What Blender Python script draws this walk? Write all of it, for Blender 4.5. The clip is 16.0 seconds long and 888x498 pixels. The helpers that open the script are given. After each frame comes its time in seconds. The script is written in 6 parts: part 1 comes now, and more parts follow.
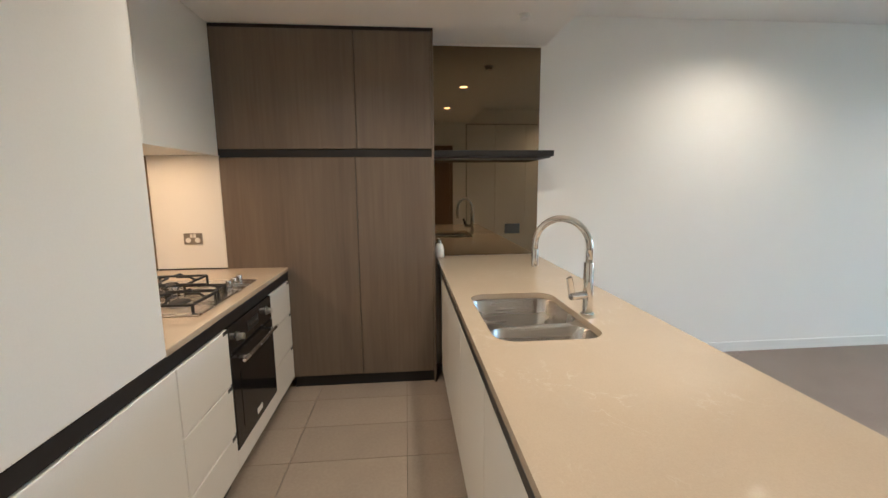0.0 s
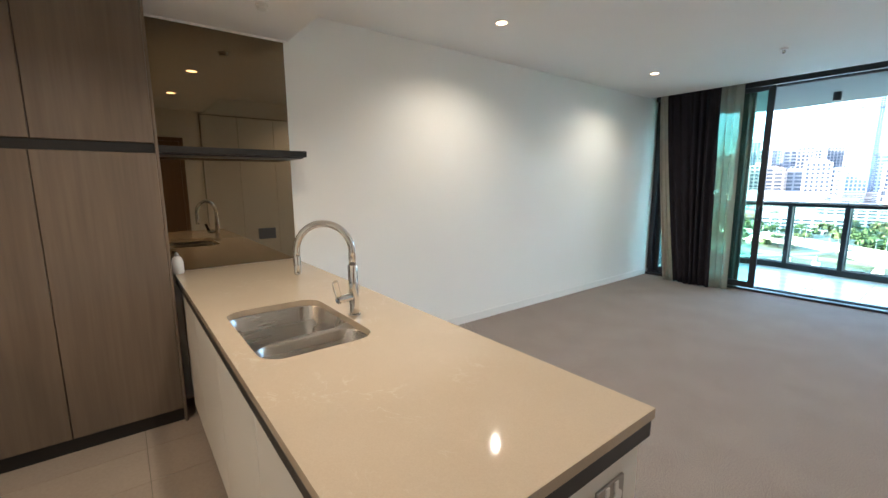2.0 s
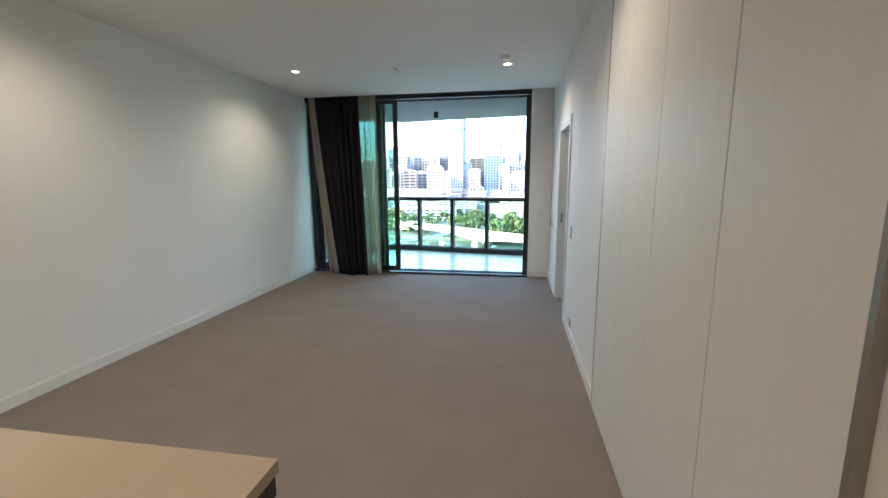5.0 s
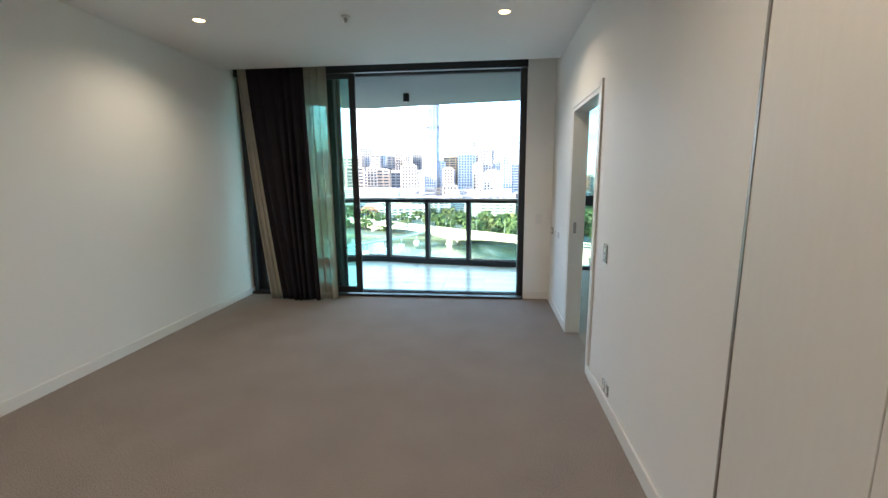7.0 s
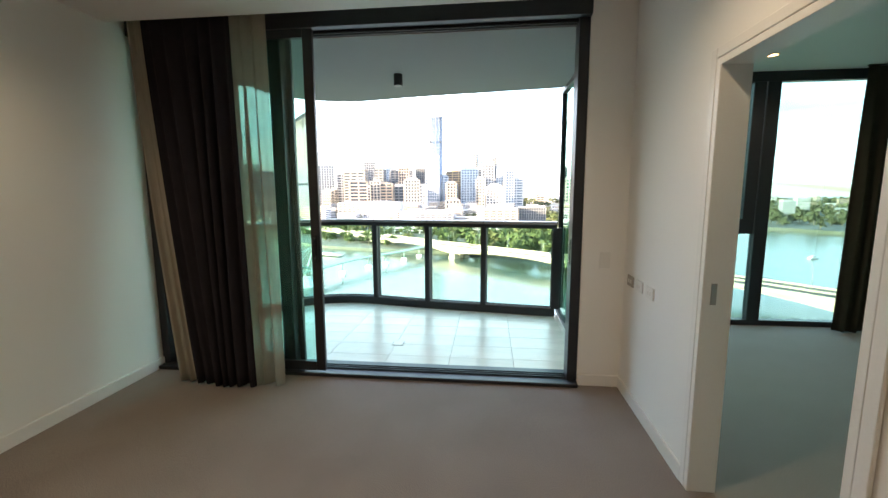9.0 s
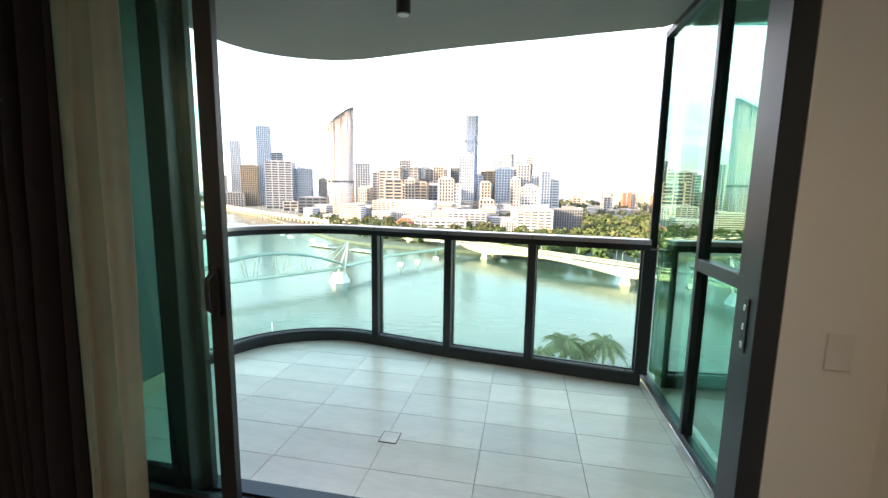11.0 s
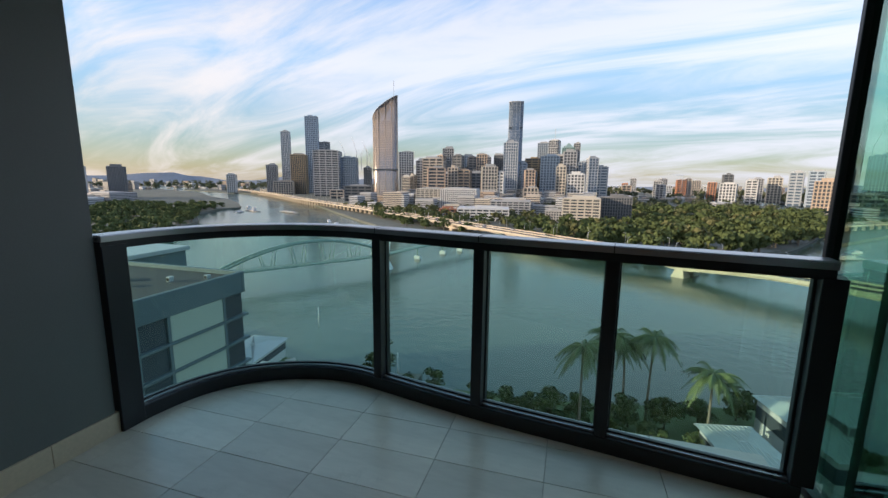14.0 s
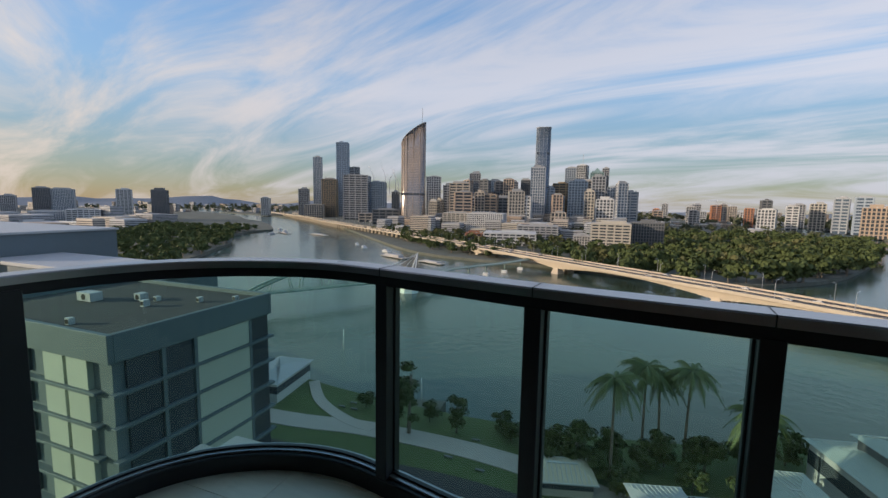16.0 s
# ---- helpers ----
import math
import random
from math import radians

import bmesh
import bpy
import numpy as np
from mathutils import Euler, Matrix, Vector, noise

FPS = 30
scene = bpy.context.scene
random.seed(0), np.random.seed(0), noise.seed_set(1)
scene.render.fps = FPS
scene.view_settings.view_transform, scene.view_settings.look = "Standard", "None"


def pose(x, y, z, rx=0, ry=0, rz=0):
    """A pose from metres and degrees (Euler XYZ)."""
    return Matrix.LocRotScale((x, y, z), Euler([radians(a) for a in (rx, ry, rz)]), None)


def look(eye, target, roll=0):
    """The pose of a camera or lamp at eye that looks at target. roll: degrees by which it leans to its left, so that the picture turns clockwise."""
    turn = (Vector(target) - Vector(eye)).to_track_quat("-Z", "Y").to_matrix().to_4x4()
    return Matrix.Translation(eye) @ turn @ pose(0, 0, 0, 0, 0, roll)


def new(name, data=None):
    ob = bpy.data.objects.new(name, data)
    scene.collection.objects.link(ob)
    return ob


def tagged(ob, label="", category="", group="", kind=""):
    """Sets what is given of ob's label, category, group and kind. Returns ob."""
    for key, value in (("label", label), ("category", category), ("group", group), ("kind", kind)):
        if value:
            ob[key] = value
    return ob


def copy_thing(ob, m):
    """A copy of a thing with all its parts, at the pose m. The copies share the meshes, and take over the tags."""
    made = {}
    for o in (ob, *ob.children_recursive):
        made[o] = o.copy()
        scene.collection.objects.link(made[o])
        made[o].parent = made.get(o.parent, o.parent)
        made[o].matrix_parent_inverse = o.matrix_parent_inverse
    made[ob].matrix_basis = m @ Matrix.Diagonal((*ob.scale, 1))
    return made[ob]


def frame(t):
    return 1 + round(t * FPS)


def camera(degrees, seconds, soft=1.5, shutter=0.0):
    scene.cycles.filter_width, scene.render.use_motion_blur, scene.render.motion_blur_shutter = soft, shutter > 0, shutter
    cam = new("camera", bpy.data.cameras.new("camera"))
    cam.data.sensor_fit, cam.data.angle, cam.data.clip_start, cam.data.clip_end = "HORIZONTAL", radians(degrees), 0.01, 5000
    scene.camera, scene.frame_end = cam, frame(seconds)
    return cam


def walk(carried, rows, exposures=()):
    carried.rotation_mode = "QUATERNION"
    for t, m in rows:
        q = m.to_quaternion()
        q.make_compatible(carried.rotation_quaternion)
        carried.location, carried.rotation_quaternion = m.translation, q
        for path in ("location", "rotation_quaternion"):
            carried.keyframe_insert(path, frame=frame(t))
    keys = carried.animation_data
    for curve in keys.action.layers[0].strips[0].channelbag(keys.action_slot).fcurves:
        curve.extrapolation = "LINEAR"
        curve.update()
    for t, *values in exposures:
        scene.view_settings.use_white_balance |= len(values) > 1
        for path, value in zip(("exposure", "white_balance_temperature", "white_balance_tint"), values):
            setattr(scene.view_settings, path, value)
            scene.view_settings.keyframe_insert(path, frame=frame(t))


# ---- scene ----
cam = camera(93.9, 16.0)
PATH = [
    (0, (0.227, 0.597, 1.442), (-1.743, 0.771, 1.145), -0.5),
    (0.5, (0.233, 0.591, 1.446), (-1.702, 1.004, 1.149), -0.4),
    (1, (0.239, 0.577, 1.455), (-1.615, 1.263, 1.153), -0.3),
    (1.5, (0.227, 0.581, 1.464), (-1.502, 1.536, 1.156), -0.3),
    (2, (0.209, 0.586, 1.472), (-1.35, 1.798, 1.156), -0.3),
    (2.5, (0.2, 0.58, 1.479), (-1.145, 2.026, 1.161), -0.1),
    (3, (0.195, 0.591, 1.474), (-0.909, 2.228, 1.157), -0.1),
    (3.5, (0.202, 0.604, 1.469), (-0.655, 2.383, 1.155), -0.3),
    (4, (0.222, 0.631, 1.476), (-0.405, 2.504, 1.16), -0.4),
    (4.5, (0.228, 0.734, 1.467), (-0.21, 2.659, 1.148), -0.2),
    (7, (0.014, 2.271, 1.442), (-0.188, 4.233, 1.111), -0.4),
    (7.5, (-0.104, 2.724, 1.437), (-0.304, 4.688, 1.119), -0.4),
    (8, (-0.157, 3.188, 1.438), (-0.357, 5.154, 1.132), -0.6),
    (8.5, (-0.19, 3.664, 1.449), (-0.392, 5.634, 1.164), -0.6),
    (9, (-0.222, 4.127, 1.467), (-0.437, 6.097, 1.201), -0.2),
    (11.5, (-0.409, 6.085, 1.457), (-0.831, 8.021, 1.181), 0.9),
    (12, (-0.446, 6.325, 1.46), (-0.92, 8.247, 1.176), 0.8),
    (12.5, (-0.487, 6.528, 1.456), (-1.001, 8.438, 1.161), 0.7),
    (13, (-0.524, 6.718, 1.452), (-1.064, 8.619, 1.142), 0.8),
    (13.5, (-0.517, 6.871, 1.452), (-1.072, 8.765, 1.131), 0.8),
    (14, (-0.522, 6.971, 1.448), (-1.086, 8.861, 1.119), 0.7),
    (14.5, (-0.575, 7.105, 1.449), (-1.15, 8.994, 1.127), 0.8),
    (15, (-0.65, 7.266, 1.447), (-1.245, 9.152, 1.15), 0.8),
    (15.5, (-0.718, 7.521, 1.436), (-1.353, 9.4, 1.180), 0.9),
    (16, (-0.789, 7.737, 1.436), (-1.478, 9.602, 1.219), 1.0),
]
walk(cam, [(t, look(eye, target, roll)) for t, eye, target, roll in PATH],
     exposures=[(0.0, 6.05, 5150, 8), (2.0, 6.0, 5200, 8), (3.5, 5.6, 5300, 9), (7.0, 5.3, 5700, 10), (9.0, 5.0, 6700, 12),
                (11.4, 4.2, 7000, 14), (12.0, 2.95, 6600, 12), (12.6, 2.55, 6350, 12), (15.0, 2.25, 6200, 11), (16.0, 1.95, 6250, 12)])

# ---------------------------------------------------------------- sky, sun, lamps
SUN_FROM = Vector((-0.86, -0.46, 0.21)).normalized()


def make_world():
    w = bpy.data.worlds.new("sky")
    scene.world = w
    w.use_nodes = True
    nt = w.node_tree
    nt.nodes.clear()
    out = nt.nodes.new("ShaderNodeOutputWorld")
    bg = nt.nodes.new("ShaderNodeBackground")
    sky = nt.nodes.new("ShaderNodeTexSky")
    sky.sky_type, sky.sun_disc = "NISHITA", False
    sky.sun_elevation = math.asin(SUN_FROM.z)
    sky.sun_rotation = math.atan2(SUN_FROM.x, SUN_FROM.y)
    sky.air_density, sky.dust_density, sky.ozone_density = 1.0, 0.5, 2.2
    co = nt.nodes.new("ShaderNodeTexCoord")
    sep = nt.nodes.new("ShaderNodeSeparateXYZ")
    nt.links.new(co.outputs["Generated"], sep.inputs[0])

    def m(op, a, b=None):
        n = nt.nodes.new("ShaderNodeMath")
        n.operation = op
        for k, v in enumerate((a, b)):
            if v is None:
                continue
            if isinstance(v, (int, float)):
                n.inputs[k].default_value = v
            else:
                nt.links.new(v, n.inputs[k])
        return n.outputs[0]

    # cirrus lies on a flat layer high above, drawn out along one wind
    zz = m("MAXIMUM", m("ADD", sep.outputs[2], 0.20), 0.06)
    u, v = m("DIVIDE", sep.outputs[0], zz), m("DIVIDE", sep.outputs[1], zz)
    comb = nt.nodes.new("ShaderNodeCombineXYZ")
    nt.links.new(u, comb.inputs[0])
    nt.links.new(v, comb.inputs[1])
    turn = nt.nodes.new("ShaderNodeMapping")
    turn.inputs["Rotation"].default_value = (0, 0, radians(-160))
    nt.links.new(comb.outputs[0], turn.inputs[0])
    mp = nt.nodes.new("ShaderNodeMapping")
    mp.inputs["Location"].default_value = (3.1, 1.7, 0)
    mp.inputs["Scale"].default_value = (0.34, 1.0, 1.0)
    nt.links.new(turn.outputs[0], mp.inputs[0])
    n1 = nt.nodes.new("ShaderNodeTexNoise")
    n1.inputs["Scale"].default_value, n1.inputs["Detail"].default_value = 1.5, 10
    n1.inputs["Roughness"].default_value, n1.inputs["Distortion"].default_value = 0.6, 1.3
    nt.links.new(mp.outputs[0], n1.inputs["Vector"])
    n2 = nt.nodes.new("ShaderNodeTexNoise")
    n2.inputs["Scale"].default_value, n2.inputs["Detail"].default_value = 0.55, 3
    nt.links.new(mp.outputs[0], n2.inputs["Vector"])
    ramp = nt.nodes.new("ShaderNodeValToRGB")
    ramp.color_ramp.interpolation = "EASE"
    ramp.color_ramp.elements[0].position, ramp.color_ramp.elements[1].position = 0.43, 0.64
    nt.links.new(m("ADD", m("MULTIPLY", n1.outputs["Fac"], 0.62), m("MULTIPLY", n2.outputs["Fac"], 0.45)), ramp.inputs[0])
    # cloud brightness: the sky's own light, whitened, a little warmer towards the sun
    bw = nt.nodes.new("ShaderNodeRGBToBW")
    nt.links.new(sky.outputs[0], bw.inputs[0])
    even = nt.nodes.new("ShaderNodeVectorMath")
    even.operation = "SCALE"
    nt.links.new(sky.outputs[0], even.inputs[0])
    nt.links.new(m("DIVIDE", 1.25, m("ADD", 1.0, m("MULTIPLY", bw.outputs[0], 0.75))), even.inputs["Scale"])
    # evening dust low over the horizon: rosier and a little dimmer than clear air
    low = m("MAXIMUM", m("SUBTRACT", 1.0, m("MULTIPLY", m("ABSOLUTE", sep.outputs[2]), 4.0)), 0.0)
    dust = nt.nodes.new("ShaderNodeMixRGB")
    dust.blend_type = "MULTIPLY"
    dust.inputs[2].default_value = (0.66, 0.63, 0.66, 1)
    nt.links.new(low, dust.inputs[0])
    nt.links.new(even.outputs[0], dust.inputs[1])
    bw2 = nt.nodes.new("ShaderNodeRGBToBW")
    nt.links.new(dust.outputs[0], bw2.inputs[0])
    warm = nt.nodes.new("ShaderNodeMixRGB")
    dot = nt.nodes.new("ShaderNodeVectorMath")
    dot.operation = "DOT_PRODUCT"
    nt.links.new(co.outputs["Generated"], dot.inputs[0])
    dot.inputs[1].default_value = SUN_FROM
    nt.links.new(m("MAXIMUM", dot.outputs["Value"], 0.0), warm.inputs[0])
    warm.inputs[1].default_value, warm.inputs[2].default_value = (1.0, 1.0, 1.07, 1), (1.28, 1.0, 0.70, 1)
    lum = m("ADD", m("MULTIPLY", bw2.outputs[0], 0.95), 0.62)
    cl = nt.nodes.new("ShaderNodeVectorMath")
    cl.operation = "SCALE"
    nt.links.new(warm.outputs[0], cl.inputs[0])
    nt.links.new(lum, cl.inputs["Scale"])
    mix = nt.nodes.new("ShaderNodeMixRGB")
    nt.links.new(m("MULTIPLY", ramp.outputs[0], 0.85), mix.inputs[0])
    nt.links.new(dust.outputs[0], mix.inputs[1])
    nt.links.new(cl.outputs[0], mix.inputs[2])
    nt.links.new(mix.outputs[0], bg.inputs[0])
    bg.inputs[1].default_value = 0.11
    nt.links.new(bg.outputs[0], out.inputs[0])


make_world()
sun = new("sun", bpy.data.lights.new("sun", "SUN"))
sun.data.energy, sun.data.angle, sun.data.color = 1.0, radians(0.6), (1.0, 0.80, 0.58)
sun.matrix_world = look(SUN_FROM * 50, (0, 0, 0))


# ---------------------------------------------------------------- materials
def link(nt, a, b):
    nt.links.new(a, b)


def mat(name, colour, rough=0.5, metal=0.0, vary=0.08, scale=6.0, stretch=(1, 1, 1), fine=120.0, bump=0.0,
        spec=0.5, second=None, per_piece=0.0, fine_mix=0.5, rough_vary=0.08):
    """A painted, woven or stone surface: colour drifting at two scales, fine relief, uneven gloss."""
    ma = bpy.data.materials.new(name)
    ma.use_nodes = True
    nt = ma.node_tree
    p = nt.nodes["Principled BSDF"]
    co = nt.nodes.new("ShaderNodeTexCoord")
    mp = nt.nodes.new("ShaderNodeMapping")
    mp.inputs["Scale"].default_value = stretch
    link(nt, co.outputs["Object"], mp.inputs[0])
    big, small = nt.nodes.new("ShaderNodeTexNoise"), nt.nodes.new("ShaderNodeTexNoise")
    for n, s, d in ((big, scale, 4), (small, fine, 2)):
        n.inputs["Scale"].default_value, n.inputs["Detail"].default_value = s, d
        link(nt, mp.outputs[0], n.inputs["Vector"])
    add = nt.nodes.new("ShaderNodeMath")
    add.operation = "MULTIPLY_ADD"
    link(nt, small.outputs["Fac"], add.inputs[0])
    add.inputs[1].default_value = fine_mix
    sc = nt.nodes.new("ShaderNodeMath")
    sc.operation = "MULTIPLY"
    sc.inputs[1].default_value = 1 - fine_mix
    link(nt, big.outputs["Fac"], sc.inputs[0])
    link(nt, sc.outputs[0], add.inputs[2])
    ramp = nt.nodes.new("ShaderNodeValToRGB")
    ramp.color_ramp.elements[0].position, ramp.color_ramp.elements[1].position = 0.3, 0.7
    lo = second or tuple(c * (1 - vary) for c in colour)
    hi = tuple(min(1, c * (1 + vary)) for c in colour) if not second else colour
    ramp.color_ramp.elements[0].color, ramp.color_ramp.elements[1].color = (*lo, 1), (*hi, 1)
    link(nt, add.outputs[0], ramp.inputs[0])
    last = ramp.outputs[0]
    if per_piece:
        info = nt.nodes.new("ShaderNodeObjectInfo")
        rg = nt.nodes.new("ShaderNodeMapRange")
        rg.inputs["To Min"].default_value, rg.inputs["To Max"].default_value = 1 - per_piece, 1 + per_piece
        link(nt, info.outputs["Random"], rg.inputs["Value"])
        vm = nt.nodes.new("ShaderNodeVectorMath")
        vm.operation = "SCALE"
        link(nt, last, vm.inputs[0])
        link(nt, rg.outputs[0], vm.inputs["Scale"])
        last = vm.outputs[0]
    link(nt, last, p.inputs["Base Color"])
    p.inputs["Metallic"].default_value = metal
    p.inputs["Specular IOR Level"].default_value = spec
    rr = nt.nodes.new("ShaderNodeMapRange")
    rr.inputs["To Min"].default_value = max(0.0, rough - rough_vary)
    rr.inputs["To Max"].default_value = min(1.0, rough + rough_vary)
    link(nt, big.outputs["Fac"], rr.inputs["Value"])
    link(nt, rr.outputs[0], p.inputs["Roughness"])
    if bump:
        bp = nt.nodes.new("ShaderNodeBump")
        bp.inputs["Strength"].default_value, bp.inputs["Distance"].default_value = bump, 0.004
        link(nt, small.outputs["Fac"], bp.inputs["Height"])
        link(nt, bp.outputs[0], p.inputs["Normal"])
    return ma


def glass(name, tint, f0=0.03, rough=0.0, rim=None):
    """A pane: tinted see-through with a mirror gloss that rises at grazing angles."""
    ma = bpy.data.materials.new(name)
    ma.use_nodes = True
    nt = ma.node_tree
    nt.nodes.clear()
    out = nt.nodes.new("ShaderNodeOutputMaterial")
    tr, gl = nt.nodes.new("ShaderNodeBsdfTransparent"), nt.nodes.new("ShaderNodeBsdfGlossy")
    tr.inputs[0].default_value = (*tint, 1)
    gl.inputs[0].default_value = (*(rim or (1, 1, 1)), 1)
    gl.inputs["Roughness"].default_value = rough
    lw = nt.nodes.new("ShaderNodeLayerWeight")
    lw.inputs[0].default_value = 0.5
    pw, fr = nt.nodes.new("ShaderNodeMath"), nt.nodes.new("ShaderNodeMath")
    pw.operation, fr.operation = "POWER", "MULTIPLY_ADD"
    link(nt, lw.outputs["Facing"], pw.inputs[0])
    pw.inputs[1].default_value = 5.0
    link(nt, pw.outputs[0], fr.inputs[0])
    fr.inputs[1].default_value, fr.inputs[2].default_value = 1.0 - f0, f0
    mx = nt.nodes.new("ShaderNodeMixShader")
    link(nt, fr.outputs[0], mx.inputs[0])
    link(nt, tr.outputs[0], mx.inputs[1])
    link(nt, gl.outputs[0], mx.inputs[2])
    link(nt, mx.outputs[0], out.inputs[0])
    return ma


def glow(name, colour, strength):
    ma = bpy.data.materials.new(name)
    ma.use_nodes = True
    p = ma.node_tree.nodes["Principled BSDF"]
    p.inputs["Base Color"].default_value = (0.8, 0.8, 0.8, 1)
    p.inputs["Emission Color"].default_value = (*colour, 1)
    p.inputs["Emission Strength"].default_value = strength
    return ma


def fabric(name, colour, sheer=0.0, through_light=0.25):
    """Woven cloth, part of it see-through where sheer."""
    ma = mat(name, colour, rough=0.9, vary=0.15, scale=9, fine=500, bump=0.35, spec=0.1)
    nt = ma.node_tree
    out = nt.nodes["Material Output"]
    p = nt.nodes["Principled BSDF"]
    tl = nt.nodes.new("ShaderNodeBsdfTranslucent")
    tl.inputs[0].default_value = (*colour, 1)
    mx = nt.nodes.new("ShaderNodeMixShader")
    mx.inputs[0].default_value = through_light
    link(nt, p.outputs[0], mx.inputs[1])
    link(nt, tl.outputs[0], mx.inputs[2])
    last = mx.outputs[0]
    if sheer:
        tr = nt.nodes.new("ShaderNodeBsdfTransparent")
        m2 = nt.nodes.new("ShaderNodeMixShader")
        m2.inputs[0].default_value = sheer
        link(nt, last, m2.inputs[1])
        link(nt, tr.outputs[0], m2.inputs[2])
        last = m2.outputs[0]
    link(nt, last, out.inputs[0])
    return ma


M_WALL = mat("white_wall_paint", (0.85, 0.84, 0.81), rough=0.55, vary=0.02, scale=1.5, fine=260, bump=0.06, spec=0.3)
M_CEIL = mat("white_ceiling_paint", (0.86, 0.85, 0.83), rough=0.8, vary=0.02, scale=1.2, fine=240, bump=0.05, spec=0.2)
M_TRIM = mat("white_gloss_trim", (0.80, 0.79, 0.76), rough=0.35, vary=0.02, scale=3, fine=90, bump=0.03)
M_CARPET = mat("grey_brown_carpet", (0.275, 0.236, 0.212), rough=0.97, vary=0.5, scale=3.0, fine=200, bump=1.0, spec=0.05, fine_mix=0.88)
M_CARPET2 = mat("grey_green_carpet", (0.33, 0.30, 0.265), rough=0.97, vary=0.30, scale=3.0, fine=230, bump=1.0, spec=0.05, fine_mix=0.88)
M_LAM = mat("white_laminate", (0.76, 0.745, 0.70), rough=0.38, vary=0.02, scale=2, fine=150, bump=0.02)
M_CLOSET = mat("satin_white_panel", (0.78, 0.77, 0.74), rough=0.50, vary=0.02, scale=2.5, fine=60, stretch=(1, 1, 0.15), bump=0.10)
M_OAK = mat("smoked_oak_veneer", (0.185, 0.142, 0.105), rough=0.45, second=(0.115, 0.088, 0.066), scale=5, fine=55, stretch=(1, 1, 0.045), bump=0.10, fine_mix=0.4, per_piece=0.03)
M_DOORWOOD = mat("brown_door_veneer", (0.21, 0.13, 0.075), rough=0.4, second=(0.15, 0.09, 0.05), scale=7, fine=80, stretch=(1, 1, 0.05), bump=0.1)
M_STONE = mat("cream_engineered_stone", (0.47, 0.385, 0.285), rough=0.06, vary=0.05, scale=4, fine=260, spec=0.5, rough_vary=0.035, fine_mix=0.6)
M_BLACK = mat("black_shadow_line", (0.012, 0.012, 0.013), rough=0.4, vary=0.2, scale=5)
M_METAL = mat("charcoal_powder_coat", (0.017, 0.02, 0.025), rough=0.38, vary=0.2, scale=5, fine=300, bump=0.05)
M_RAILTOP = mat("grey_satin_handrail", (0.46, 0.46, 0.48), rough=0.30, metal=0.85, vary=0.08, scale=3, fine=200)
M_STEEL = mat("brushed_steel", (0.56, 0.54, 0.51), rough=0.27, metal=1.0, vary=0.08, scale=6, fine=160, stretch=(1, 0.05, 1), bump=0.03)
M_CHROME = mat("polished_chrome", (0.78, 0.77, 0.75), rough=0.06, metal=1.0, vary=0.02, scale=5, rough_vary=0.02)
M_BRONZE = mat("bronze_mirror_glass", (0.22, 0.175, 0.115), rough=0.02, metal=1.0, vary=0.03, scale=2, rough_vary=0.015)
M_OVEN = mat("black_oven_glass", (0.010, 0.010, 0.011), rough=0.08, vary=0.1, scale=3, rough_vary=0.04)
M_IRON = mat("black_cast_iron", (0.016, 0.016, 0.016), rough=0.6, vary=0.2, scale=40, fine=300, bump=0.3)
M_KTILE = mat("taupe_floor_tile", (0.36, 0.30, 0.24), rough=0.33, vary=0.10, scale=3.5, fine=60, bump=0.05, per_piece=0.05)
M_KGROUT = mat("taupe_grout", (0.20, 0.17, 0.14), rough=0.9, vary=0.1, scale=20)
M_BTILE = mat("pale_veined_balcony_tile", (0.78, 0.715, 0.61), rough=0.24, second=(0.62, 0.56, 0.47), scale=2.6, fine=26, stretch=(0.35, 1.6, 1), bump=0.04, per_piece=0.09, fine_mix=0.3)
M_BGROUT = mat("grey_tile_grout", (0.46, 0.42, 0.36), rough=0.9, vary=0.1, scale=20)
M_SKIRTTILE = mat("beige_skirting_tile", (0.62, 0.52, 0.38), rough=0.4, vary=0.08, scale=5, fine=60, bump=0.04, per_piece=0.05)
M_GREYWALL = mat("dark_grey_render", (0.15, 0.165, 0.16), rough=0.62, vary=0.08, scale=2.5, fine=220, bump=0.15)
M_SOFFIT = mat("grey_soffit_paint", (0.30, 0.305, 0.315), rough=0.7, vary=0.05, scale=2, fine=200, bump=0.08)
M_PLASTIC = mat("white_plastic", (0.78, 0.77, 0.74), rough=0.35, vary=0.02, scale=6)
M_PLATE = mat("grey_metal_plate", (0.38, 0.36, 0.33), rough=0.35, metal=0.8, vary=0.05, scale=12)
M_DARKPLATE = mat("dark_plate", (0.02, 0.02, 0.02), rough=0.3, vary=0.1, scale=12)
M_CURTAIN = fabric("charcoal_curtain_cloth", (0.030, 0.028, 0.034), 0.0, 0.15)
M_LINING = fabric("cream_curtain_lining", (0.46, 0.42, 0.35), 0.0, 0.3)
M_SHEER = fabric("cream_sheer_cloth", (0.46, 0.42, 0.34), 0.42, 0.22)
M_BEDCURT = fabric("olive_curtain_cloth", (0.055, 0.050, 0.036), 0.0, 0.12)
G_GREEN = glass("green_window_glass", (0.72, 0.91, 0.86), 0.06, rim=(0.80, 1.0, 0.93))
G_REFLECT = glass("reflective_green_glass", (0.52, 0.78, 0.68), 0.30, rim=(0.72, 1.0, 0.88))
G_RAIL = glass("grey_green_balustrade_glass", (0.79, 0.945, 0.895), 0.03)
G_BED = glass("bedroom_window_glass", (0.52, 0.68, 0.66), 0.03)
E_LAMP = glow("downlight_lens", (1.0, 0.56, 0.25), 0.3)
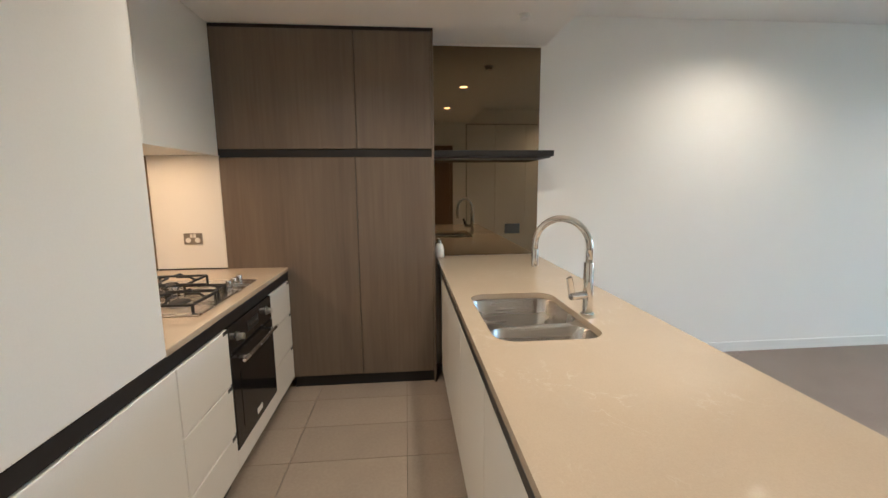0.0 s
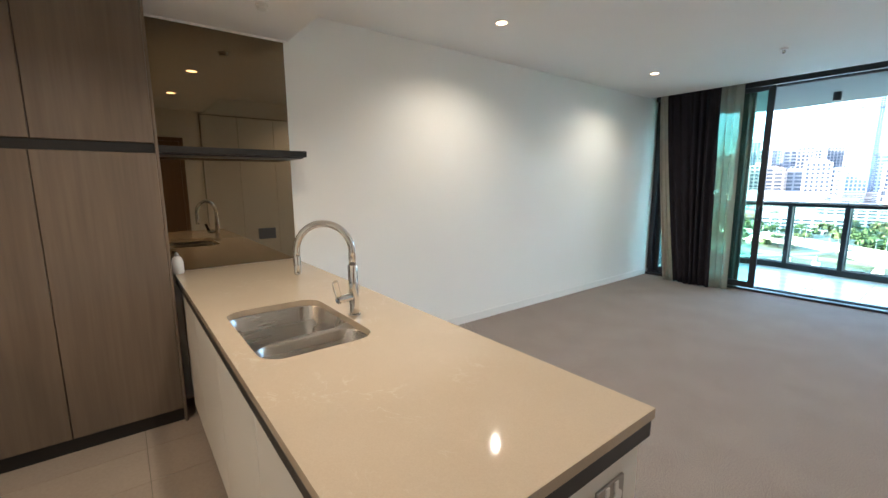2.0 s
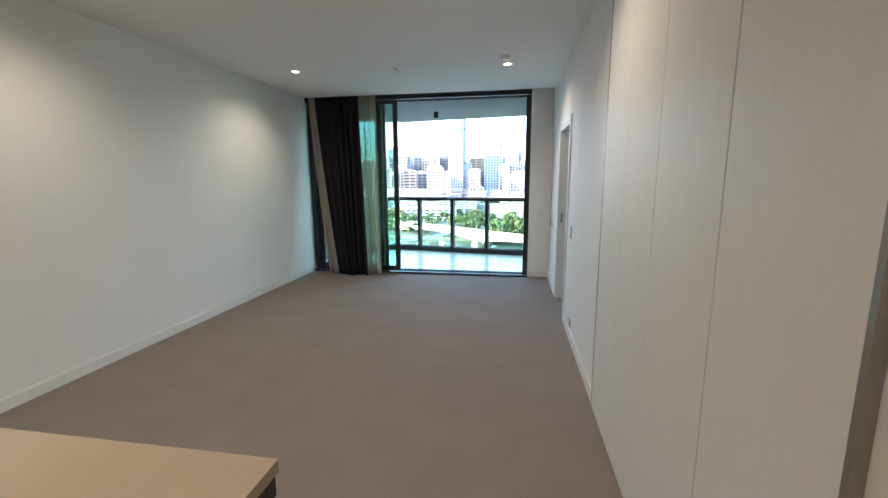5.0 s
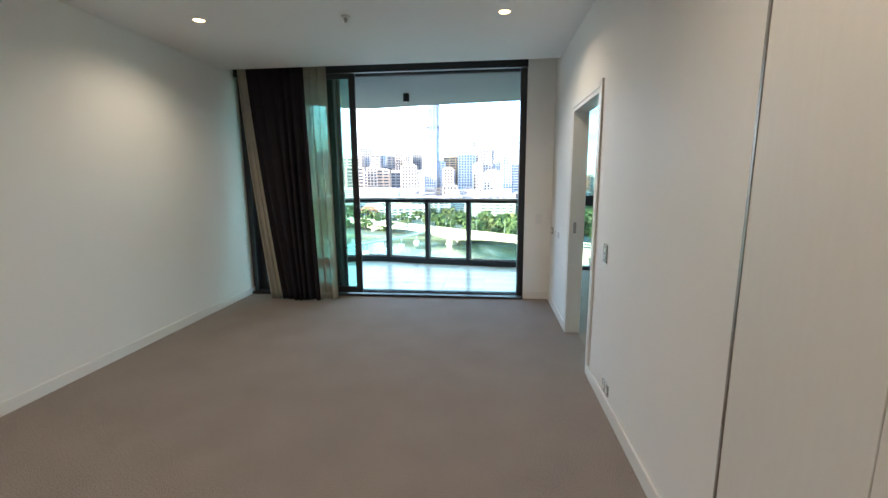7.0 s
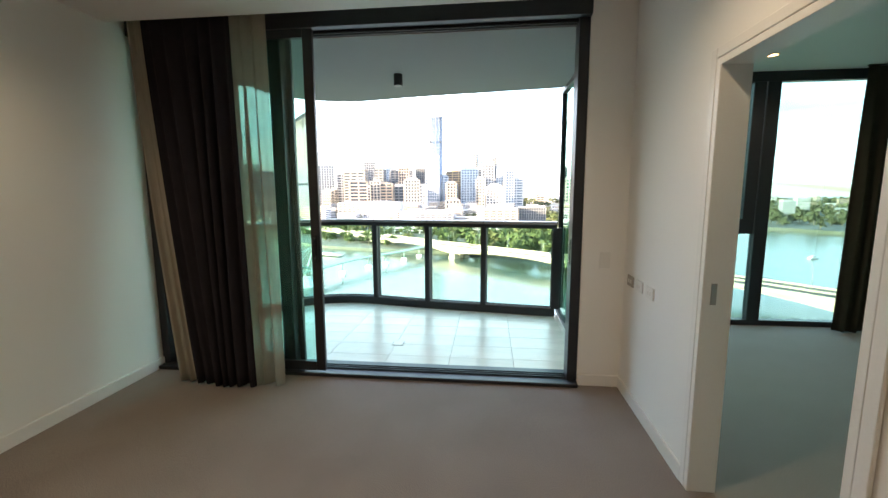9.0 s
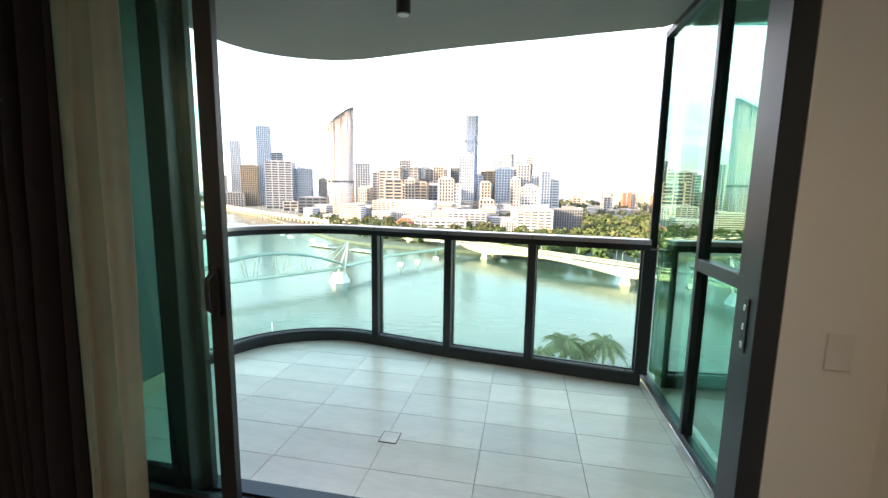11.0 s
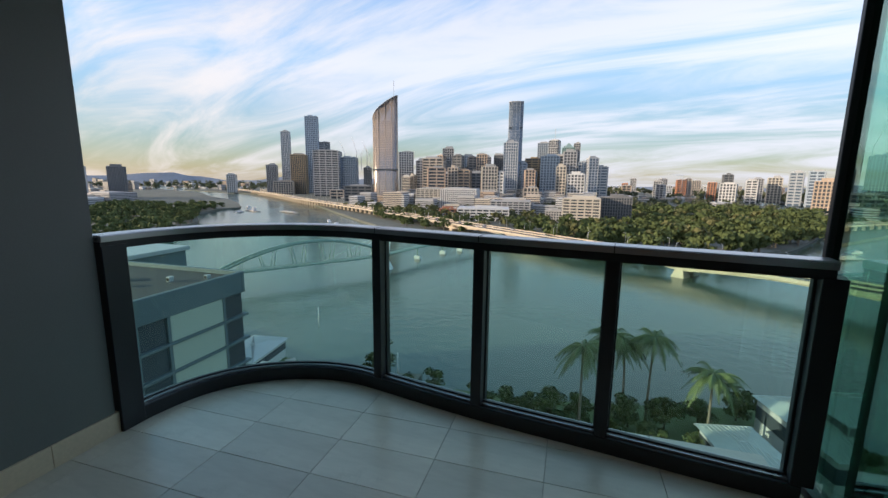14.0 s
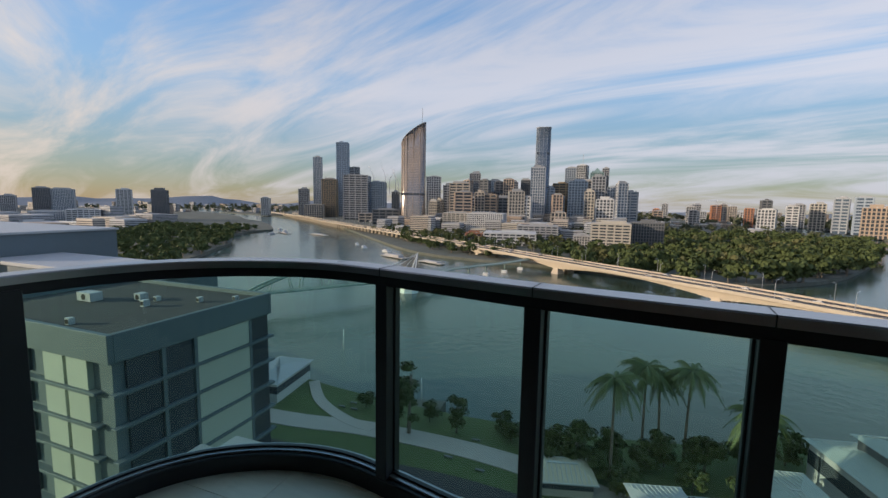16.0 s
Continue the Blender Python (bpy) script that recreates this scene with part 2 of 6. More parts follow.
E_STRIP = glow("under_cabinet_strip", (1.0, 0.62, 0.30), 0.08)



def veins(ma, colour, scale, amount):
    """Thin broken pale veins laid into a stone's colour."""
    nt = ma.node_tree
    p = nt.nodes["Principled BSDF"]
    src = p.inputs["Base Color"].links[0].from_socket
    co = nt.nodes.new("ShaderNodeTexCoord")
    a, b = nt.nodes.new("ShaderNodeTexNoise"), nt.nodes.new("ShaderNodeTexNoise")
    for n, s, d, w in ((a, scale, 5, 1.6), (b, scale * 0.45, 2, 0.0)):
        n.inputs["Scale"].default_value, n.inputs["Detail"].default_value, n.inputs["Distortion"].default_value = s, d, w
        link(nt, co.outputs["Object"], n.inputs["Vector"])
    line, patch = nt.nodes.new("ShaderNodeValToRGB"), nt.nodes.new("ShaderNodeValToRGB")
    e = line.color_ramp.elements
    e[0].position, e[1].position = 0.485, 0.515
    e[0].color, e[1].color = (0, 0, 0, 1), (0, 0, 0, 1)
    line.color_ramp.elements.new(0.50).color = (1, 1, 1, 1)
    patch.color_ramp.elements[0].position, patch.color_ramp.elements[1].position = 0.50, 0.66
    link(nt, a.outputs["Fac"], line.inputs[0])
    link(nt, b.outputs["Fac"], patch.inputs[0])
    k, k2 = nt.nodes.new("ShaderNodeMath"), nt.nodes.new("ShaderNodeMath")
    k.operation = k2.operation = "MULTIPLY"
    link(nt, line.outputs[0], k.inputs[0])
    link(nt, patch.outputs[0], k.inputs[1])
    link(nt, k.outputs[0], k2.inputs[0])
    k2.inputs[1].default_value = amount
    mx = nt.nodes.new("ShaderNodeMixRGB")
    link(nt, k2.outputs[0], mx.inputs[0])
    link(nt, src, mx.inputs[1])
    mx.inputs[2].default_value = (*colour, 1)
    link(nt, mx.outputs[0], p.inputs["Base Color"])


veins(M_STONE, (0.66, 0.60, 0.50), 8.0, 0.34)
veins(M_BTILE, (0.45, 0.40, 0.33), 2.2, 0.35)


# ---------------------------------------------------------------- building helpers
def cube(x0, x1, y0, y1, z0, z1, b=0.0, seg=1, into=None):
    """A box, its edges rounded by b; joined to the mesh given as into."""
    bm = bmesh.new()
    bmesh.ops.create_cube(bm, size=1)
    bmesh.ops.transform(bm, matrix=Matrix.Translation(((x0 + x1) / 2, (y0 + y1) / 2, (z0 + z1) / 2)) @ Matrix.Diagonal((abs(x1 - x0), abs(y1 - y0), abs(z1 - z0), 1)), verts=bm.verts)
    if b:
        bmesh.ops.bevel(bm, geom=bm.edges[:], offset=b, segments=seg, profile=0.5, affect="EDGES")
    return merge(into, bm)


def merge(into, bm):
    if into is None:
        return bm
    me = bpy.data.meshes.new("tmp")
    bm.to_mesh(me)
    bm.free()
    into.from_mesh(me)
    bpy.data.meshes.remove(me)
    return into


def rod(a, b, r0, r1=None, n=16, into=None, bevel=0.0):
    """A round bar from a to b."""
    a, b = Vector(a), Vector(b)
    bm = bmesh.new()
    bmesh.ops.create_cone(bm, cap_ends=True, segments=n, radius1=r0, radius2=r0 if r1 is None else r1, depth=(b - a).length)
    if bevel:
        bmesh.ops.bevel(bm, geom=[e for e in bm.edges if any(len(f.verts) > 4 for f in e.link_faces)], offset=bevel, segments=2, profile=0.5, affect="EDGES")
    turn = (b - a).to_track_quat("Z", "Y").to_matrix().to_4x4()
    bmesh.ops.transform(bm, matrix=Matrix.Translation((a + b) / 2) @ turn, verts=bm.verts)
    for f in bm.faces:
        f.smooth = len(f.verts) == 4
    return merge(into, bm)


def tube(points, r, n=12, into=None):
    """A bent pipe along points; r a number or one per point."""
    bm = bmesh.new()
    pts = [Vector(p) for p in points]
    rings, side = [], None
    for i, p in enumerate(pts):
        d = (pts[min(i + 1, len(pts) - 1)] - pts[max(i - 1, 0)]).normalized()
        side = d.orthogonal().normalized() if side is None else (side - d * side.dot(d)).normalized()
        up = d.cross(side)
        rr = r if isinstance(r, (int, float)) else r[i]
        rings.append([bm.verts.new(p + (side * math.cos(q) + up * math.sin(q)) * rr) for q in (2 * math.pi * k / n for k in range(n))])
    for a, b in zip(rings, rings[1:]):
        for k in range(n):
            bm.faces.new((a[k], a[(k + 1) % n], b[(k + 1) % n], b[k])).smooth = True
    bm.faces.new(rings[0][::-1])
    bm.faces.new(rings[-1])
    return merge(into, bm)


def sweep(line, profile, into=None, smooth=False):
    """Carries a closed profile of (outward, up) along a plan line of (x, y); outward is to the line's left."""
    bm = bmesh.new()
    pts = [Vector((x, y, 0)) for x, y in line]
    rings = []
    for i, p in enumerate(pts):
        d0 = (pts[i] - pts[i - 1]).normalized() if i else (pts[1] - pts[0]).normalized()
        d1 = (pts[i + 1] - pts[i]).normalized() if i < len(pts) - 1 else d0
        d = (d0 + d1).normalized()
        n = Vector((-d.y, d.x, 0)) / max(0.4, d.dot(d0))
        rings.append([bm.verts.new(p + n * o + Vector((0, 0, z))) for o, z in profile])
    k = len(profile)
    for a, b in zip(rings, rings[1:]):
        for j in range(k):
            bm.faces.new((a[j], a[(j + 1) % k], b[(j + 1) % k], b[j])).smooth = smooth
    bm.faces.new(rings[0][::-1])
    bm.faces.new(rings[-1])
    bmesh.ops.recalc_face_normals(bm, faces=bm.faces)
    return merge(into, bm)


def prism(outline, z0, z1, into=None):
    """An upright solid over a plan outline."""
    bm = bmesh.new()
    lo = [bm.verts.new((x, y, z0)) for x, y in outline]
    hi = [bm.verts.new((x, y, z1)) for x, y in outline]
    k = len(lo)
    bm.faces.new(lo[::-1])
    bm.faces.new(hi)
    for i in range(k):
        bm.faces.new((lo[i], lo[(i + 1) % k], hi[(i + 1) % k], hi[i]))
    bmesh.ops.recalc_face_normals(bm, faces=bm.faces)
    return merge(into, bm)


def mesh_of(name, bm, material):
    me = bpy.data.meshes.new(name)
    bm.to_mesh(me)
    bm.free()
    me.materials.append(material)
    return me


def thing(name, at, label, category, group=""):
    """An Empty at the thing's base."""
    ob = new(name)
    ob.empty_display_size = 0.1
    ob.location = at
    return tagged(ob, label, category, group)


def part(name, bm, material, parent, label=""):
    """One mesh under a thing or a part; bm in world metres."""
    root = parent
    while root.parent:
        root = root.parent
    bm.transform(Matrix.Translation(-Vector(root.location)))
    ob = new(name, mesh_of(name, bm, material))
    ob.parent = parent
    return tagged(ob, label) if label else ob


def solo(name, bm, material, label, category, kind="", group=""):
    """A thing of one mesh; bm in world metres, its origin put at its base."""
    lo = [min(v.co[i] for v in bm.verts) for i in range(3)]
    hi = [max(v.co[i] for v in bm.verts) for i in range(3)]
    at = Vector(((lo[0] + hi[0]) / 2, (lo[1] + hi[1]) / 2, lo[2]))
    bm.transform(Matrix.Translation(-at))
    ob = new(name, mesh_of(name, bm, material))
    ob.location = at
    return tagged(ob, label, category, group, kind)


def structure(name, bm, material, label, category):
    ob = new(name, mesh_of(name, bm, material))
    return tagged(ob, label, category, kind="structure")


def arc(cx, cy, r, a0, a1, n):
    return [(cx + r * math.cos(radians(a0 + (a1 - a0) * i / n)), cy + r * math.sin(radians(a0 + (a1 - a0) * i / n))) for i in range(n + 1)]


def rounded(x0, x1, y0, y1, r, n=6):
    return arc(x1 - r, y0 + r, r, -90, 0, n) + arc(x1 - r, y1 - r, r, 0, 90, n) + arc(x0 + r, y1 - r, r, 90, 180, n) + arc(x0 + r, y0 + r, r, 180, 270, n)


# ---------------------------------------------------------------- plan of the flat
XL, XR = -3.0, 0.775          # living room's side walls
YG = 7.26                     # inner face of the window wall
ZC, ZK = 2.70, 2.48           # living and kitchen ceilings
YB = -2.6                     # back of the entrance hall

structure("floor", cube(XL - 0.12, XR + 0.11, 1.60, YG + 0.13, -0.16, 0.0), M_CARPET, "grey brown loop-pile carpet over the living room floor", "carpet")
structure("floor_2", cube(XR + 0.11, 4.4, 3.8, 9.02, -0.16, 0.0), M_CARPET2, "grey carpet over the bedroom floor", "carpet")
structure("wall_west", cube(XL - 0.12, XL, -1.25, YG + 0.13, 0, 2.95), M_WALL, "plain white painted plaster wall of the living room", "wall")
w = cube(XR, XR + 0.11, YB, 5.27, 0, 2.95)
cube(XR, XR + 0.11, 6.155, YG, 0, 2.95, into=w)
cube(XR, XR + 0.11, 5.27, 6.155, 2.045, 2.95, into=w)
structure("wall_east", w, M_WALL, "plain white painted wall with a doorway to the bedroom", "wall")
structure("wall_north", cube(0.462, XR + 0.11, YG, YG + 0.14, 0, 2.95), M_WALL, "narrow white wall beside the sliding window", "wall")
structure("wall_south", cube(XL - 0.12, XR + 0.11, YB - 0.12, YB, 0, 2.95), M_WALL, "plain white wall behind the kitchen and hall", "wall")
structure("wall_kitchen", cube(XL, -0.55, -1.25, -1.091, 0, 2.95), M_WALL, "white wall behind the cooktop bench", "wall")
structure("wall_hall", cube(-0.55, -0.43, YB, -1.091, 0, 2.95), M_WALL, "white wall at the side of the entrance hall", "wall")
structure("ceiling", cube(XL - 0.12, XR + 0.11, 1.66, 7.03, ZC, 2.95), M_CEIL, "flat white plasterboard ceiling of the living room", "ceiling")
structure("ceiling_slot", cube(XL - 0.12, XR + 0.11, 7.03, YG + 0.14, 2.80, 2.95), M_CEIL, "white curtain recess in the ceiling before the window", "ceiling")
structure("ceiling_kitchen", cube(XL - 0.12, XR + 0.11, YB, 1.66, ZK, 2.95), M_CEIL, "lower white plasterboard ceiling over the kitchen", "ceiling")
structure("ceiling_bedroom", cube(XR + 0.11, 4.4, 3.8, 9.02, ZC, 2.95), M_CEIL, "flat white ceiling of the bedroom", "ceiling")
structure("wall_bedroom_south", cube(XR + 0.11, 4.4, 3.68, 3.8, 0, 2.95), M_WALL, "plain white bedroom wall", "wall")
structure("wall_bedroom_east", cube(4.28, 4.4, 3.8, 9.02, 0, 2.7), M_WALL, "plain white bedroom wall", "wall")

# skirting boards, bevelled along the top
skp = [(0, 0), (0.0, 0.078), (-0.006, 0.085), (-0.014, 0.085), (-0.016, 0.078), (-0.016, 0)]


def skirting(name, line):
    structure(name, sweep(line, skp), M_TRIM, "low white painted skirting board along the wall", "skirting board")


skirting("baseboard", [(XL, 1.62), (XL, YG)])
skirting("baseboard_2", [(XR, YG), (XR, 6.20)])
skirting("baseboard_3", [(XR, 5.22), (XR, 3.56)])
skirting("baseboard_4", [(0.462, YG), (XR - 0.016, YG)])


# ---------------------------------------------------------------- kitchen
YF = -0.235                   # front face of the cooktop bench
XT = -2.685                   # face of the tall oak cupboards

structure("floor_kitchen", cube(XL - 0.12, XR + 0.11, YB, 1.60, -0.16, -0.006), M_KGROUT, "taupe grout bed of the kitchen floor", "floor")


def panel(x0, x1, y0, y1, z0, z1, b=0.003):
    return cube(x0, x1, y0, y1, z0, z1, b)


# tall oak cupboards
tall = thing("tall_cupboard", (-2.84, 0.08, 0), "full-height smoked oak veneer cupboard with four plain doors", "cupboard")
part("carcass", cube(XL, XT - 0.022, -1.09, 0.775, 0.09, ZK), M_BLACK, tall)
part("plinth", cube(XL, XT - 0.03, -0.24, 0.775, 0.0, 0.09), M_BLACK, tall, "black recessed plinth")
part("side_panel", panel(XL, XT, 0.776, 0.792, 0.0, ZK - 0.02), M_OAK, tall)
for y0, y1 in ((-0.632, 0.268), (0.272, 0.775)):
    part("door", panel(XT - 0.02, XT, y0, y1, 1.70, ZK - 0.025), M_OAK, tall)
for y0, y1 in ((-0.632, 0.253), (0.257, 0.775)):
    part("door", panel(XT - 0.02, XT, y0, y1, 0.092, 1.645), M_OAK, tall)
part("finger_rail", cube(XT - 0.02, XT - 0.012, -0.632, 0.775, 1.647, 1.698), M_BLACK, tall, "black recessed finger rail")
part("top_strip", cube(XT - 0.02, XT - 0.004, -0.632, 0.792, ZK - 0.024, ZK - 0.002), M_BLACK, tall)

side = solo("splashback_panel", panel(XT - 0.03, XT - 0.004, -1.09, -0.634, 0.905, 1.66), M_LAM, "cream painted end panel above the bench with a power point", "panel")

# cooktop bench: worktop, drawers, oven
bt = cube(XT, -1.20, -1.09, YF + 0.005, 0.872, 0.90, 0.003)
wt = thing("worktop", (-1.9, -0.57, 0.84), "cream engineered stone worktop with a black shadow edge below", "worktop")
part("slab", bt, M_STONE, wt)
part("edge_strip", cube(XT, -0.56, -0.85, YF - 0.002, 0.815, 0.871), M_BLACK, wt, "black recessed strip under the stone")


def drawer_unit(x0, x1, seams, label):
    u = thing("drawer_unit", ((x0 + x1) / 2, -0.57, 0), label, "drawer unit", "cooktop bench units")
    part("carcass", cube(x0 + 0.002, x1 - 0.002, -0.88, YF - 0.022, 0.09, 0.812), M_LAM, u)
    part("plinth", cube(x0, x1, -0.86, YF - 0.05, 0, 0.088), M_BLACK, u)
    zs = [0.092, *seams, 0.808]
    for z0, z1 in zip(zs, zs[1:]):
        d = part("drawer_front", panel(x0 + 0.0015, x1 - 0.0015, YF - 0.02, YF, z0 + 0.0015, z1 - 0.004), M_LAM, u)
        part("finger_pull", cube(x0 + 0.004, x0 + 0.05, YF - 0.001, YF + 0.0015, z1 - 0.022, z1 - 0.005), M_BLACK, d)
    return u


drawer_unit(XT, -2.283, (0.335, 0.58), "white laminate unit with three handleless drawers")
drawer_unit(-1.683, -1.252, (0.29, 0.535), "white laminate unit with three handleless drawers")
un = thing("base_cupboard", (-0.9, -0.57, 0), "white laminate base cupboard with one plain door", "cupboard", "cooktop bench units")
part("carcass", cube(-1.25, -0.56, -0.88, YF - 0.022, 0.09, 0.812), M_LAM, un)
part("plinth", cube(-1.25, -0.56, -0.86, YF - 0.05, 0, 0.088), M_BLACK, un)
part("door", panel(-1.2485, -0.562, YF - 0.02, YF, 0.092, 0.806), M_LAM, un)

ov = thing("oven", (-1.983, -0.57, 0), "built-in black glass oven with steel knobs and bar handle", "oven")
part("body", cube(-2.28, -1.686, -0.86, YF - 0.021, 0.09, 0.81), M_BLACK, ov)
part("filler_panel", panel(-2.28, -1.686, YF - 0.02, YF, 0.092, 0.188), M_LAM, ov, "white laminate filler below the oven")
part("control_panel", panel(-2.28, -1.686, YF - 0.02, YF + 0.002, 0.668, 0.806), M_OVEN, ov)
dr = part("door", panel(-2.28, -1.686, YF - 0.02, YF + 0.004, 0.192, 0.664), M_OVEN, ov)
part("window", cube(-2.20, -1.77, YF + 0.003, YF + 0.006, 0.27, 0.56, 0.001), M_OVEN, dr, "dark oven window")
hb = rod((-2.24, YF + 0.045, 0.632), (-1.726, YF + 0.045, 0.632), 0.010, n=14, bevel=0.002)
for x in (-2.19, -1.776):
    rod((x, YF, 0.632), (x, YF + 0.045, 0.632), 0.007, n=10, into=hb)
part("handle", hb, M_STEEL, dr, "brushed steel bar handle")
part("badge", cube(-2.02, -1.945, YF + 0.004, YF + 0.006, 0.232, 0.262), M_PLASTIC, dr, "small white label")
for x in (-2.19, -1.776):
    k = rod((x, YF + 0.002, 0.738), (x, YF + 0.010, 0.738), 0.024, n=20, bevel=0.002)
    rod((x, YF + 0.010, 0.738), (x, YF + 0.036, 0.738), 0.018, 0.016, n=20, into=k, bevel=0.003)
    part("knob", k, M_STEEL, ov, "turned steel knob")
part("display", cube(-2.06, -1.906, YF + 0.002, YF + 0.004, 0.712, 0.764), M_DARKPLATE, ov)
for i in range(4):
    part("button", rod((-2.035 + i * 0.034, YF + 0.003, 0.738), (-2.035 + i * 0.034, YF + 0.006, 0.738), 0.007, n=12), M_STEEL, ov)

# gas cooktop
hob = thing("gas_cooktop", (-1.93, -0.575, 0.9), "stainless steel gas cooktop with black cast iron trivets", "cooktop")
tray = cube(-2.285, -1.575, -0.85, -0.30, 0.9, 0.908, 0.004, 2)
cube(-2.25, -1.61, -0.82, -0.335, 0.907, 0.9095, 0.001, into=tray)
part("tray", tray, M_STEEL, hob)
burners = ((-2.12, -0.70, 0.048), (-1.74, -0.70, 0.036), (-1.74, -0.46, 0.060), (-1.93, -0.60, 0.040))
for bx, by, br in burners:
    b1 = rod((bx, by, 0.9095), (bx, by, 0.922), br, br * 0.9, n=24, bevel=0.002)
    bo = part("burner", b1, M_STEEL, hob)
    part("burner_cap", rod((bx, by, 0.922), (bx, by, 0.931), br * 0.78, br * 0.7, n=24, bevel=0.003), M_IRON, bo)


def trivet(x0, x1, y0, y1):
    """An iron grate with four upturned fingers."""
    bm = bmesh.new()
    s = 0.011
    for y in (y0, y1):
        cube(x0, x1, y - s / 2, y + s / 2, 0.938, 0.950, 0.002, into=bm)
    for x in (x0, x1):
        cube(x - s / 2, x + s / 2, y0, y1, 0.938, 0.950, 0.002, into=bm)
        for y in (y0, y1):
            cube(x - s / 2, x + s / 2, y - s / 2, y + s / 2, 0.909, 0.940, 0.002, into=bm)
    cx, cy = (x0 + x1) / 2, (y0 + y1) / 2
    for ax, ay, bx, by in ((x0, cy, cx - 0.03, cy), (x1, cy, cx + 0.03, cy), (cx, y0, cx, cy - 0.03), (cx, y1, cx, cy + 0.03)):
        tube([(ax, ay, 0.944), ((ax * 2 + bx) / 3, (ay * 2 + by) / 3, 0.962), (bx, by, 0.964)], 0.006, 6, into=bm)
    return bm


for x0, x1, y0, y1 in ((-2.25, -2.0, -0.83, -0.57), (-1.99, -1.87, -0.83, -0.36), (-1.86, -1.61, -0.83, -0.585), (-1.86, -1.61, -0.575, -0.34)):
    part("trivet", trivet(x0, x1, y0, y1), M_IRON, hob)
for i in range(4):
    x, y = -2.235 + i * 0.072, -0.385 - (i % 2) * 0.0
    k = rod((x, y, 0.9095), (x, y, 0.916), 0.022, n=20, bevel=0.002)
    rod((x, y, 0.916), (x, y, 0.944), 0.017, 0.015, n=20, into=k, bevel=0.003)
    part("knob", k, M_CHROME, hob, "polished steel knob")

# wall units over the cooktop, bronze mirror behind it, tall white unit at the near end
wc = thing("wall_cupboard", (-1.9, -0.76, 1.66), "white laminate wall cupboard over the cooktop", "cupboard")
part("carcass", cube(XT, -1.201, -1.09, -0.652, 1.66, ZK), M_LAM, wc)
for x0, x1 in ((XT, -1.90), (-1.896, -1.201)):
    part("door", panel(x0, x1, -0.65, -0.632, 1.655, ZK - 0.004), M_LAM, wc)
part("light_strip", cube(-2.45, -1.45, -1.00, -0.97, 1.652, 1.659), E_STRIP, wc, "warm under-cupboard light strip")
solo("cooktop_splashback", cube(XT, -1.20, -1.089, -1.084, 0.902, 1.655), M_BRONZE, "bronze tinted mirror glass splashback behind the cooktop", "splashback")
tw = thing("tall_unit", (-0.83, -0.57, 0.872), "tall white laminate unit standing at the end of the bench", "cupboard")
part("carcass", cube(-1.198, -0.56, -1.09, YF - 0.02, 0.874, ZK), M_LAM, tw)
part("door", panel(-1.20, -0.558, YF - 0.019, YF + 0.004, 0.876, ZK - 0.003), M_LAM, tw)

strip = new("strip_light", bpy.data.lights.new("strip_light", "AREA"))
strip.data.shape, strip.data.size, strip.data.size_y = "RECTANGLE", 1.05, 0.03
strip.data.energy, strip.data.color = 0.14, (1.0, 0.60, 0.30)
strip.location = (-1.95, -0.985, 1.648)

# bronze mirror and shelf on the island's wall
solo("island_splashback", cube(XL + 0.001, XL + 0.007, 0.792, 1.625, 0.902, ZK - 0.015), M_BRONZE, "bronze tinted mirror glass on the wall above the island", "splashback")
solo("trim_strip", cube(XL + 0.001, XL + 0.012, 0.792, 1.632, ZK - 0.0145, ZK - 0.001), M_TRIM, "thin white trim over the mirror glass", "trim")
sh = thing("wall_shelf", (-2.84, 1.2, 1.64), "thin black floating shelf across the bronze mirror", "shelf")
part("board", cube(XL + 0.007, XT + 0.0, 0.792, 1.64, 1.650, 1.690, 0.002), M_BLACK, sh)
part("under_lip", cube(XL + 0.02, XT - 0.02, 0.80, 1.62, 1.640, 1.649), M_METAL, sh)


def socket(name, at, axis, w, h, plate, label, holes=(), rockers=(), t=0.008):
    """A wall plate facing along an axis: dx, dy the way out of the wall."""
    dx, dy = axis
    u = thing(name, at, label, "power point" if holes else "switch plate")
    x, y, z = at

    def blk(a0, a1, z0, z1, d0, d1, b=0.0):
        if dx:
            p = sorted((x + dx * d0, x + dx * d1))
            return cube(p[0], p[1], y + a0, y + a1, z + z0, z + z1, b)
        p = sorted((y + dy * d0, y + dy * d1))
        return cube(x + a0, x + a1, p[0], p[1], z + z0, z + z1, b)
    part("plate", blk(-w / 2, w / 2, -h / 2, h / 2, 0.0, t, 0.0015), plate, u)
    for a, q in holes:
        ring = rod((x + dx * t + (0 if dx else a), y + dy * t + (a if dx else 0), z + q), (x + dx * (t + 0.003) + (0 if dx else a), y + dy * (t + 0.003) + (a if dx else 0), z + q), 0.017, n=18)
        part("outlet", ring, M_PLASTIC, u)
    for a, q in rockers:
        part("rocker", blk(a - 0.008, a + 0.008, q - 0.013, q + 0.013, t, t + 0.004, 0.001), M_PLASTIC, u)
    return u


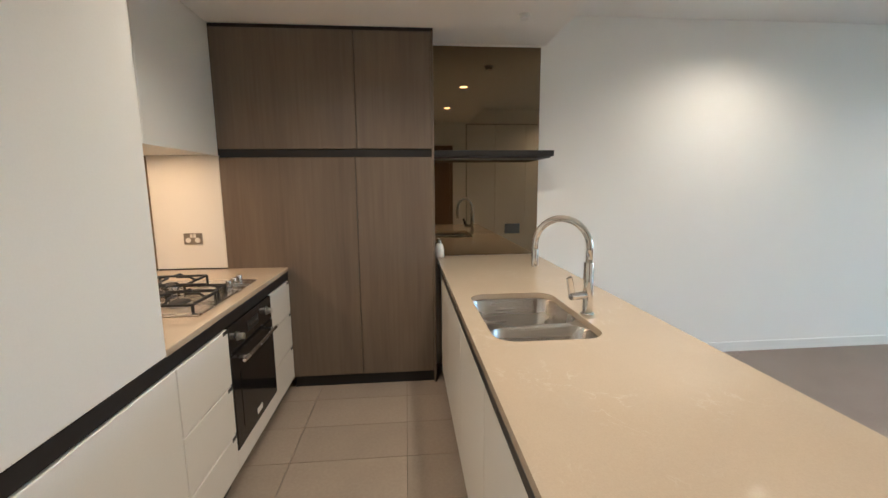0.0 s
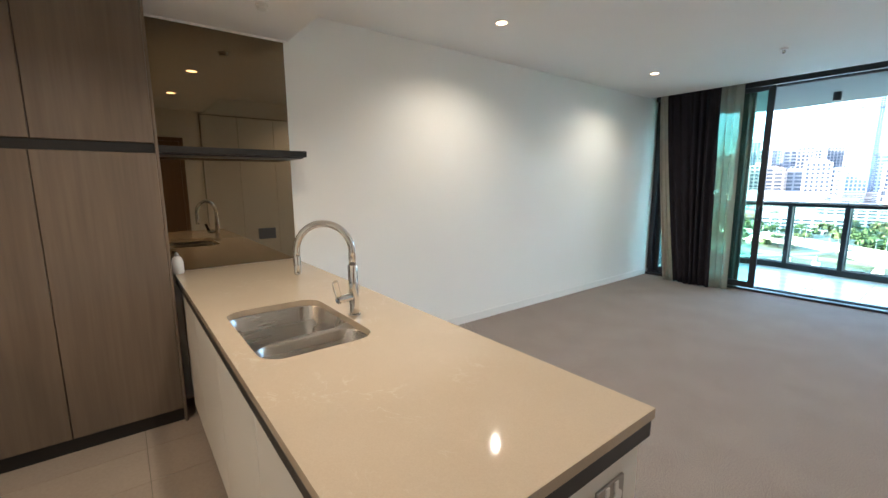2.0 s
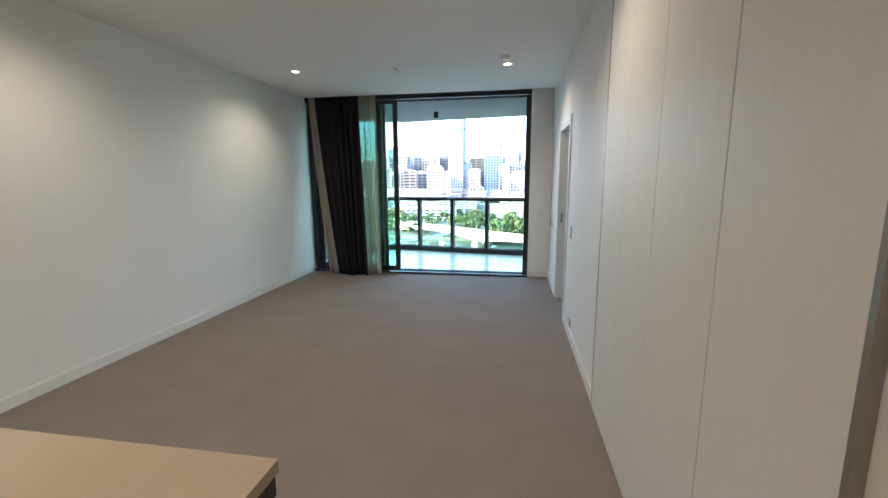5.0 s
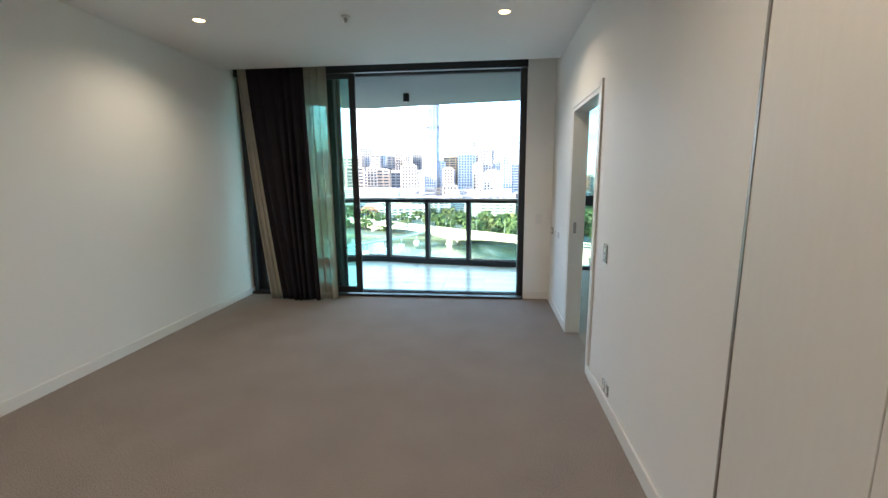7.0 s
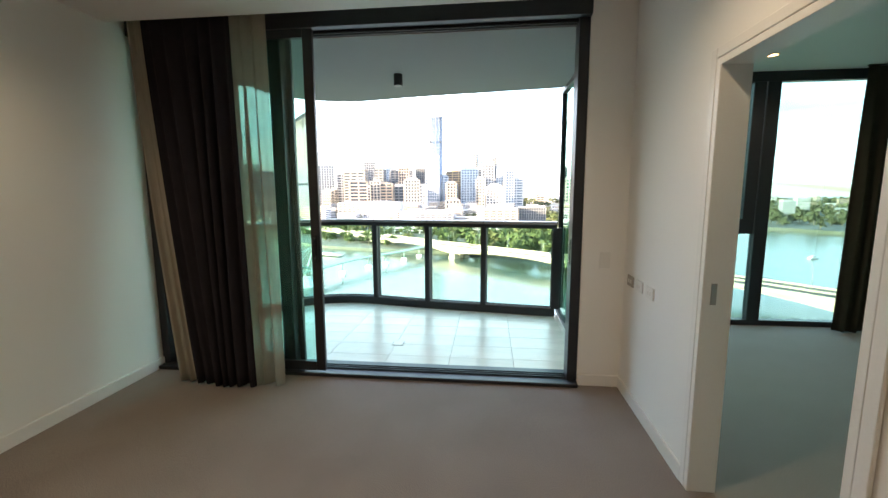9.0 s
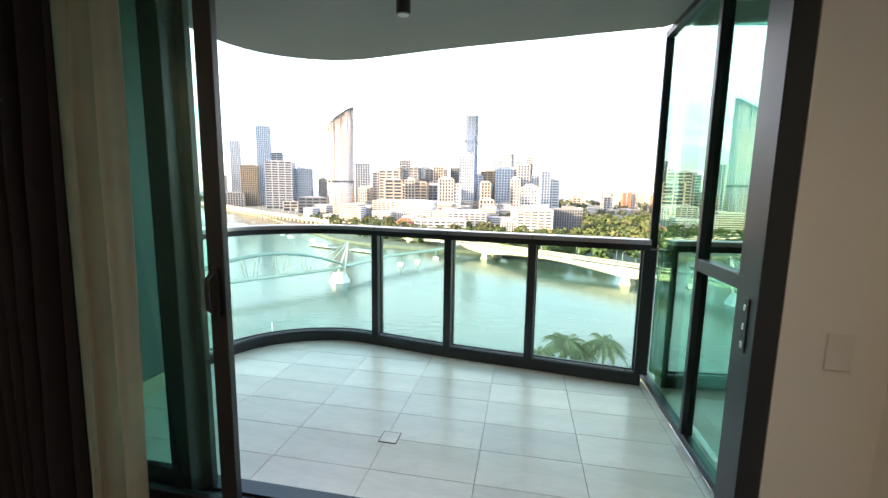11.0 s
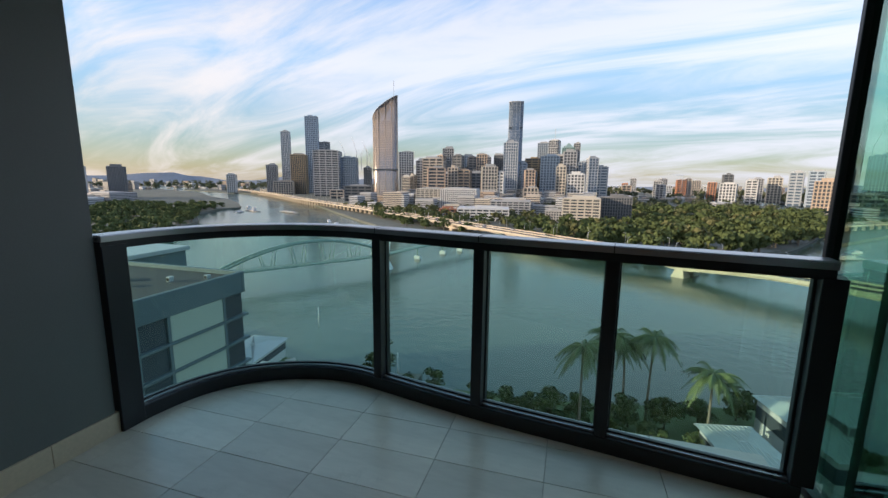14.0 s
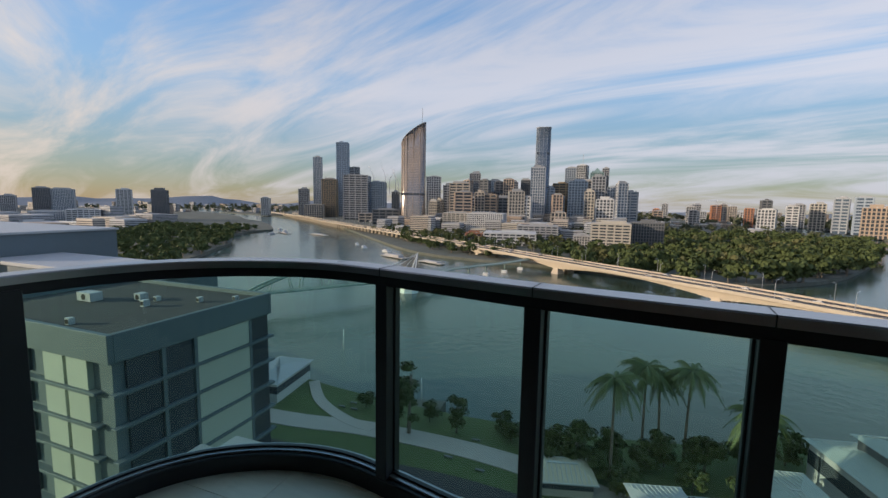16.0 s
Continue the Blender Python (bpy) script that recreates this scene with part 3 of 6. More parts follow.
socket("power_point", (XT - 0.004, -0.84, 1.11), (1, 0), 0.118, 0.074, M_PLATE, "grey metal double power point with white outlets", ((-0.03, -0.01), (0.03, -0.01)), ((-0.008, 0.02), (0.012, 0.02)))
socket("power_point", (XL + 0.007, 1.425, 1.11), (1, 0), 0.118, 0.078, M_DARKPLATE, "black double power point on the mirror glass")
socket("power_point", (-0.262, 1.455, 0.715), (1, 0), 0.118, 0.074, M_PLATE, "grey metal double power point on the island end", ((-0.03, -0.01), (0.03, -0.01)), ((-0.02, 0.022), (0.02, 0.022)))
socket("power_point", (XR, 4.80, 0.14), (-1, 0), 0.118, 0.074, M_PLATE, "grey metal double power point near the skirting", ((-0.03, -0.01), (0.03, -0.01)), ((-0.02, 0.022), (0.02, 0.022)))
socket("light_switch", (XR, 4.965, 0.97), (-1, 0), 0.074, 0.118, M_PLATE, "grey metal light switch plate with white rockers", (), ((0, 0.022), (0, -0.022)))
socket("wall_plate", (0.63, YG, 0.975), (0, -1), 0.074, 0.118, M_PLASTIC, "plain white switch plate beside the window")
for yy in (7.11, 6.94, 6.76):
    socket("wall_plate", (XR, yy, 0.852), (-1, 0), 0.118, 0.074, M_PLATE if yy > 7 else M_PLASTIC, "small wall plate for aerial and power", (), ((0.02, 0), (-0.02, 0)))

# island
IX0, IX1, IY0, IY1 = XL, -0.236, 0.822, 1.615
isl = thing("island_worktop", (-1.6, 1.2, 0.84), "cream engineered stone island worktop with black shadow edge", "worktop")
HOLE = rounded(-1.80, -1.14, 0.90, 1.315, 0.085, 8)
bm = bmesh.new()
loops = []
for z in (0.90, 0.872):
    for ring in ([(IX0, IY0), (IX1, IY0), (IX1, IY1), (IX0, IY1)], HOLE):
        loops.append([bm.verts.new((x, y, z)) for x, y in ring])
for a, b in ((loops[0], loops[2]), (loops[1], loops[3])):
    for i in range(len(a)):
        bm.faces.new((a[i], a[(i + 1) % len(a)], b[(i + 1) % len(b)], b[i]))
for outer, inner in ((loops[0], loops[1]), (loops[2], loops[3])):
    edges = [bm.edges.get((r[i], r[(i + 1) % len(r)])) for r in (outer, inner) for i in range(len(r))]
    bmesh.ops.triangle_fill(bm, edges=edges, use_beauty=True)
bmesh.ops.recalc_face_normals(bm, faces=bm.faces)
part("slab", bm, M_STONE, isl)
es = cube(IX0, IX1 - 0.006, IY0 + 0.006, IY0 + 0.03, 0.822, 0.871)
cube(IX1 - 0.03, IX1 - 0.006, IY0 + 0.03, IY1 - 0.006, 0.822, 0.871, into=es)
cube(IX0, IX1 - 0.03, IY1 - 0.03, IY1 - 0.006, 0.822, 0.871, into=es)
part("edge_strip", es, M_BLACK, isl, "black recessed strip under the stone")
ib = thing("island_cupboard", (-1.6, 1.2, 0), "white laminate island cupboards with plain doors and black plinth", "cupboard")
cr = cube(IX0, -0.275, 0.854, 0.885, 0.1, 0.82)
cube(IX0, -0.275, 1.55, 1.575, 0.0, 0.82, into=cr)
cube(IX0, -0.275, 0.885, 1.55, 0.08, 0.10, into=cr)
part("carcass", cr, M_LAM, ib)
part("plinth", cube(IX0, -0.275, 0.86, 0.885, 0, 0.098), M_BLACK, ib)
for x0, x1 in ((-2.68, -2.22), (-2.217, -1.62), (-1.617, -1.02), (-1.017, -0.277)):
    part("door", panel(x0 + 0.001, x1 - 0.001, 0.834, 0.853, 0.10, 0.815), M_LAM, ib)
part("end_panel", panel(-0.276, -0.262, 0.834, 1.592, 0.0, 0.82, 0.002), M_LAM, ib)
part("back_panel", panel(IX0, -0.277, 1.576, 1.592, 0.0, 0.82, 0.002), M_LAM, ib)

# double-bowl sink, set under the stone
sk = thing("kitchen_sink", (-1.47, 1.107, 0.68), "brushed stainless steel double-bowl undermount sink", "sink")


def bowl(x0, x1, y0, y1, zb, r):
    bm = bmesh.new()
    rings = []
    for inset, z, rr in ((0.0, 0.8715, r), (0.004, 0.862, r), (0.014, zb + 0.03, r), (0.022, zb + 0.010, r), (0.045, zb, r * 0.7)):
        rings.append([bm.verts.new((x, y, z)) for x, y in rounded(x0 + inset, x1 - inset, y0 + inset, y1 - inset, rr, 6)])
    for a, b in zip(rings, rings[1:]):
        for i in range(len(a)):
            bm.faces.new((a[i], a[(i + 1) % len(a)], b[(i + 1) % len(b)], b[i])).smooth = True
    bm.faces.new(rings[-1])
    cx, cy = (x0 + x1) / 2, (y0 + y1) / 2
    rod((cx, cy, zb + 0.001), (cx, cy, zb + 0.004), 0.045, 0.04, n=24, into=bm)
    return bm


part("bowl", bowl(-1.805, -1.395, 0.893, 1.322, 0.69, 0.09), M_STEEL, sk, "large steel bowl with drain")
part("bowl", bowl(-1.372, -1.133, 0.905, 1.318, 0.73, 0.085), M_STEEL, sk, "small steel bowl with drain")
rim = cube(-1.40, -1.366, 0.93, 1.29, 0.858, 0.8695, 0.004, 2)
part("divider", rim, M_STEEL, sk)
fl = bmesh.new()
outer = [fl.verts.new((x, y, 0.8712)) for x, y in rounded(-1.84, -1.10, 0.87, 1.35, 0.09, 8)]
for bx in (rounded(-1.804, -1.396, 0.894, 1.321, 0.09, 8), rounded(-1.371, -1.134, 0.906, 1.317, 0.085, 8)):
    [fl.verts.new((x, y, 0.8712)) for x, y in bx]
fl.verts.ensure_lookup_table()
ed, start = [], 0
for count in (len(outer), len(rounded(0, 1, 0, 1, .1, 8)), len(rounded(0, 1, 0, 1, .1, 8))):
    ed += [fl.edges.new((fl.verts[start + i], fl.verts[start + (i + 1) % count])) for i in range(count)]
    start += count
bmesh.ops.triangle_fill(fl, edges=ed, use_beauty=True)
part("flange", fl, M_STEEL, sk)

# pull-out mixer tap
tp = thing("mixer_tap", (-1.42, 1.352, 0.9), "tall polished chrome gooseneck mixer tap beside the sink", "tap")
tb = rod((-1.42, 1.352, 0.9), (-1.42, 1.352, 0.907), 0.028, n=28, bevel=0.002)
rod((-1.42, 1.352, 0.907), (-1.42, 1.352, 1.125), 0.021, n=28, into=tb, bevel=0.002)
part("body", tb, M_CHROME, tp)
R = 0.118
dirx, diry = -0.60, -0.80
pts = [(-1.42, 1.352, 1.12), (-1.42, 1.352, 1.185)]
for i in range(0, 19):
    a = radians(180 * i / 18)
    d = R * (1 - math.cos(a))
    pts.append((-1.42 + dirx * d, 1.352 + diry * d, 1.185 + R * math.sin(a)))
pts.append((pts[-1][0], pts[-1][1], 1.135))
part("spout", tube(pts, 0.0150, 16), M_CHROME, tp)
ex, ey = pts[-1][0], pts[-1][1]
part("pull_out_head", rod((ex, ey, 1.165), (ex, ey, 1.085), 0.0168, 0.0158, n=20, bevel=0.002), M_CHROME, tp)
lv = rod((-1.42, 1.352, 0.985), (-1.40, 1.268, 0.985), 0.0165, n=20, bevel=0.002)
lev = part("lever_hub", lv, M_CHROME, tp)
pb = cube(-0.004, 0.004, -0.013, 0.013, 0.0, 0.085, 0.003)
pb.transform(Matrix.Translation((-1.402, 1.278, 0.99)) @ pose(0, 0, 0, 18, 8, 8))
part("lever", pb, M_CHROME, lev)

# small soap bottle against the mirror
sb = thing("soap_bottle", (-2.93, 0.842, 0.9), "small white plastic soap bottle on the island", "bottle")
prof = ((0.0, 0.031), (0.004, 0.035), (0.07, 0.034), (0.098, 0.027), (0.112, 0.015))
bo = tube([(-2.93, 0.842, 0.9 + z) for z, r in prof], [r for z, r in prof], 20)
part("bottle", bo, M_PLASTIC, sb)
part("cap", rod((-2.93, 0.842, 1.012), (-2.93, 0.842, 1.034), 0.013, 0.011, n=14, bevel=0.002), M_PLATE, sb)

# ---------------------------------------------------------------- hall side: wooden door and wardrobe on the east wall
hd = thing("door_hall", (XR, 0.90, 0), "brown timber veneer door shut in its frame", "door")
hd["kind"] = "structure"
part("leaf", cube(XR - 0.012, XR - 0.002, 0.52, 1.32, 0.01, 2.06, 0.002), M_DOORWOOD, hd)
fr = cube(XR - 0.02, XR - 0.001, 0.47, 0.518, 0, 2.11)
cube(XR - 0.02, XR - 0.001, 1.322, 1.37, 0, 2.11, into=fr)
cube(XR - 0.02, XR - 0.001, 0.518, 1.322, 2.062, 2.11, into=fr)
part("door_frame", fr, M_DOORWOOD, hd)
hh = rod((XR - 0.012, 0.60, 1.0), (XR - 0.06, 0.60, 1.0), 0.010, n=12)
rod((XR - 0.055, 0.59, 1.0), (XR - 0.055, 0.72, 1.0), 0.009, n=12, into=hh)
part("door_handle", hh, M_STEEL, hd)

wd = thing("wardrobe_doors", (XR, 2.57, 0), "full-height satin white folding cupboard doors with narrow seams", "cupboard")
ys = (1.605, 2.085, 2.60, 3.06, 3.53)
part("backing", cube(XR - 0.004, XR - 0.001, 1.607, 3.54, 0.0, 2.462), M_BLACK, wd)
for i, (y0, y1) in enumerate(zip(ys, ys[1:])):
    g = 0.0035 if i in (0,) else 0.0012
    part("door_panel", cube(XR - 0.022, XR - 0.005, y0 + 0.001, y1 - g, 0.012, 2.445, 0.0015), M_CLOSET, wd)
tr = cube(XR - 0.024, XR - 0.001, 3.5305, 3.542, 0.0, 2.46)
cube(XR - 0.024, XR - 0.001, 1.605, 3.5305, 2.448, 2.46, into=tr)
cube(XR - 0.024, XR - 0.001, 1.590, 1.6045, 0.0, 2.46, into=tr)
part("edge_trim", tr, M_PLATE, wd, "thin grey metal edge trim")

# bedroom doorway lining
jl = cube(XR - 0.012, XR + 0.122, 5.27, 5.302, 0, 2.045, 0.002)
cube(XR - 0.012, XR + 0.122, 6.123, 6.155, 0, 2.045, 0.002, into=jl)
cube(XR - 0.012, XR + 0.122, 5.302, 6.123, 2.013, 2.045, 0.002, into=jl)
dl = thing("door_bedroom", (XR + 0.055, 5.71, 0), "white painted door lining of the open bedroom doorway", "door frame")
dl["kind"] = "structure"
part("lining", jl, M_TRIM, dl)
ar = bmesh.new()
for y0, y1, z0, z1 in ((5.222, 5.268, 0, 2.092), (6.157, 6.203, 0, 2.092), (5.268, 6.157, 2.047, 2.092)):
    cube(XR - 0.014, XR - 0.0005, y0, y1, z0, z1, 0.003, into=ar)
part("architrave", ar, M_TRIM, dl)
lk = cube(XR + 0.025, XR + 0.05, 6.1195, 6.1225, 0.95, 1.05, 0.0)
part("strike_plate", lk, M_PLATE, dl, "steel strike plate")

# ---------------------------------------------------------------- ceiling fittings
dlt = thing("downlight", (0, 0, 0), "recessed white round downlight, lit warm", "downlight", "ceiling downlights")
ring = bmesh.new()
prof = ((0.040, 0.012), (0.043, -0.002), (0.051, -0.004), (0.056, 0.0))
rr = [[ring.verts.new((r * math.cos(a), r * math.sin(a), z)) for a in (2 * math.pi * k / 28 for k in range(28))] for r, z in prof]
for a, b in zip(rr, rr[1:]):
    for k in range(28):
        ring.faces.new((a[k], a[(k + 1) % 28], b[(k + 1) % 28], b[k])).smooth = True
part("ring", ring, M_PLASTIC, dlt)
part("lens", rod((0, 0, -0.001), (0, 0, 0.012), 0.040, n=24), E_LAMP, dlt)
SPOTS = ((-2.25, 3.08, ZC), (-2.27, 5.60, ZC), (0.135, 5.72, ZC), (0.13, 3.12, ZC), (-1.67, 1.22, ZK), (-0.49, 1.16, ZK), (-1.6, 0.25, ZK), (0.2, -0.9, ZK), (2.32, 8.39, ZC))
for i, (x, y, z) in enumerate(SPOTS):
    m = pose(x, y, z - 0.0005)
    if i == 0:
        dlt.matrix_basis = m
    else:
        copy_thing(dlt, m)
    la = new("downlight_beam", bpy.data.lights.new("downlight_beam", "SPOT"))
    la.data.energy, la.data.color = 1.2 if z == ZC else 0.8, (1.0, 0.76, 0.50)
    la.data.spot_size, la.data.spot_blend, la.data.shadow_soft_size = radians(150), 1.0, 0.014
    la.location = (x, y, z - 0.012)


def ceiling_disc(name, x, y, z, r, h, label, category, nozzle=False):
    u = thing(name, (x, y, z - h), label, category)
    part("base", rod((x, y, z - h * 0.4), (x, y, z - 0.0005), r * 0.92, r, n=28, bevel=0.002), M_PLASTIC, u)
    if nozzle:
        part("nozzle", rod((x, y, z - h), (x, y, z - h * 0.4), 0.012, 0.016, n=12), M_STEEL, u)
    else:
        part("cover", rod((x, y, z - h), (x, y, z - h * 0.4), r * 0.7, r * 0.8, n=28, bevel=0.004), M_PLASTIC, u)


ceiling_disc("sprinkler", -1.09, 5.65, ZC, 0.035, 0.045, "white ceiling sprinkler with a steel nozzle", "sprinkler", True)
ceiling_disc("sprinkler", -2.44, 1.34, ZK, 0.040, 0.03, "white round sprinkler cover on the kitchen ceiling", "sprinkler")
ceiling_disc("smoke_alarm", 0.12, 5.42, ZC, 0.055, 0.04, "small round white smoke alarm beside a downlight", "smoke alarm")


# ---------------------------------------------------------------- sliding window wall
def bars(name, boxes, material, parent, b=0.003, label=""):
    for bx in boxes:
        part(name, cube(*bx, b), material, parent, label)


win = thing("window_1", (-1.27, YG + 0.07, 0), "charcoal aluminium sliding window, half of it pushed open", "window")
win["kind"] = "structure"
bars("frame", ((XL, 0.46, YG, YG + 0.14, 2.68, 2.80), (0.388, 0.46, YG, YG + 0.14, 0.03, 2.68), (XL, XL + 0.07, YG, YG + 0.14, 0.03, 2.68),
               (-1.90, -1.80, YG, YG + 0.14, 0.03, 2.68)), M_METAL, win)
sill = cube(XL, 0.46, YG - 0.07, YG + 0.20, 0.0, 0.03, 0.004)
for k in range(3):
    cube(XL + 0.07, 0.388, YG + 0.03 + k * 0.035, YG + 0.036 + k * 0.035, 0.03, 0.042, into=sill)
part("track", sill, M_METAL, win)
part("head_cover", cube(XL, 0.46, YG - 0.065, YG - 0.001, 2.665, 2.80, 0.003), M_METAL, win)
hd2 = cube(-1.80, 0.388, YG + 0.05, YG + 0.056, 2.655, 2.68)
cube(-1.80, 0.388, YG + 0.09, YG + 0.096, 2.655, 2.68, into=hd2)
part("head_track", hd2, M_METAL, win)


def leaf(x0, x1, y, st):
    lf = part("sash", cube(x0, x0 + st, y, y + 0.035, 0.045, 2.66, 0.003), M_METAL, win)
    part("stile", cube(x1 - st, x1, y, y + 0.035, 0.045, 2.66, 0.003), M_METAL, lf)
    part("bottom_rail", cube(x0 + st, x1 - st, y, y + 0.035, 0.045, 0.12, 0.002), M_METAL, lf)
    part("top_rail", cube(x0 + st, x1 - st, y, y + 0.035, 2.60, 2.66, 0.002), M_METAL, lf)
    g = part("pane", cube(x0 + st, x1 - st, y + 0.014, y + 0.020, 0.12, 2.60), G_GREEN, lf)
    g.visible_shadow = False
    return lf


leaf(XL + 0.07, -1.76, YG + 0.082, 0.07)
slide = leaf(XL + 0.25, -1.525, YG - 0.055, 0.075)
hdl = cube(-1.582, -1.544, YG - 0.075, YG - 0.055, 0.95, 1.15, 0.006, 2)
tube([(-1.563, YG - 0.073, 0.97), (-1.563, YG - 0.105, 0.99), (-1.563, YG - 0.108, 1.05), (-1.563, YG - 0.105, 1.11), (-1.563, YG - 0.073, 1.13)], 0.009, 10, into=hdl)
part("handle", hdl, M_BLACK, slide, "black pull handle")
lkp = cube(0.383, 0.388, YG + 0.045, YG + 0.08, 0.93, 1.12, 0.001)
lock = part("lock_plate", lkp, M_BLACK, win, "black lock plate")
for z in (0.955, 1.02, 1.085):
    part("keeper", cube(0.381, 0.3835, YG + 0.055, YG + 0.07, z - 0.011, z + 0.011, 0.001), M_STEEL, lock, "small steel keeper")


def curtain(name, material, x0t, x1t, x0b, x1b, y, folds, depth, label, z0=0.012, z1=2.785, lean=0.0, seed=1):
    """A hanging cloth in soft folds, gathered at the top, swinging a little wider below."""
    rnd = random.Random(seed)
    bm = bmesh.new()
    nx, nz = folds * 14, 26
    ph = [rnd.uniform(0, 6.3) for _ in range(5)]
    grid = []
    for j in range(nz + 1):
        k = j / nz
        z = z1 + (z0 - z1) * k
        row = []
        for i in range(nx + 1):
            s = i / nx
            xa = x0t + (x1t - x0t) * s
            xb = x0b + (x1b - x0b) * s
            sway = k ** 1.3
            warp = s + 0.035 * math.sin(ph[0] + 5 * s + 2.0 * k) + 0.02 * math.sin(ph[3] + 13 * s + 1.2 * k)
            amp = depth * (0.45 + 0.55 * min(1, k * 2.2)) * (0.75 + 0.35 * math.sin(ph[1] + 7 * s))
            f = math.sin(2 * math.pi * folds * warp + ph[2] + 0.5 * math.sin(3 * k + ph[3]))
            yy = y - lean * sway - amp * f - 0.25 * amp * math.sin(4 * math.pi * folds * warp + ph[4])
            row.append(bm.verts.new((xa + (xb - xa) * sway + 0.25 * amp * math.cos(2 * math.pi * folds * warp), yy, z + (0.008 * math.sin(9 * s + ph[0]) if j == nz else 0))))
        grid.append(row)
    for a, b in zip(grid, grid[1:]):
        for i in range(nx):
            bm.faces.new((a[i], a[i + 1], b[i + 1], b[i])).smooth = True
    u = thing(name, ((x0b + x1b) / 2, y, z0), label, "curtain")
    c = part("cloth", bm, material, u)
    so = c.modifiers.new("thick", "SOLIDIFY")
    so.thickness = 0.003
    hem = cube(min(x0t, x1t), max(x0t, x1t), y - 0.012, y + 0.012, z1 - 0.002, z1 + 0.012, 0.002)
    part("heading_rail", hem, M_METAL if material is not M_SHEER else M_PLASTIC, u)
    return u


curtain("curtain", M_CURTAIN, -2.80, -2.10, -2.44, -1.99, 7.12, 6, 0.050, "charcoal blockout curtain drawn back in loose folds", lean=0.15, seed=3)
curtain("curtain_lining", M_LINING, -2.90, -2.80, -2.61, -2.45, 7.12, 2, 0.03, "cream lining edge of the drawn curtain", z1=2.77, lean=0.13, seed=8)
curtain("sheer_curtain", M_SHEER, -2.15, -1.84, -2.00, -1.78, 7.13, 3, 0.040, "cream sheer curtain drawn back beside the sliding window", lean=0.13, seed=5)

# bedroom window and curtain
YW = 8.93
bw = thing("window_2", (2.6, YW, 0), "tall charcoal framed bedroom window over the river", "window")
bw["kind"] = "structure"
bars("frame", ((0.70, 4.28, YW, YW + 0.09, 2.60, 2.72), (0.70, 4.28, YW, YW + 0.09, 0.0, 0.06), (0.70, 0.78, YW, YW + 0.09, 0.06, 2.60), (4.20, 4.28, YW, YW + 0.09, 0.06, 2.60),
               (2.63, 2.76, YW, YW + 0.09, 0.06, 2.60)), M_METAL, bw)
sash = part("sash", cube(0.79, 2.62, YW + 0.01, YW + 0.07, 1.02, 1.18, 0.003), M_METAL, bw)
part("sash_stile", cube(2.50, 2.62, YW + 0.005, YW + 0.065, 1.18, 2.60, 0.003), M_METAL, sash)
part("latch", cube(2.30, 2.42, YW - 0.03, YW + 0.01, 1.08, 1.10, 0.004), M_METAL, sash)
for x0, x1, z0, z1 in ((2.76, 4.20, 0.06, 2.60), (0.78, 2.63, 0.06, 1.02), (0.78, 2.50, 1.18, 2.60)):
    g = part("pane", cube(x0, x1, YW + 0.04, YW + 0.046, z0, z1), G_BED, bw)
    g.visible_shadow = False
curtain("bedroom_curtain", M_BEDCURT, 3.42, 4.15, 3.40, 4.15, YW - 0.16, 5, 0.06, "olive grey blockout curtain drawn to the side", z1=2.68, seed=11)

# ---------------------------------------------------------------- balcony
EDGE = [(-2.895, 8.53), (-2.885, 8.72), (-2.825, 8.95), (-2.70, 9.15), (-2.50, 9.31), (-2.24, 9.42), (-1.98, 9.455), (-1.72, 9.42), (-1.36, 9.345), (-1.0, 9.275), (-0.65, 9.222), (-0.29, 9.175), (0.14, 9.11), (0.565, 9.055)]


def smooth_line(pts, n=6):
    out = []
    P = [Vector((x, y)) for x, y in pts]
    P = [2 * P[0] - P[1], *P, 2 * P[-1] - P[-2]]
    for i in range(1, len(P) - 2):
        for k in range(n):
            s = k / n
            a, b, c, d = P[i - 1:i + 3]
            q = 0.5 * ((2 * b) + (c - a) * s + (2 * a - 5 * b + 4 * c - d) * s * s + (3 * b - a - 3 * c + d) * s ** 3)
            out.append((q.x, q.y))
    return out + [tuple(pts[-1])]


RAIL = smooth_line(EDGE)
BX0, BX1 = -2.92, 0.617
slab = [(x, y + 0.16) for x, y in RAIL]
structure("balcony_slab", prism([(-3.3, 7.3), (BX1, 7.3), (BX1, 9.16), *slab[::-1][1:], (-3.3, 8.7)], -0.22, -0.012), M_BGROUT, "grey tile bed of the curved balcony floor", "balcony floor")
sof = prism([(-3.6, YG + 0.13), (0.72, YG + 0.13), (0.72, 9.02), *[(x, y + 0.12) for x, y in RAIL[::-1]], (-3.6, 8.6)], 2.655, 2.95)
structure("balcony_soffit", sof, M_SOFFIT, "grey painted underside of the curved balcony above", "soffit")
structure("wall_balcony", cube(-3.4, BX0, YG + 0.14, 8.52, -0.2, 2.66, 0.004), M_GREYWALL, "dark grey rendered side wall of the balcony", "wall")
skt = thing("tile_skirting", (BX0, 7.9, 0), "beige tile skirting along the dark balcony wall", "skirting")
for y0, y1 in ((7.42, 7.60), (7.603, 8.20), (8.203, 8.53)):
    part("tile", cube(BX0 + 0.0005, BX0 + 0.014, y0, y1, 0.0, 0.122, 0.0015), M_SKIRTTILE, skt)
part("tile", cube(BX0 - 0.09, BX0 + 0.014, 8.5305, 8.542, 0.0, 0.122, 0.0015), M_SKIRTTILE, skt)

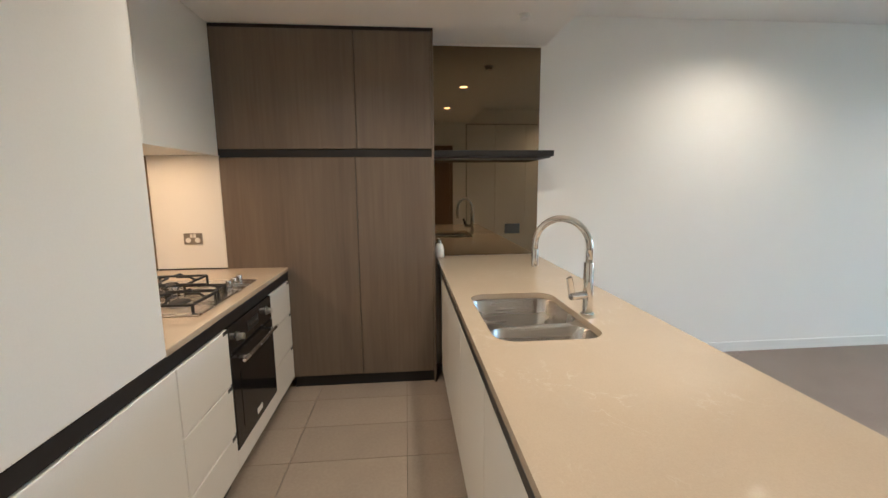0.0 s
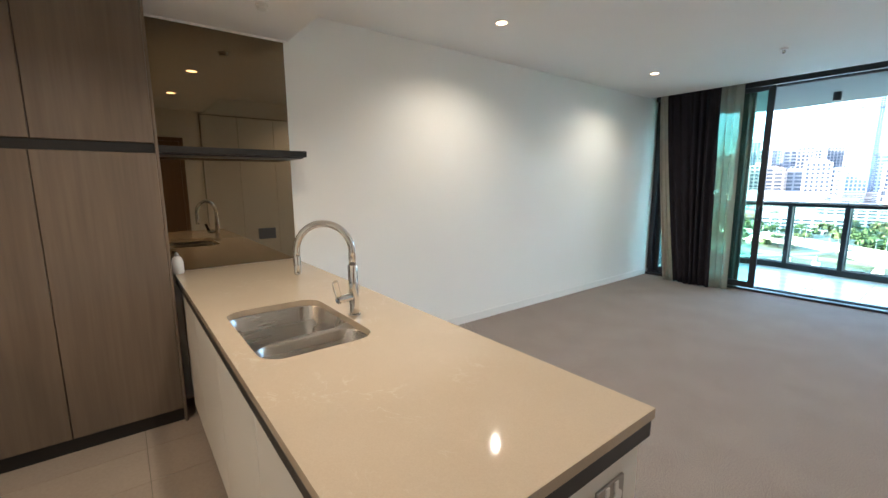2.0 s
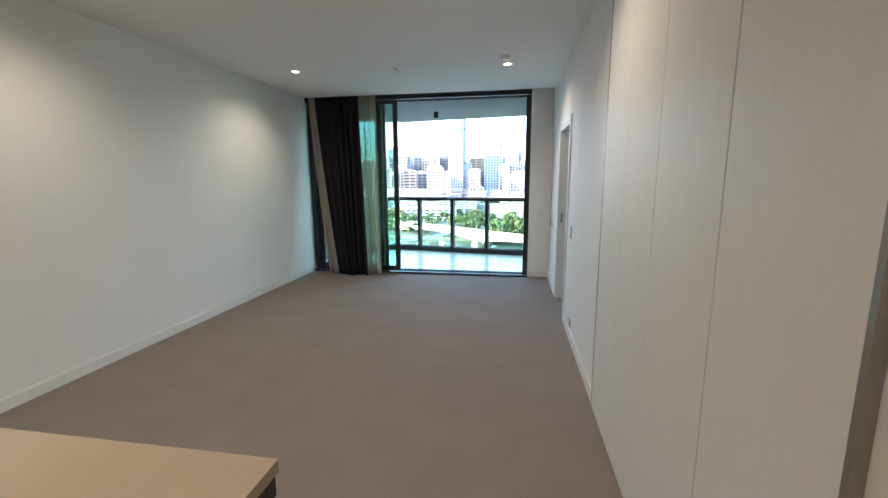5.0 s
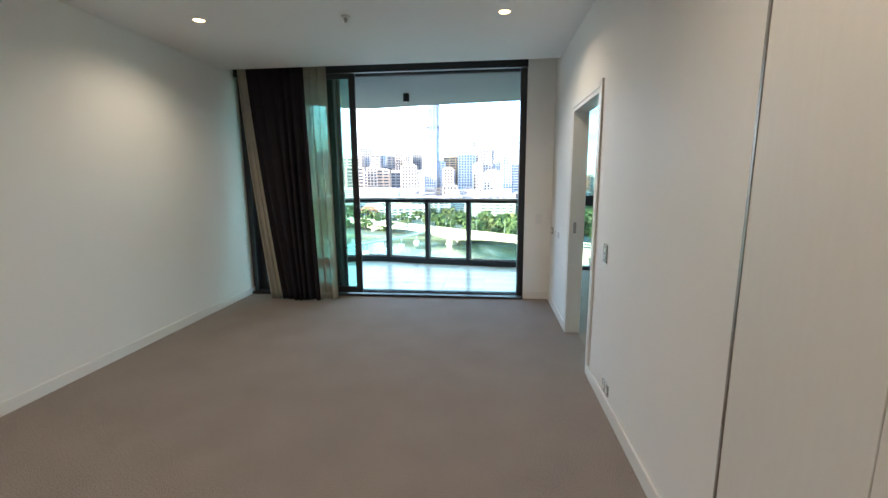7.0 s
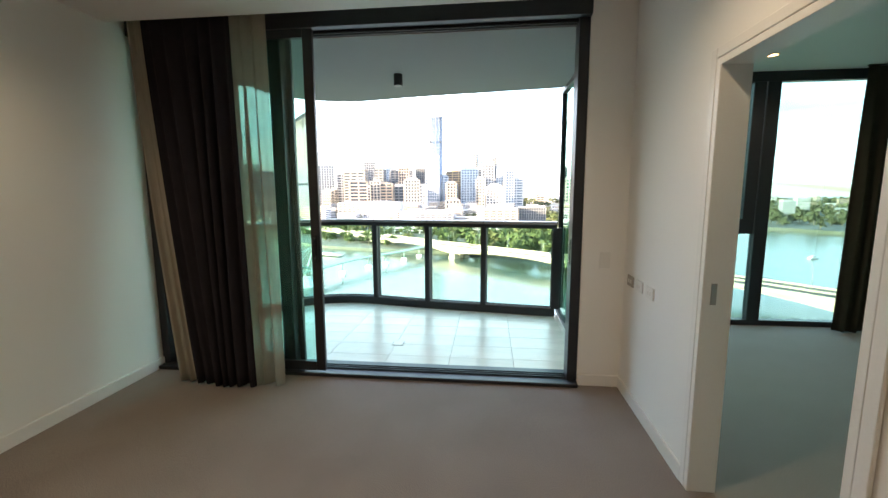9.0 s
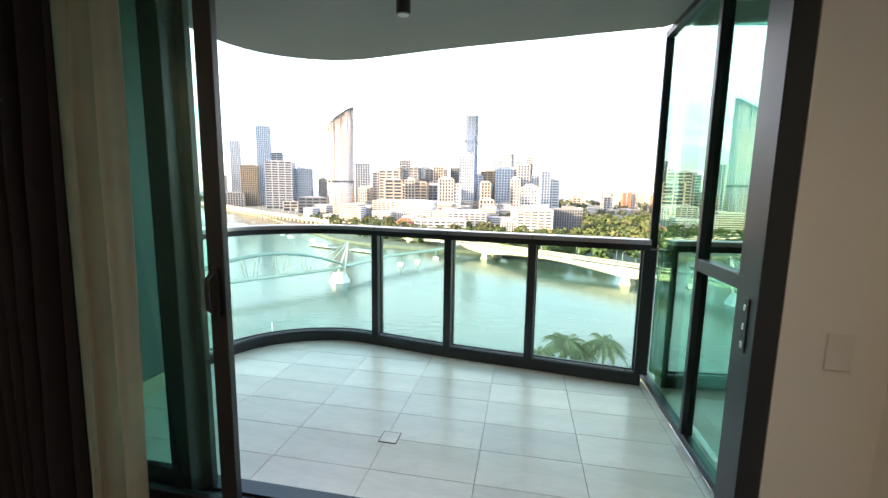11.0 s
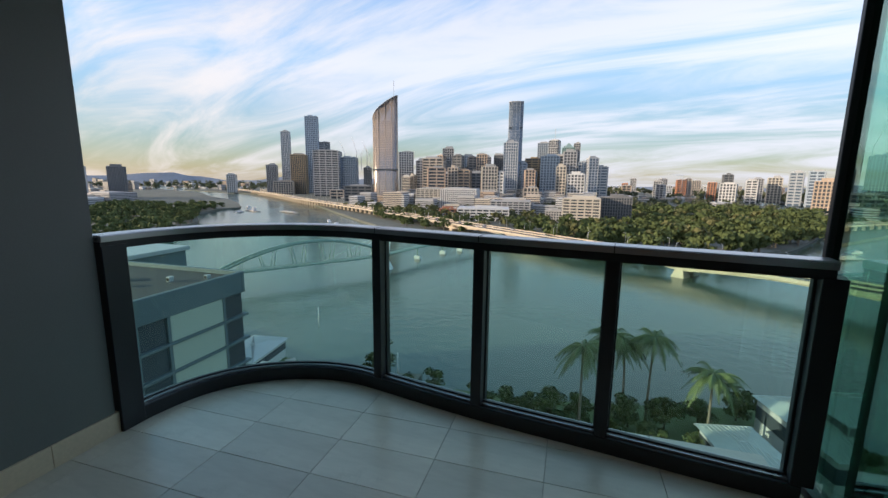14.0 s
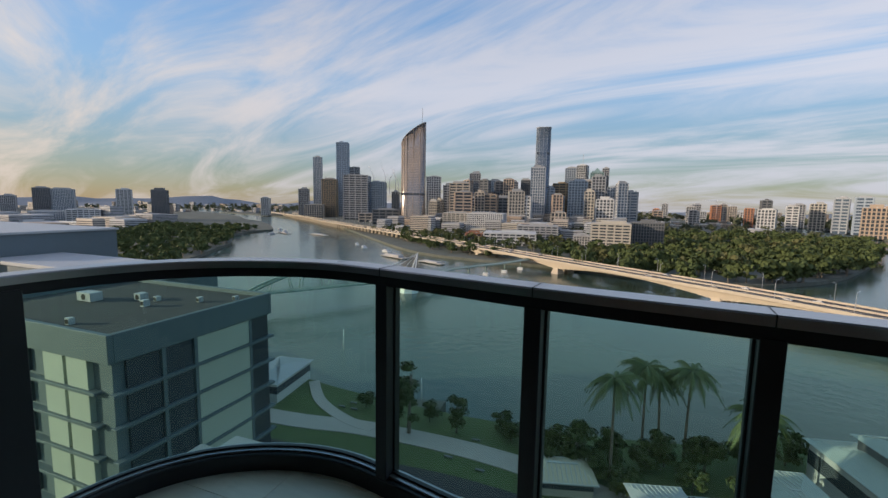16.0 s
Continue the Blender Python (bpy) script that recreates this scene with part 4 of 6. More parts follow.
bl = thing("balcony_lamp", (-1.15, 8.42, 2.50), "small dark cylinder lamp under the balcony soffit", "lamp")
part("body", rod((-1.15, 8.42, 2.545), (-1.15, 8.42, 2.655), 0.045, n=24, bevel=0.003), M_METAL, bl)
part("lens", rod((-1.15, 8.42, 2.540), (-1.15, 8.42, 2.546), 0.036, n=24), M_PLATE, bl)

# balustrade: base channel, posts, glass and handrail along the curve
bal = thing("balustrade", (-1.2, 9.3, 0), "black framed curved balustrade with grey green glass", "balustrade")
part("base_channel", sweep(RAIL, [(-0.005, 0.0), (-0.005, 0.085), (0.0, 0.09), (0.10, 0.09), (0.105, 0.085), (0.105, 0.0)]), M_METAL, bal)
part("channel_cap", sweep(RAIL, [(0.022, 0.0905), (0.022, 0.102), (0.088, 0.102), (0.088, 0.0905)]), M_RAILTOP, bal, "grey capping on the base channel")
hr = sweep(RAIL, [(-0.012, 1.098), (-0.012, 1.128), (-0.006, 1.134), (0.104, 1.134), (0.11, 1.128), (0.11, 1.098)])
part("handrail", hr, M_RAILTOP, bal, "flat grey metal handrail")
part("top_channel", sweep(RAIL, [(0.0, 1.052), (0.0, 1.0975), (0.098, 1.0975), (0.098, 1.052)]), M_METAL, bal)


def near_index(x):
    return min(range(len(RAIL)), key=lambda i: abs(RAIL[i][0] - x) + (10 if RAIL[i][1] < 9.0 and x > -2 else 0))


posts = [0] + [near_index(x) for x in (-1.72, -1.0, -0.29)] + [len(RAIL) - 1]
for n, i in enumerate(posts):
    x, y = RAIL[i]
    a, b = RAIL[max(0, i - 1)], RAIL[min(len(RAIL) - 1, i + 1)]
    ang = math.degrees(math.atan2(b[1] - a[1], b[0] - a[0]))
    hw = 0.033 if n not in (0, 4) else 0.045
    if n:
        pb = cube(-hw, hw, -0.004, 0.055, 0.09, 1.06, 0.003)
        cube(-hw * 1.25, hw * 1.25, 0.055, 0.095, 0.09, 1.06, 0.003, into=pb)
    else:
        pb = cube(0.0, 0.13, -0.008, 0.095, 0.0, 1.075, 0.003)
    pb.transform(pose(x, y, 0, 0, 0, ang))
    part("post", pb, M_METAL, bal)
    jt = cube(-0.002, 0.002, -0.013, 0.111, 1.0975, 1.1355)
    jt.transform(pose(x, y, 0, 0, 0, ang))
    if 0 < n < 4:
        part("rail_joint", jt, M_METAL, bal)
for i, j in zip(posts, posts[1:]):
    g = part("glass_panel", sweep(RAIL[i:j + 1], [(0.052, 0.098), (0.052, 1.06), (0.060, 1.06), (0.060, 0.098)], smooth=False), G_RAIL, bal, "grey green tinted glass")
    g.visible_shadow = False
    part("glazing_bead", sweep(RAIL[i:j + 1], [(0.046, 0.102), (0.046, 0.112), (0.066, 0.112), (0.066, 0.102)]), M_METAL, bal)

# side glazing of the bedroom, facing the balcony
XG = 0.612
sg = thing("window_3", (XG, 8.2, 0), "charcoal framed reflective green glazing at the balcony side", "window")
sg["kind"] = "structure"
bars("frame", ((XG, XG + 0.08, 7.41, 9.285, 0.0, 0.045), (XG, XG + 0.08, 7.41, 9.285, 2.61, 2.66), (XG, XG + 0.08, 9.255, 9.285, 0.045, 2.61), (XG - 0.004, XG + 0.06, 8.325, 8.365, 0.045, 2.61),
               (XG, XG + 0.08, 7.41, 7.50, 0.045, 2.61)), M_METAL, sg)
part("transom", cube(XG - 0.004, XG + 0.05, 7.50, 8.325, 1.04, 1.11, 0.003), M_METAL, sg)
for y0, y1, z0, z1 in ((8.365, 9.255, 0.045, 2.61), (7.50, 8.325, 0.045, 1.04), (7.50, 8.325, 1.11, 2.61)):
    g = part("pane", cube(XG + 0.028, XG + 0.036, y0, y1, z0, z1), G_REFLECT, sg)
    g.visible_shadow = False
dhl = tube([(XG - 0.004, 7.62, 1.13), (XG - 0.05, 7.62, 1.13), (XG - 0.055, 7.64, 1.13), (XG - 0.055, 7.76, 1.13)], 0.010, 10)
part("handle", dhl, M_BLACK, sg, "black lever handle")

dg = thing("floor_drain", (-1.10, 7.99, 0.0), "square tile insert floor drain", "drain")
part("rim", cube(-1.155, -1.045, 7.935, 8.045, -0.002, 0.0035), M_BLACK, dg)
part("insert", cube(-1.150, -1.050, 7.940, 8.040, 0.0, 0.0045), M_BTILE, dg)


# ---------------------------------------------------------------- the river, its banks and the city
ZW, ZG = -60.0, -57.0         # water and bank levels below the flat's floor

M_WATER = mat("river_water", (0.06, 0.10, 0.082), rough=0.16, vary=0.25, scale=0.012, fine=0.35, bump=0.0, spec=0.5, fine_mix=0.15, rough_vary=0.05)
M_CITYGROUND = mat("city_ground", (0.16, 0.165, 0.145), rough=0.95, second=(0.07, 0.085, 0.055), scale=0.02, fine=0.2)
M_LAWN = mat("mown_lawn", (0.085, 0.125, 0.045), rough=0.95, vary=0.25, scale=0.08, fine=1.5)
M_ASPHALT = mat("asphalt", (0.055, 0.055, 0.056), rough=0.9, vary=0.15, scale=0.2, fine=3)
M_PATH = mat("pale_concrete_path", (0.42, 0.40, 0.36), rough=0.85, vary=0.08, scale=0.3, fine=4)
M_CONC = mat("warm_bridge_concrete", (0.50, 0.43, 0.33), rough=0.8, vary=0.10, scale=0.15, fine=2)
M_WHITEPAINT = mat("white_outdoor_paint", (0.72, 0.72, 0.70), rough=0.5, vary=0.05, scale=0.5, fine=6)
M_LEAF = mat("tree_leaves", (0.118, 0.150, 0.052), rough=0.8, second=(0.045, 0.062, 0.026), scale=0.09, fine=0.9, fine_mix=0.45, spec=0.15)
M_LEAF2 = mat("far_tree_leaves", (0.125, 0.135, 0.078), rough=0.85, second=(0.062, 0.075, 0.043), scale=0.03, fine=0.4, fine_mix=0.4, spec=0.1)
M_PALM = mat("palm_fronds", (0.105, 0.145, 0.05), rough=0.6, vary=0.3, scale=0.6, fine=6)
M_BARK = mat("grey_bark", (0.20, 0.17, 0.13), rough=0.95, vary=0.25, scale=1.5, fine=12, bump=0.3)
M_ROOFWHITE = mat("white_metal_roof", (0.42, 0.44, 0.45), rough=0.5, vary=0.10, scale=0.4, fine=5)
M_ROOFGREY = mat("grey_gravel_roof", (0.055, 0.058, 0.06), rough=0.95, vary=0.2, scale=0.4, fine=6)
M_SLATE = mat("slate_blue_cladding", (0.115, 0.155, 0.175), rough=0.6, vary=0.08, scale=0.3, fine=5)
M_PALEPANEL = mat("pale_green_white_panel", (0.46, 0.50, 0.43), rough=0.6, vary=0.05, scale=0.3, fine=5)
# blue grey stands in for distance haze over the hills
M_HILL = mat("hazed_far_hills", (0.20, 0.23, 0.27), rough=1.0, vary=0.15, scale=0.004, fine=0.05)
# window glass a little lighter than its own colour, standing in for distance haze
M_GLASSDARK = mat("dark_window_glass", (0.055, 0.066, 0.080), rough=0.16, vary=0.2, scale=0.15, fine=0.4, rough_vary=0.02)
M_GLASSBLUE = mat("blue_window_glass", (0.13, 0.18, 0.245), rough=0.08, vary=0.25, scale=0.08, fine=0.5, rough_vary=0.04, metal=0.35)
M_GLASSTEAL = mat("teal_window_glass", (0.13, 0.21, 0.205), rough=0.10, vary=0.2, scale=0.08, fine=0.5, metal=0.3)
# blue, steel and dark facades are lightened too, as painted haze
CITY = {}
for key, col in (("pale", (0.46, 0.47, 0.48)), ("bronze", (0.34, 0.25, 0.14)), ("blue", (0.36, 0.42, 0.48)), ("grey", (0.38, 0.38, 0.38)), ("steel", (0.34, 0.37, 0.40)),
                 ("dark", (0.16, 0.165, 0.17)), ("white", (0.55, 0.55, 0.54)), ("beige", (0.47, 0.41, 0.34)), ("peach", (0.55, 0.42, 0.31)), ("tan", (0.40, 0.31, 0.23)),
                 ("cream", (0.49, 0.45, 0.38)), ("teal", (0.22, 0.31, 0.29)), ("brick", (0.42, 0.19, 0.10))):
    CITY[key] = mat("facade_" + key, col, rough=0.6, vary=0.07, scale=0.05, fine=0.8)

# fine ripples on the river
nt = M_WATER.node_tree
wn = nt.nodes.new("ShaderNodeTexNoise")
wn.inputs["Scale"].default_value, wn.inputs["Detail"].default_value = 0.22, 6
wc2 = nt.nodes.new("ShaderNodeTexCoord")
link(nt, wc2.outputs["Object"], wn.inputs["Vector"])
wb = nt.nodes.new("ShaderNodeBump")
wb.inputs["Strength"].default_value, wb.inputs["Distance"].default_value = 0.35, 0.6
link(nt, wn.outputs["Fac"], wb.inputs["Height"])
link(nt, wb.outputs[0], nt.nodes["Principled BSDF"].inputs["Normal"])

bm = bmesh.new()
bm.faces.new([bm.verts.new((x, y, ZW)) for x, y in ((-4600, -800), (4600, -800), (4600, 4600), (-4600, 4600))])
structure("water", bm, M_WATER, "calm grey green river with fine ripples", "river")
NORTH = smooth_line([(-1160, 1290), (-924, 1163), (-571, 842), (-397, 660), (-252, 507), (-184, 455), (-111, 432), (-37, 420), (21, 395), (101, 385), (145, 408), (212, 480), (325, 675), (403, 881), (476, 1192)], 4)
structure("ground", prism([(-1700, 1500), *NORTH, (520, 1500), (700, 4500), (-3500, 4500)][::-1], ZW - 2, ZG), M_CITYGROUND, "city bank beyond the river", "ground")
SOUTH = smooth_line([(-40, 118), (-80, 112), (-150, 135), (-240, 190), (-330, 250), (-363, 280), (-397, 331), (-445, 397), (-478, 445), (-581, 540), (-623, 644), (-640, 700), (-860, 900), (-1057, 1028), (-1330, 1240), (-1800, 1480)], 4)
structure("ground_2", prism([*SOUTH, (-4400, 2200), (-4400, -600), (-40, -600)], ZW - 2, ZG + 0.4), M_CITYGROUND, "parkland bank on the near side of the river", "ground")
structure("ground_3", prism([(623, 1465), (560, 1120), (455, 735), (500, 655), (560, 600), (680, 480), (900, 380), (4400, 300), (4400, 4500), (760, 4500)], ZW - 2, ZG + 2), M_CITYGROUND, "far wooded bank beyond the river bend", "ground")
NEAR = smooth_line([(260, 150), (150, 142), (92, 134), (50, 126), (10, 116), (-20, 112), (-60, 112), (-100, 118), (-132, 134)], 4)
structure("ground_4", prism([*NEAR, (-132, -600), (1500, -600), (1500, 150)], ZW - 2, ZG + 0.6), M_LAWN, "grassy river bank below the flat", "ground")

# unseen tower mass below, above and beside the flat, added to shade the bank
part_of = thing("home_tower", (-8, -9, ZG), "unseen grey tower mass around the flat, added to block the low sun", "building")
part("lower_storeys", cube(-30, 14, -25, 7.2, ZG, -0.24), M_GREYWALL, part_of)
part("upper_storeys", cube(-30, 14, -25, 7.2, 2.97, 24), M_GREYWALL, part_of)
part("side_storeys", cube(-30, -3.42, -25, 8.5, -0.2, 24), M_GREYWALL, part_of)

# hills along the horizon, the air's haze put into their blue grey colour
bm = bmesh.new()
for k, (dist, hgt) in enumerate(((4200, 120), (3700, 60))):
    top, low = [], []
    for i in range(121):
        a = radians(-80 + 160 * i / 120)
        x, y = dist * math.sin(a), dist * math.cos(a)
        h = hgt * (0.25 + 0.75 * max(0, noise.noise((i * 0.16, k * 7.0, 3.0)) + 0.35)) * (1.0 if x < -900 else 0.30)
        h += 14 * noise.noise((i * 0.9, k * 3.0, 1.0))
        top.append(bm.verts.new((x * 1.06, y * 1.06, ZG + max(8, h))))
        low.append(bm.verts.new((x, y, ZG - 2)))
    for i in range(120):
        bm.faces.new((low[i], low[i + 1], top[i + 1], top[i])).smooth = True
structure("backdrop", bm, M_HILL, "low hills along the horizon, distance haze painted in as blue grey", "hills")


# ---------------------------------------------------------------- towers
TOWER_GLASS = {"blue": M_GLASSBLUE, "steel": M_GLASSBLUE, "teal": M_GLASSTEAL, "pale": M_GLASSBLUE}
trng = random.Random(21)


def boxes_mesh(list_of_boxes):
    """Many boxes in one plain mesh, quickly."""
    v, f = [], []
    for x0, x1, y0, y1, z0, z1 in list_of_boxes:
        o = len(v)
        v += [(x0, y0, z0), (x1, y0, z0), (x1, y1, z0), (x0, y1, z0), (x0, y0, z1), (x1, y0, z1), (x1, y1, z1), (x0, y1, z1)]
        f += [(o, o + 3, o + 2, o + 1), (o + 4, o + 5, o + 6, o + 7), (o, o + 1, o + 5, o + 4), (o + 1, o + 2, o + 6, o + 5), (o + 2, o + 3, o + 7, o + 6), (o + 3, o, o + 4, o + 7)]
    return v, f


def raw(name, boxes, material, parent, label=""):
    v, f = boxes_mesh(boxes)
    me = bpy.data.meshes.new(name)
    me.from_pydata(v, [], f)
    me.materials.append(material)
    ob = new(name, me)
    ob.parent = parent
    if len(boxes) > 1 and parent is not None:
        ob["kind"] = "stuff"
    return tagged(ob, label) if label else ob


WORDS = {"fins": "with vertical fins", "bands": "with horizontal window bands", "grid": "with a grid of windows"}


def tower(x, y, w, d, top, colour, style, yaw, base=ZG):
    """A far building: glazed core behind floor edges and piers, roof and plant room."""
    h = top - base
    word = "tower" if h > 70 else "building"
    t = thing("tower_building" if h > 70 else "city_building", (x, y, base), f"{colour} city {word} {WORDS[style]} and flat roof", "building", "city skyline")
    t.rotation_euler = (0, 0, radians(yaw))
    wall = CITY[colour]
    a, b = w / 2, d / 2
    raw("window_glass", [(-a, a, -b, b, 0, h - 1)], TOWER_GLASS.get(colour, M_GLASSDARK), t)
    far = y > 900
    fh = 7.4 if far else 3.6
    n = max(2, int(h / fh))
    fh = h / n
    edge = {"fins": 0.8, "bands": 1.8, "grid": 1.2}[style] * (1.8 if far else 1.0)
    out = {"fins": 0.2, "bands": 0.7, "grid": 0.5}[style]
    raw("spandrel", [(-a - out, a + out, -b - out, b + out, k * fh - edge / 2, k * fh + edge / 2) for k in range(1, n)], wall, t)
    step = {"fins": 3.2, "bands": 9.0, "grid": 3.8}[style] * (2.0 if far else 1.0)
    pw = {"fins": 0.5, "bands": 0.9, "grid": 0.75}[style] * (1.7 if far else 1.0)
    piers = []
    for L, M, axis in ((a, b, 0), (b, a, 1)):
        m = max(2, round(2 * L / step))
        for k in range(m + 1):
            c = -L + 2 * L * k / m
            for s in (-1, 1):
                e0, e1 = sorted((s * (M - 0.2), s * (M + out + 0.18)))
                piers.append((c - pw, c + pw, e0, e1, 0, h - 0.5) if axis == 0 else (e0, e1, c - pw, c + pw, 0, h - 0.5))
    raw("mullion", piers, wall, t)
    rf = raw("roof", [(-a - out - 0.3, a + out + 0.3, -b - out - 0.3, b + out + 0.3, h - 1, h + 0.8)], wall, t)
    p, q = trng.uniform(0.35, 0.7), trng.uniform(0.35, 0.7)
    ph = trng.uniform(3, 7) if h > 60 else trng.uniform(2, 3.5)
    o = trng.uniform(-0.2, 0.2) * a
    raw("plant_room", [(-a * p + o, a * p + o, -b * q, b * q, h + 0.8, h + 0.8 + ph), (a * 0.55, a * 0.8, -b * 0.7, -b * 0.4, h + 0.8, h + 0.8 + ph * 0.5)], CITY["grey"] if trng.random() < 0.6 else wall, rf)
    if h < 90:
        raw("rooftop_plant", [(u, u + 2.4, v, v + 2, h + 0.8, h + 2.4) for u, v in ((trng.uniform(-a, a - 3), trng.uniform(-b, b - 3)) for _ in range(5))], CITY["pale"], rf)
    return t


tower(-1137, 1508, 32, 25, 189, "pale", "fins", 22)
tower(-969, 1358, 52, 43, 86, "bronze", "fins", 22)
tower(-977, 1458, 46, 33, 236, "blue", "fins", 25)
tower(-969, 1528, 44, 43, 145, "grey", "bands", 31)
tower(-785, 1258, 80, 74, 91, "grey", "bands", 21)
tower(-734, 1308, 55, 47, 72, "steel", "fins", 19)
tower(-663, 1308, 23, 18, 39, "dark", "fins", 14)
tower(-523, 1308, 47, 36, 89, "white", "grid", 25)
tower(-454, 1258, 27, 26, 59, "grey", "bands", 21)
tower(-386, 1188, 58, 55, 61, "beige", "bands", 9)
tower(-387, 1338, 35, 28, 101, "grey", "fins", 15)
tower(-322, 1008, 41, 38, 30, "peach", "bands", 21)
tower(-377, 1428, 29, 28, 75, "steel", "fins", 4)
tower(-326, 1368, 37, 33, 79, "steel", "fins", 14)
tower(-291, 1058, 25, 21, 32, "beige", "grid", 6)
tower(-264, 1068, 31, 26, 26, "tan", "bands", 4)
tower(-272, 1378, 35, 34, 76, "grey", "fins", 16)
tower(-234, 1428, 32, 27, 84, "dark", "fins", 4)
tower(-242, 1108, 34, 33, 19, "dark", "bands", 11)
tower(-188, 1008, 35, 33, 33, "cream", "grid", 15)
tower(-158, 1158, 37, 32, 101, "pale", "fins", 5)
tower(-110, 1378, 58, 51, 70, "bronze", "bands", 2)
tower(-92, 1478, 38, 28, 126, "steel", "fins", -1)
tower(-55, 1418, 32, 31, 129, "white", "fins", -6)
tower(-60, 1258, 49, 35, 71, "blue", "grid", 4)
tower(-11, 1368, 37, 29, 102, "teal", "fins", 1)
tower(15, 1528, 20, 16, 129, "grey", "fins", -3)
tower(34, 1478, 21, 21, 64, "grey", "bands", -7)
tower(-24, 1158, 24, 19, 39, "cream", "grid", -4)
tower(14, 1108, 40, 36, 18, "white", "grid", -5)
tower(52, 1268, 25, 20, 34, "grey", "bands", 3)
tower(80, 1278, 37, 30, 42, "pale", "bands", -2)
tower(-161, 1008, 17, 17, 21, "white", "bands", 0)
tower(-1131, 1408, 37, 27, 51, "grey", "fins", 26)
tower(-986, 1288, 64, 60, -11, "beige", "grid", 32)
tower(-661, 1108, 39, 30, -32, "beige", "bands", 22)
tower(-547, 1028, 71, 53, -18, "dark", "bands", 22)
tower(-1329, 648, 32, 23, 23, "dark", "fins", 55)
tower(-1325, 688, 50, 49, 22, "pale", "fins", 58)
tower(-1208, 768, 33, 30, 24, "white", "bands", 54)
tower(-1098, 788, 34, 24, 24, "dark", "fins", 40)
tower(-1140, 568, 56, 55, -30, "pale", "grid", 56)
tower(-1056, 588, 56, 46, -25, "white", "bands", 57)
tower(-1295, 568, 25, 22, 3, "grey", "fins", 59)
tower(-1026, 648, 77, 61, -44, "beige", "bands", 41)
tower(-1235, 1308, 29, 24, 11, "white", "grid", 28)
tower(466, 1508, 24, 20, 27, "dark", "bands", -5)
tower(424, 1358, 38, 31, 0, "white", "grid", -23)
tower(515, 1458, 27, 19, 10, "white", "bands", -22)
tower(591, 1508, 34, 32, 19, "cream", "grid", -20)
tower(580, 1358, 28, 22, 31, "steel", "bands", -26)
tower(600, 1308, 29, 29, 33, "blue", "bands", -21)
tower(554, 1158, 42, 32, 8, "tan", "grid", -28)
tower(-269, 808, 52, 37, -17, "cream", "bands", 9)
tower(-204, 798, 67, 60, -16, "white", "grid", 5)
tower(-97, 728, 65, 46, -33, "grey", "bands", 6)
tower(-198, 698, 33, 26, -48, "brick", "bands", 22)
tower(-124, 628, 74, 54, -40, "white", "bands", 9)
tower(-20, 608, 21, 20, -39, "grey", "grid", 0)
tower(-79, 908, 29, 28, -13, "beige", "grid", 4)
tower(15, 568, 44, 34, -20, "cream", "bands", -3)
tower(58, 593, 38, 27, -18, "dark", "fins", -6)

# lower towers packed between and behind the tall ones
crng = random.Random(77)
for k in range(44):
    x = -500 + 560 * (k + crng.random()) / 44
    y = crng.uniform(1120, 1620)
    h = crng.uniform(8, 78) if x > -430 else crng.uniform(0, 40)
    tower(round(x), round(y), crng.uniform(17, 33), crng.uniform(15, 28), round(h), crng.choice(("grey", "steel", "beige", "white", "pale", "tan", "dark", "blue", "cream", "peach")), crng.choice(("fins", "bands", "grid", "grid")), crng.uniform(-8, 22))
for k in range(16):
    x = 200 + 520 * (k + crng.random()) / 16
    y = crng.uniform(1560, 2300)
    tower(round(x), round(y), crng.uniform(18, 34), crng.uniform(15, 28), round(crng.uniform(-14, 26)), crng.choice(("grey", "beige", "white", "pale", "tan", "brick")), crng.choice(("bands", "grid")), crng.uniform(-25, 5))


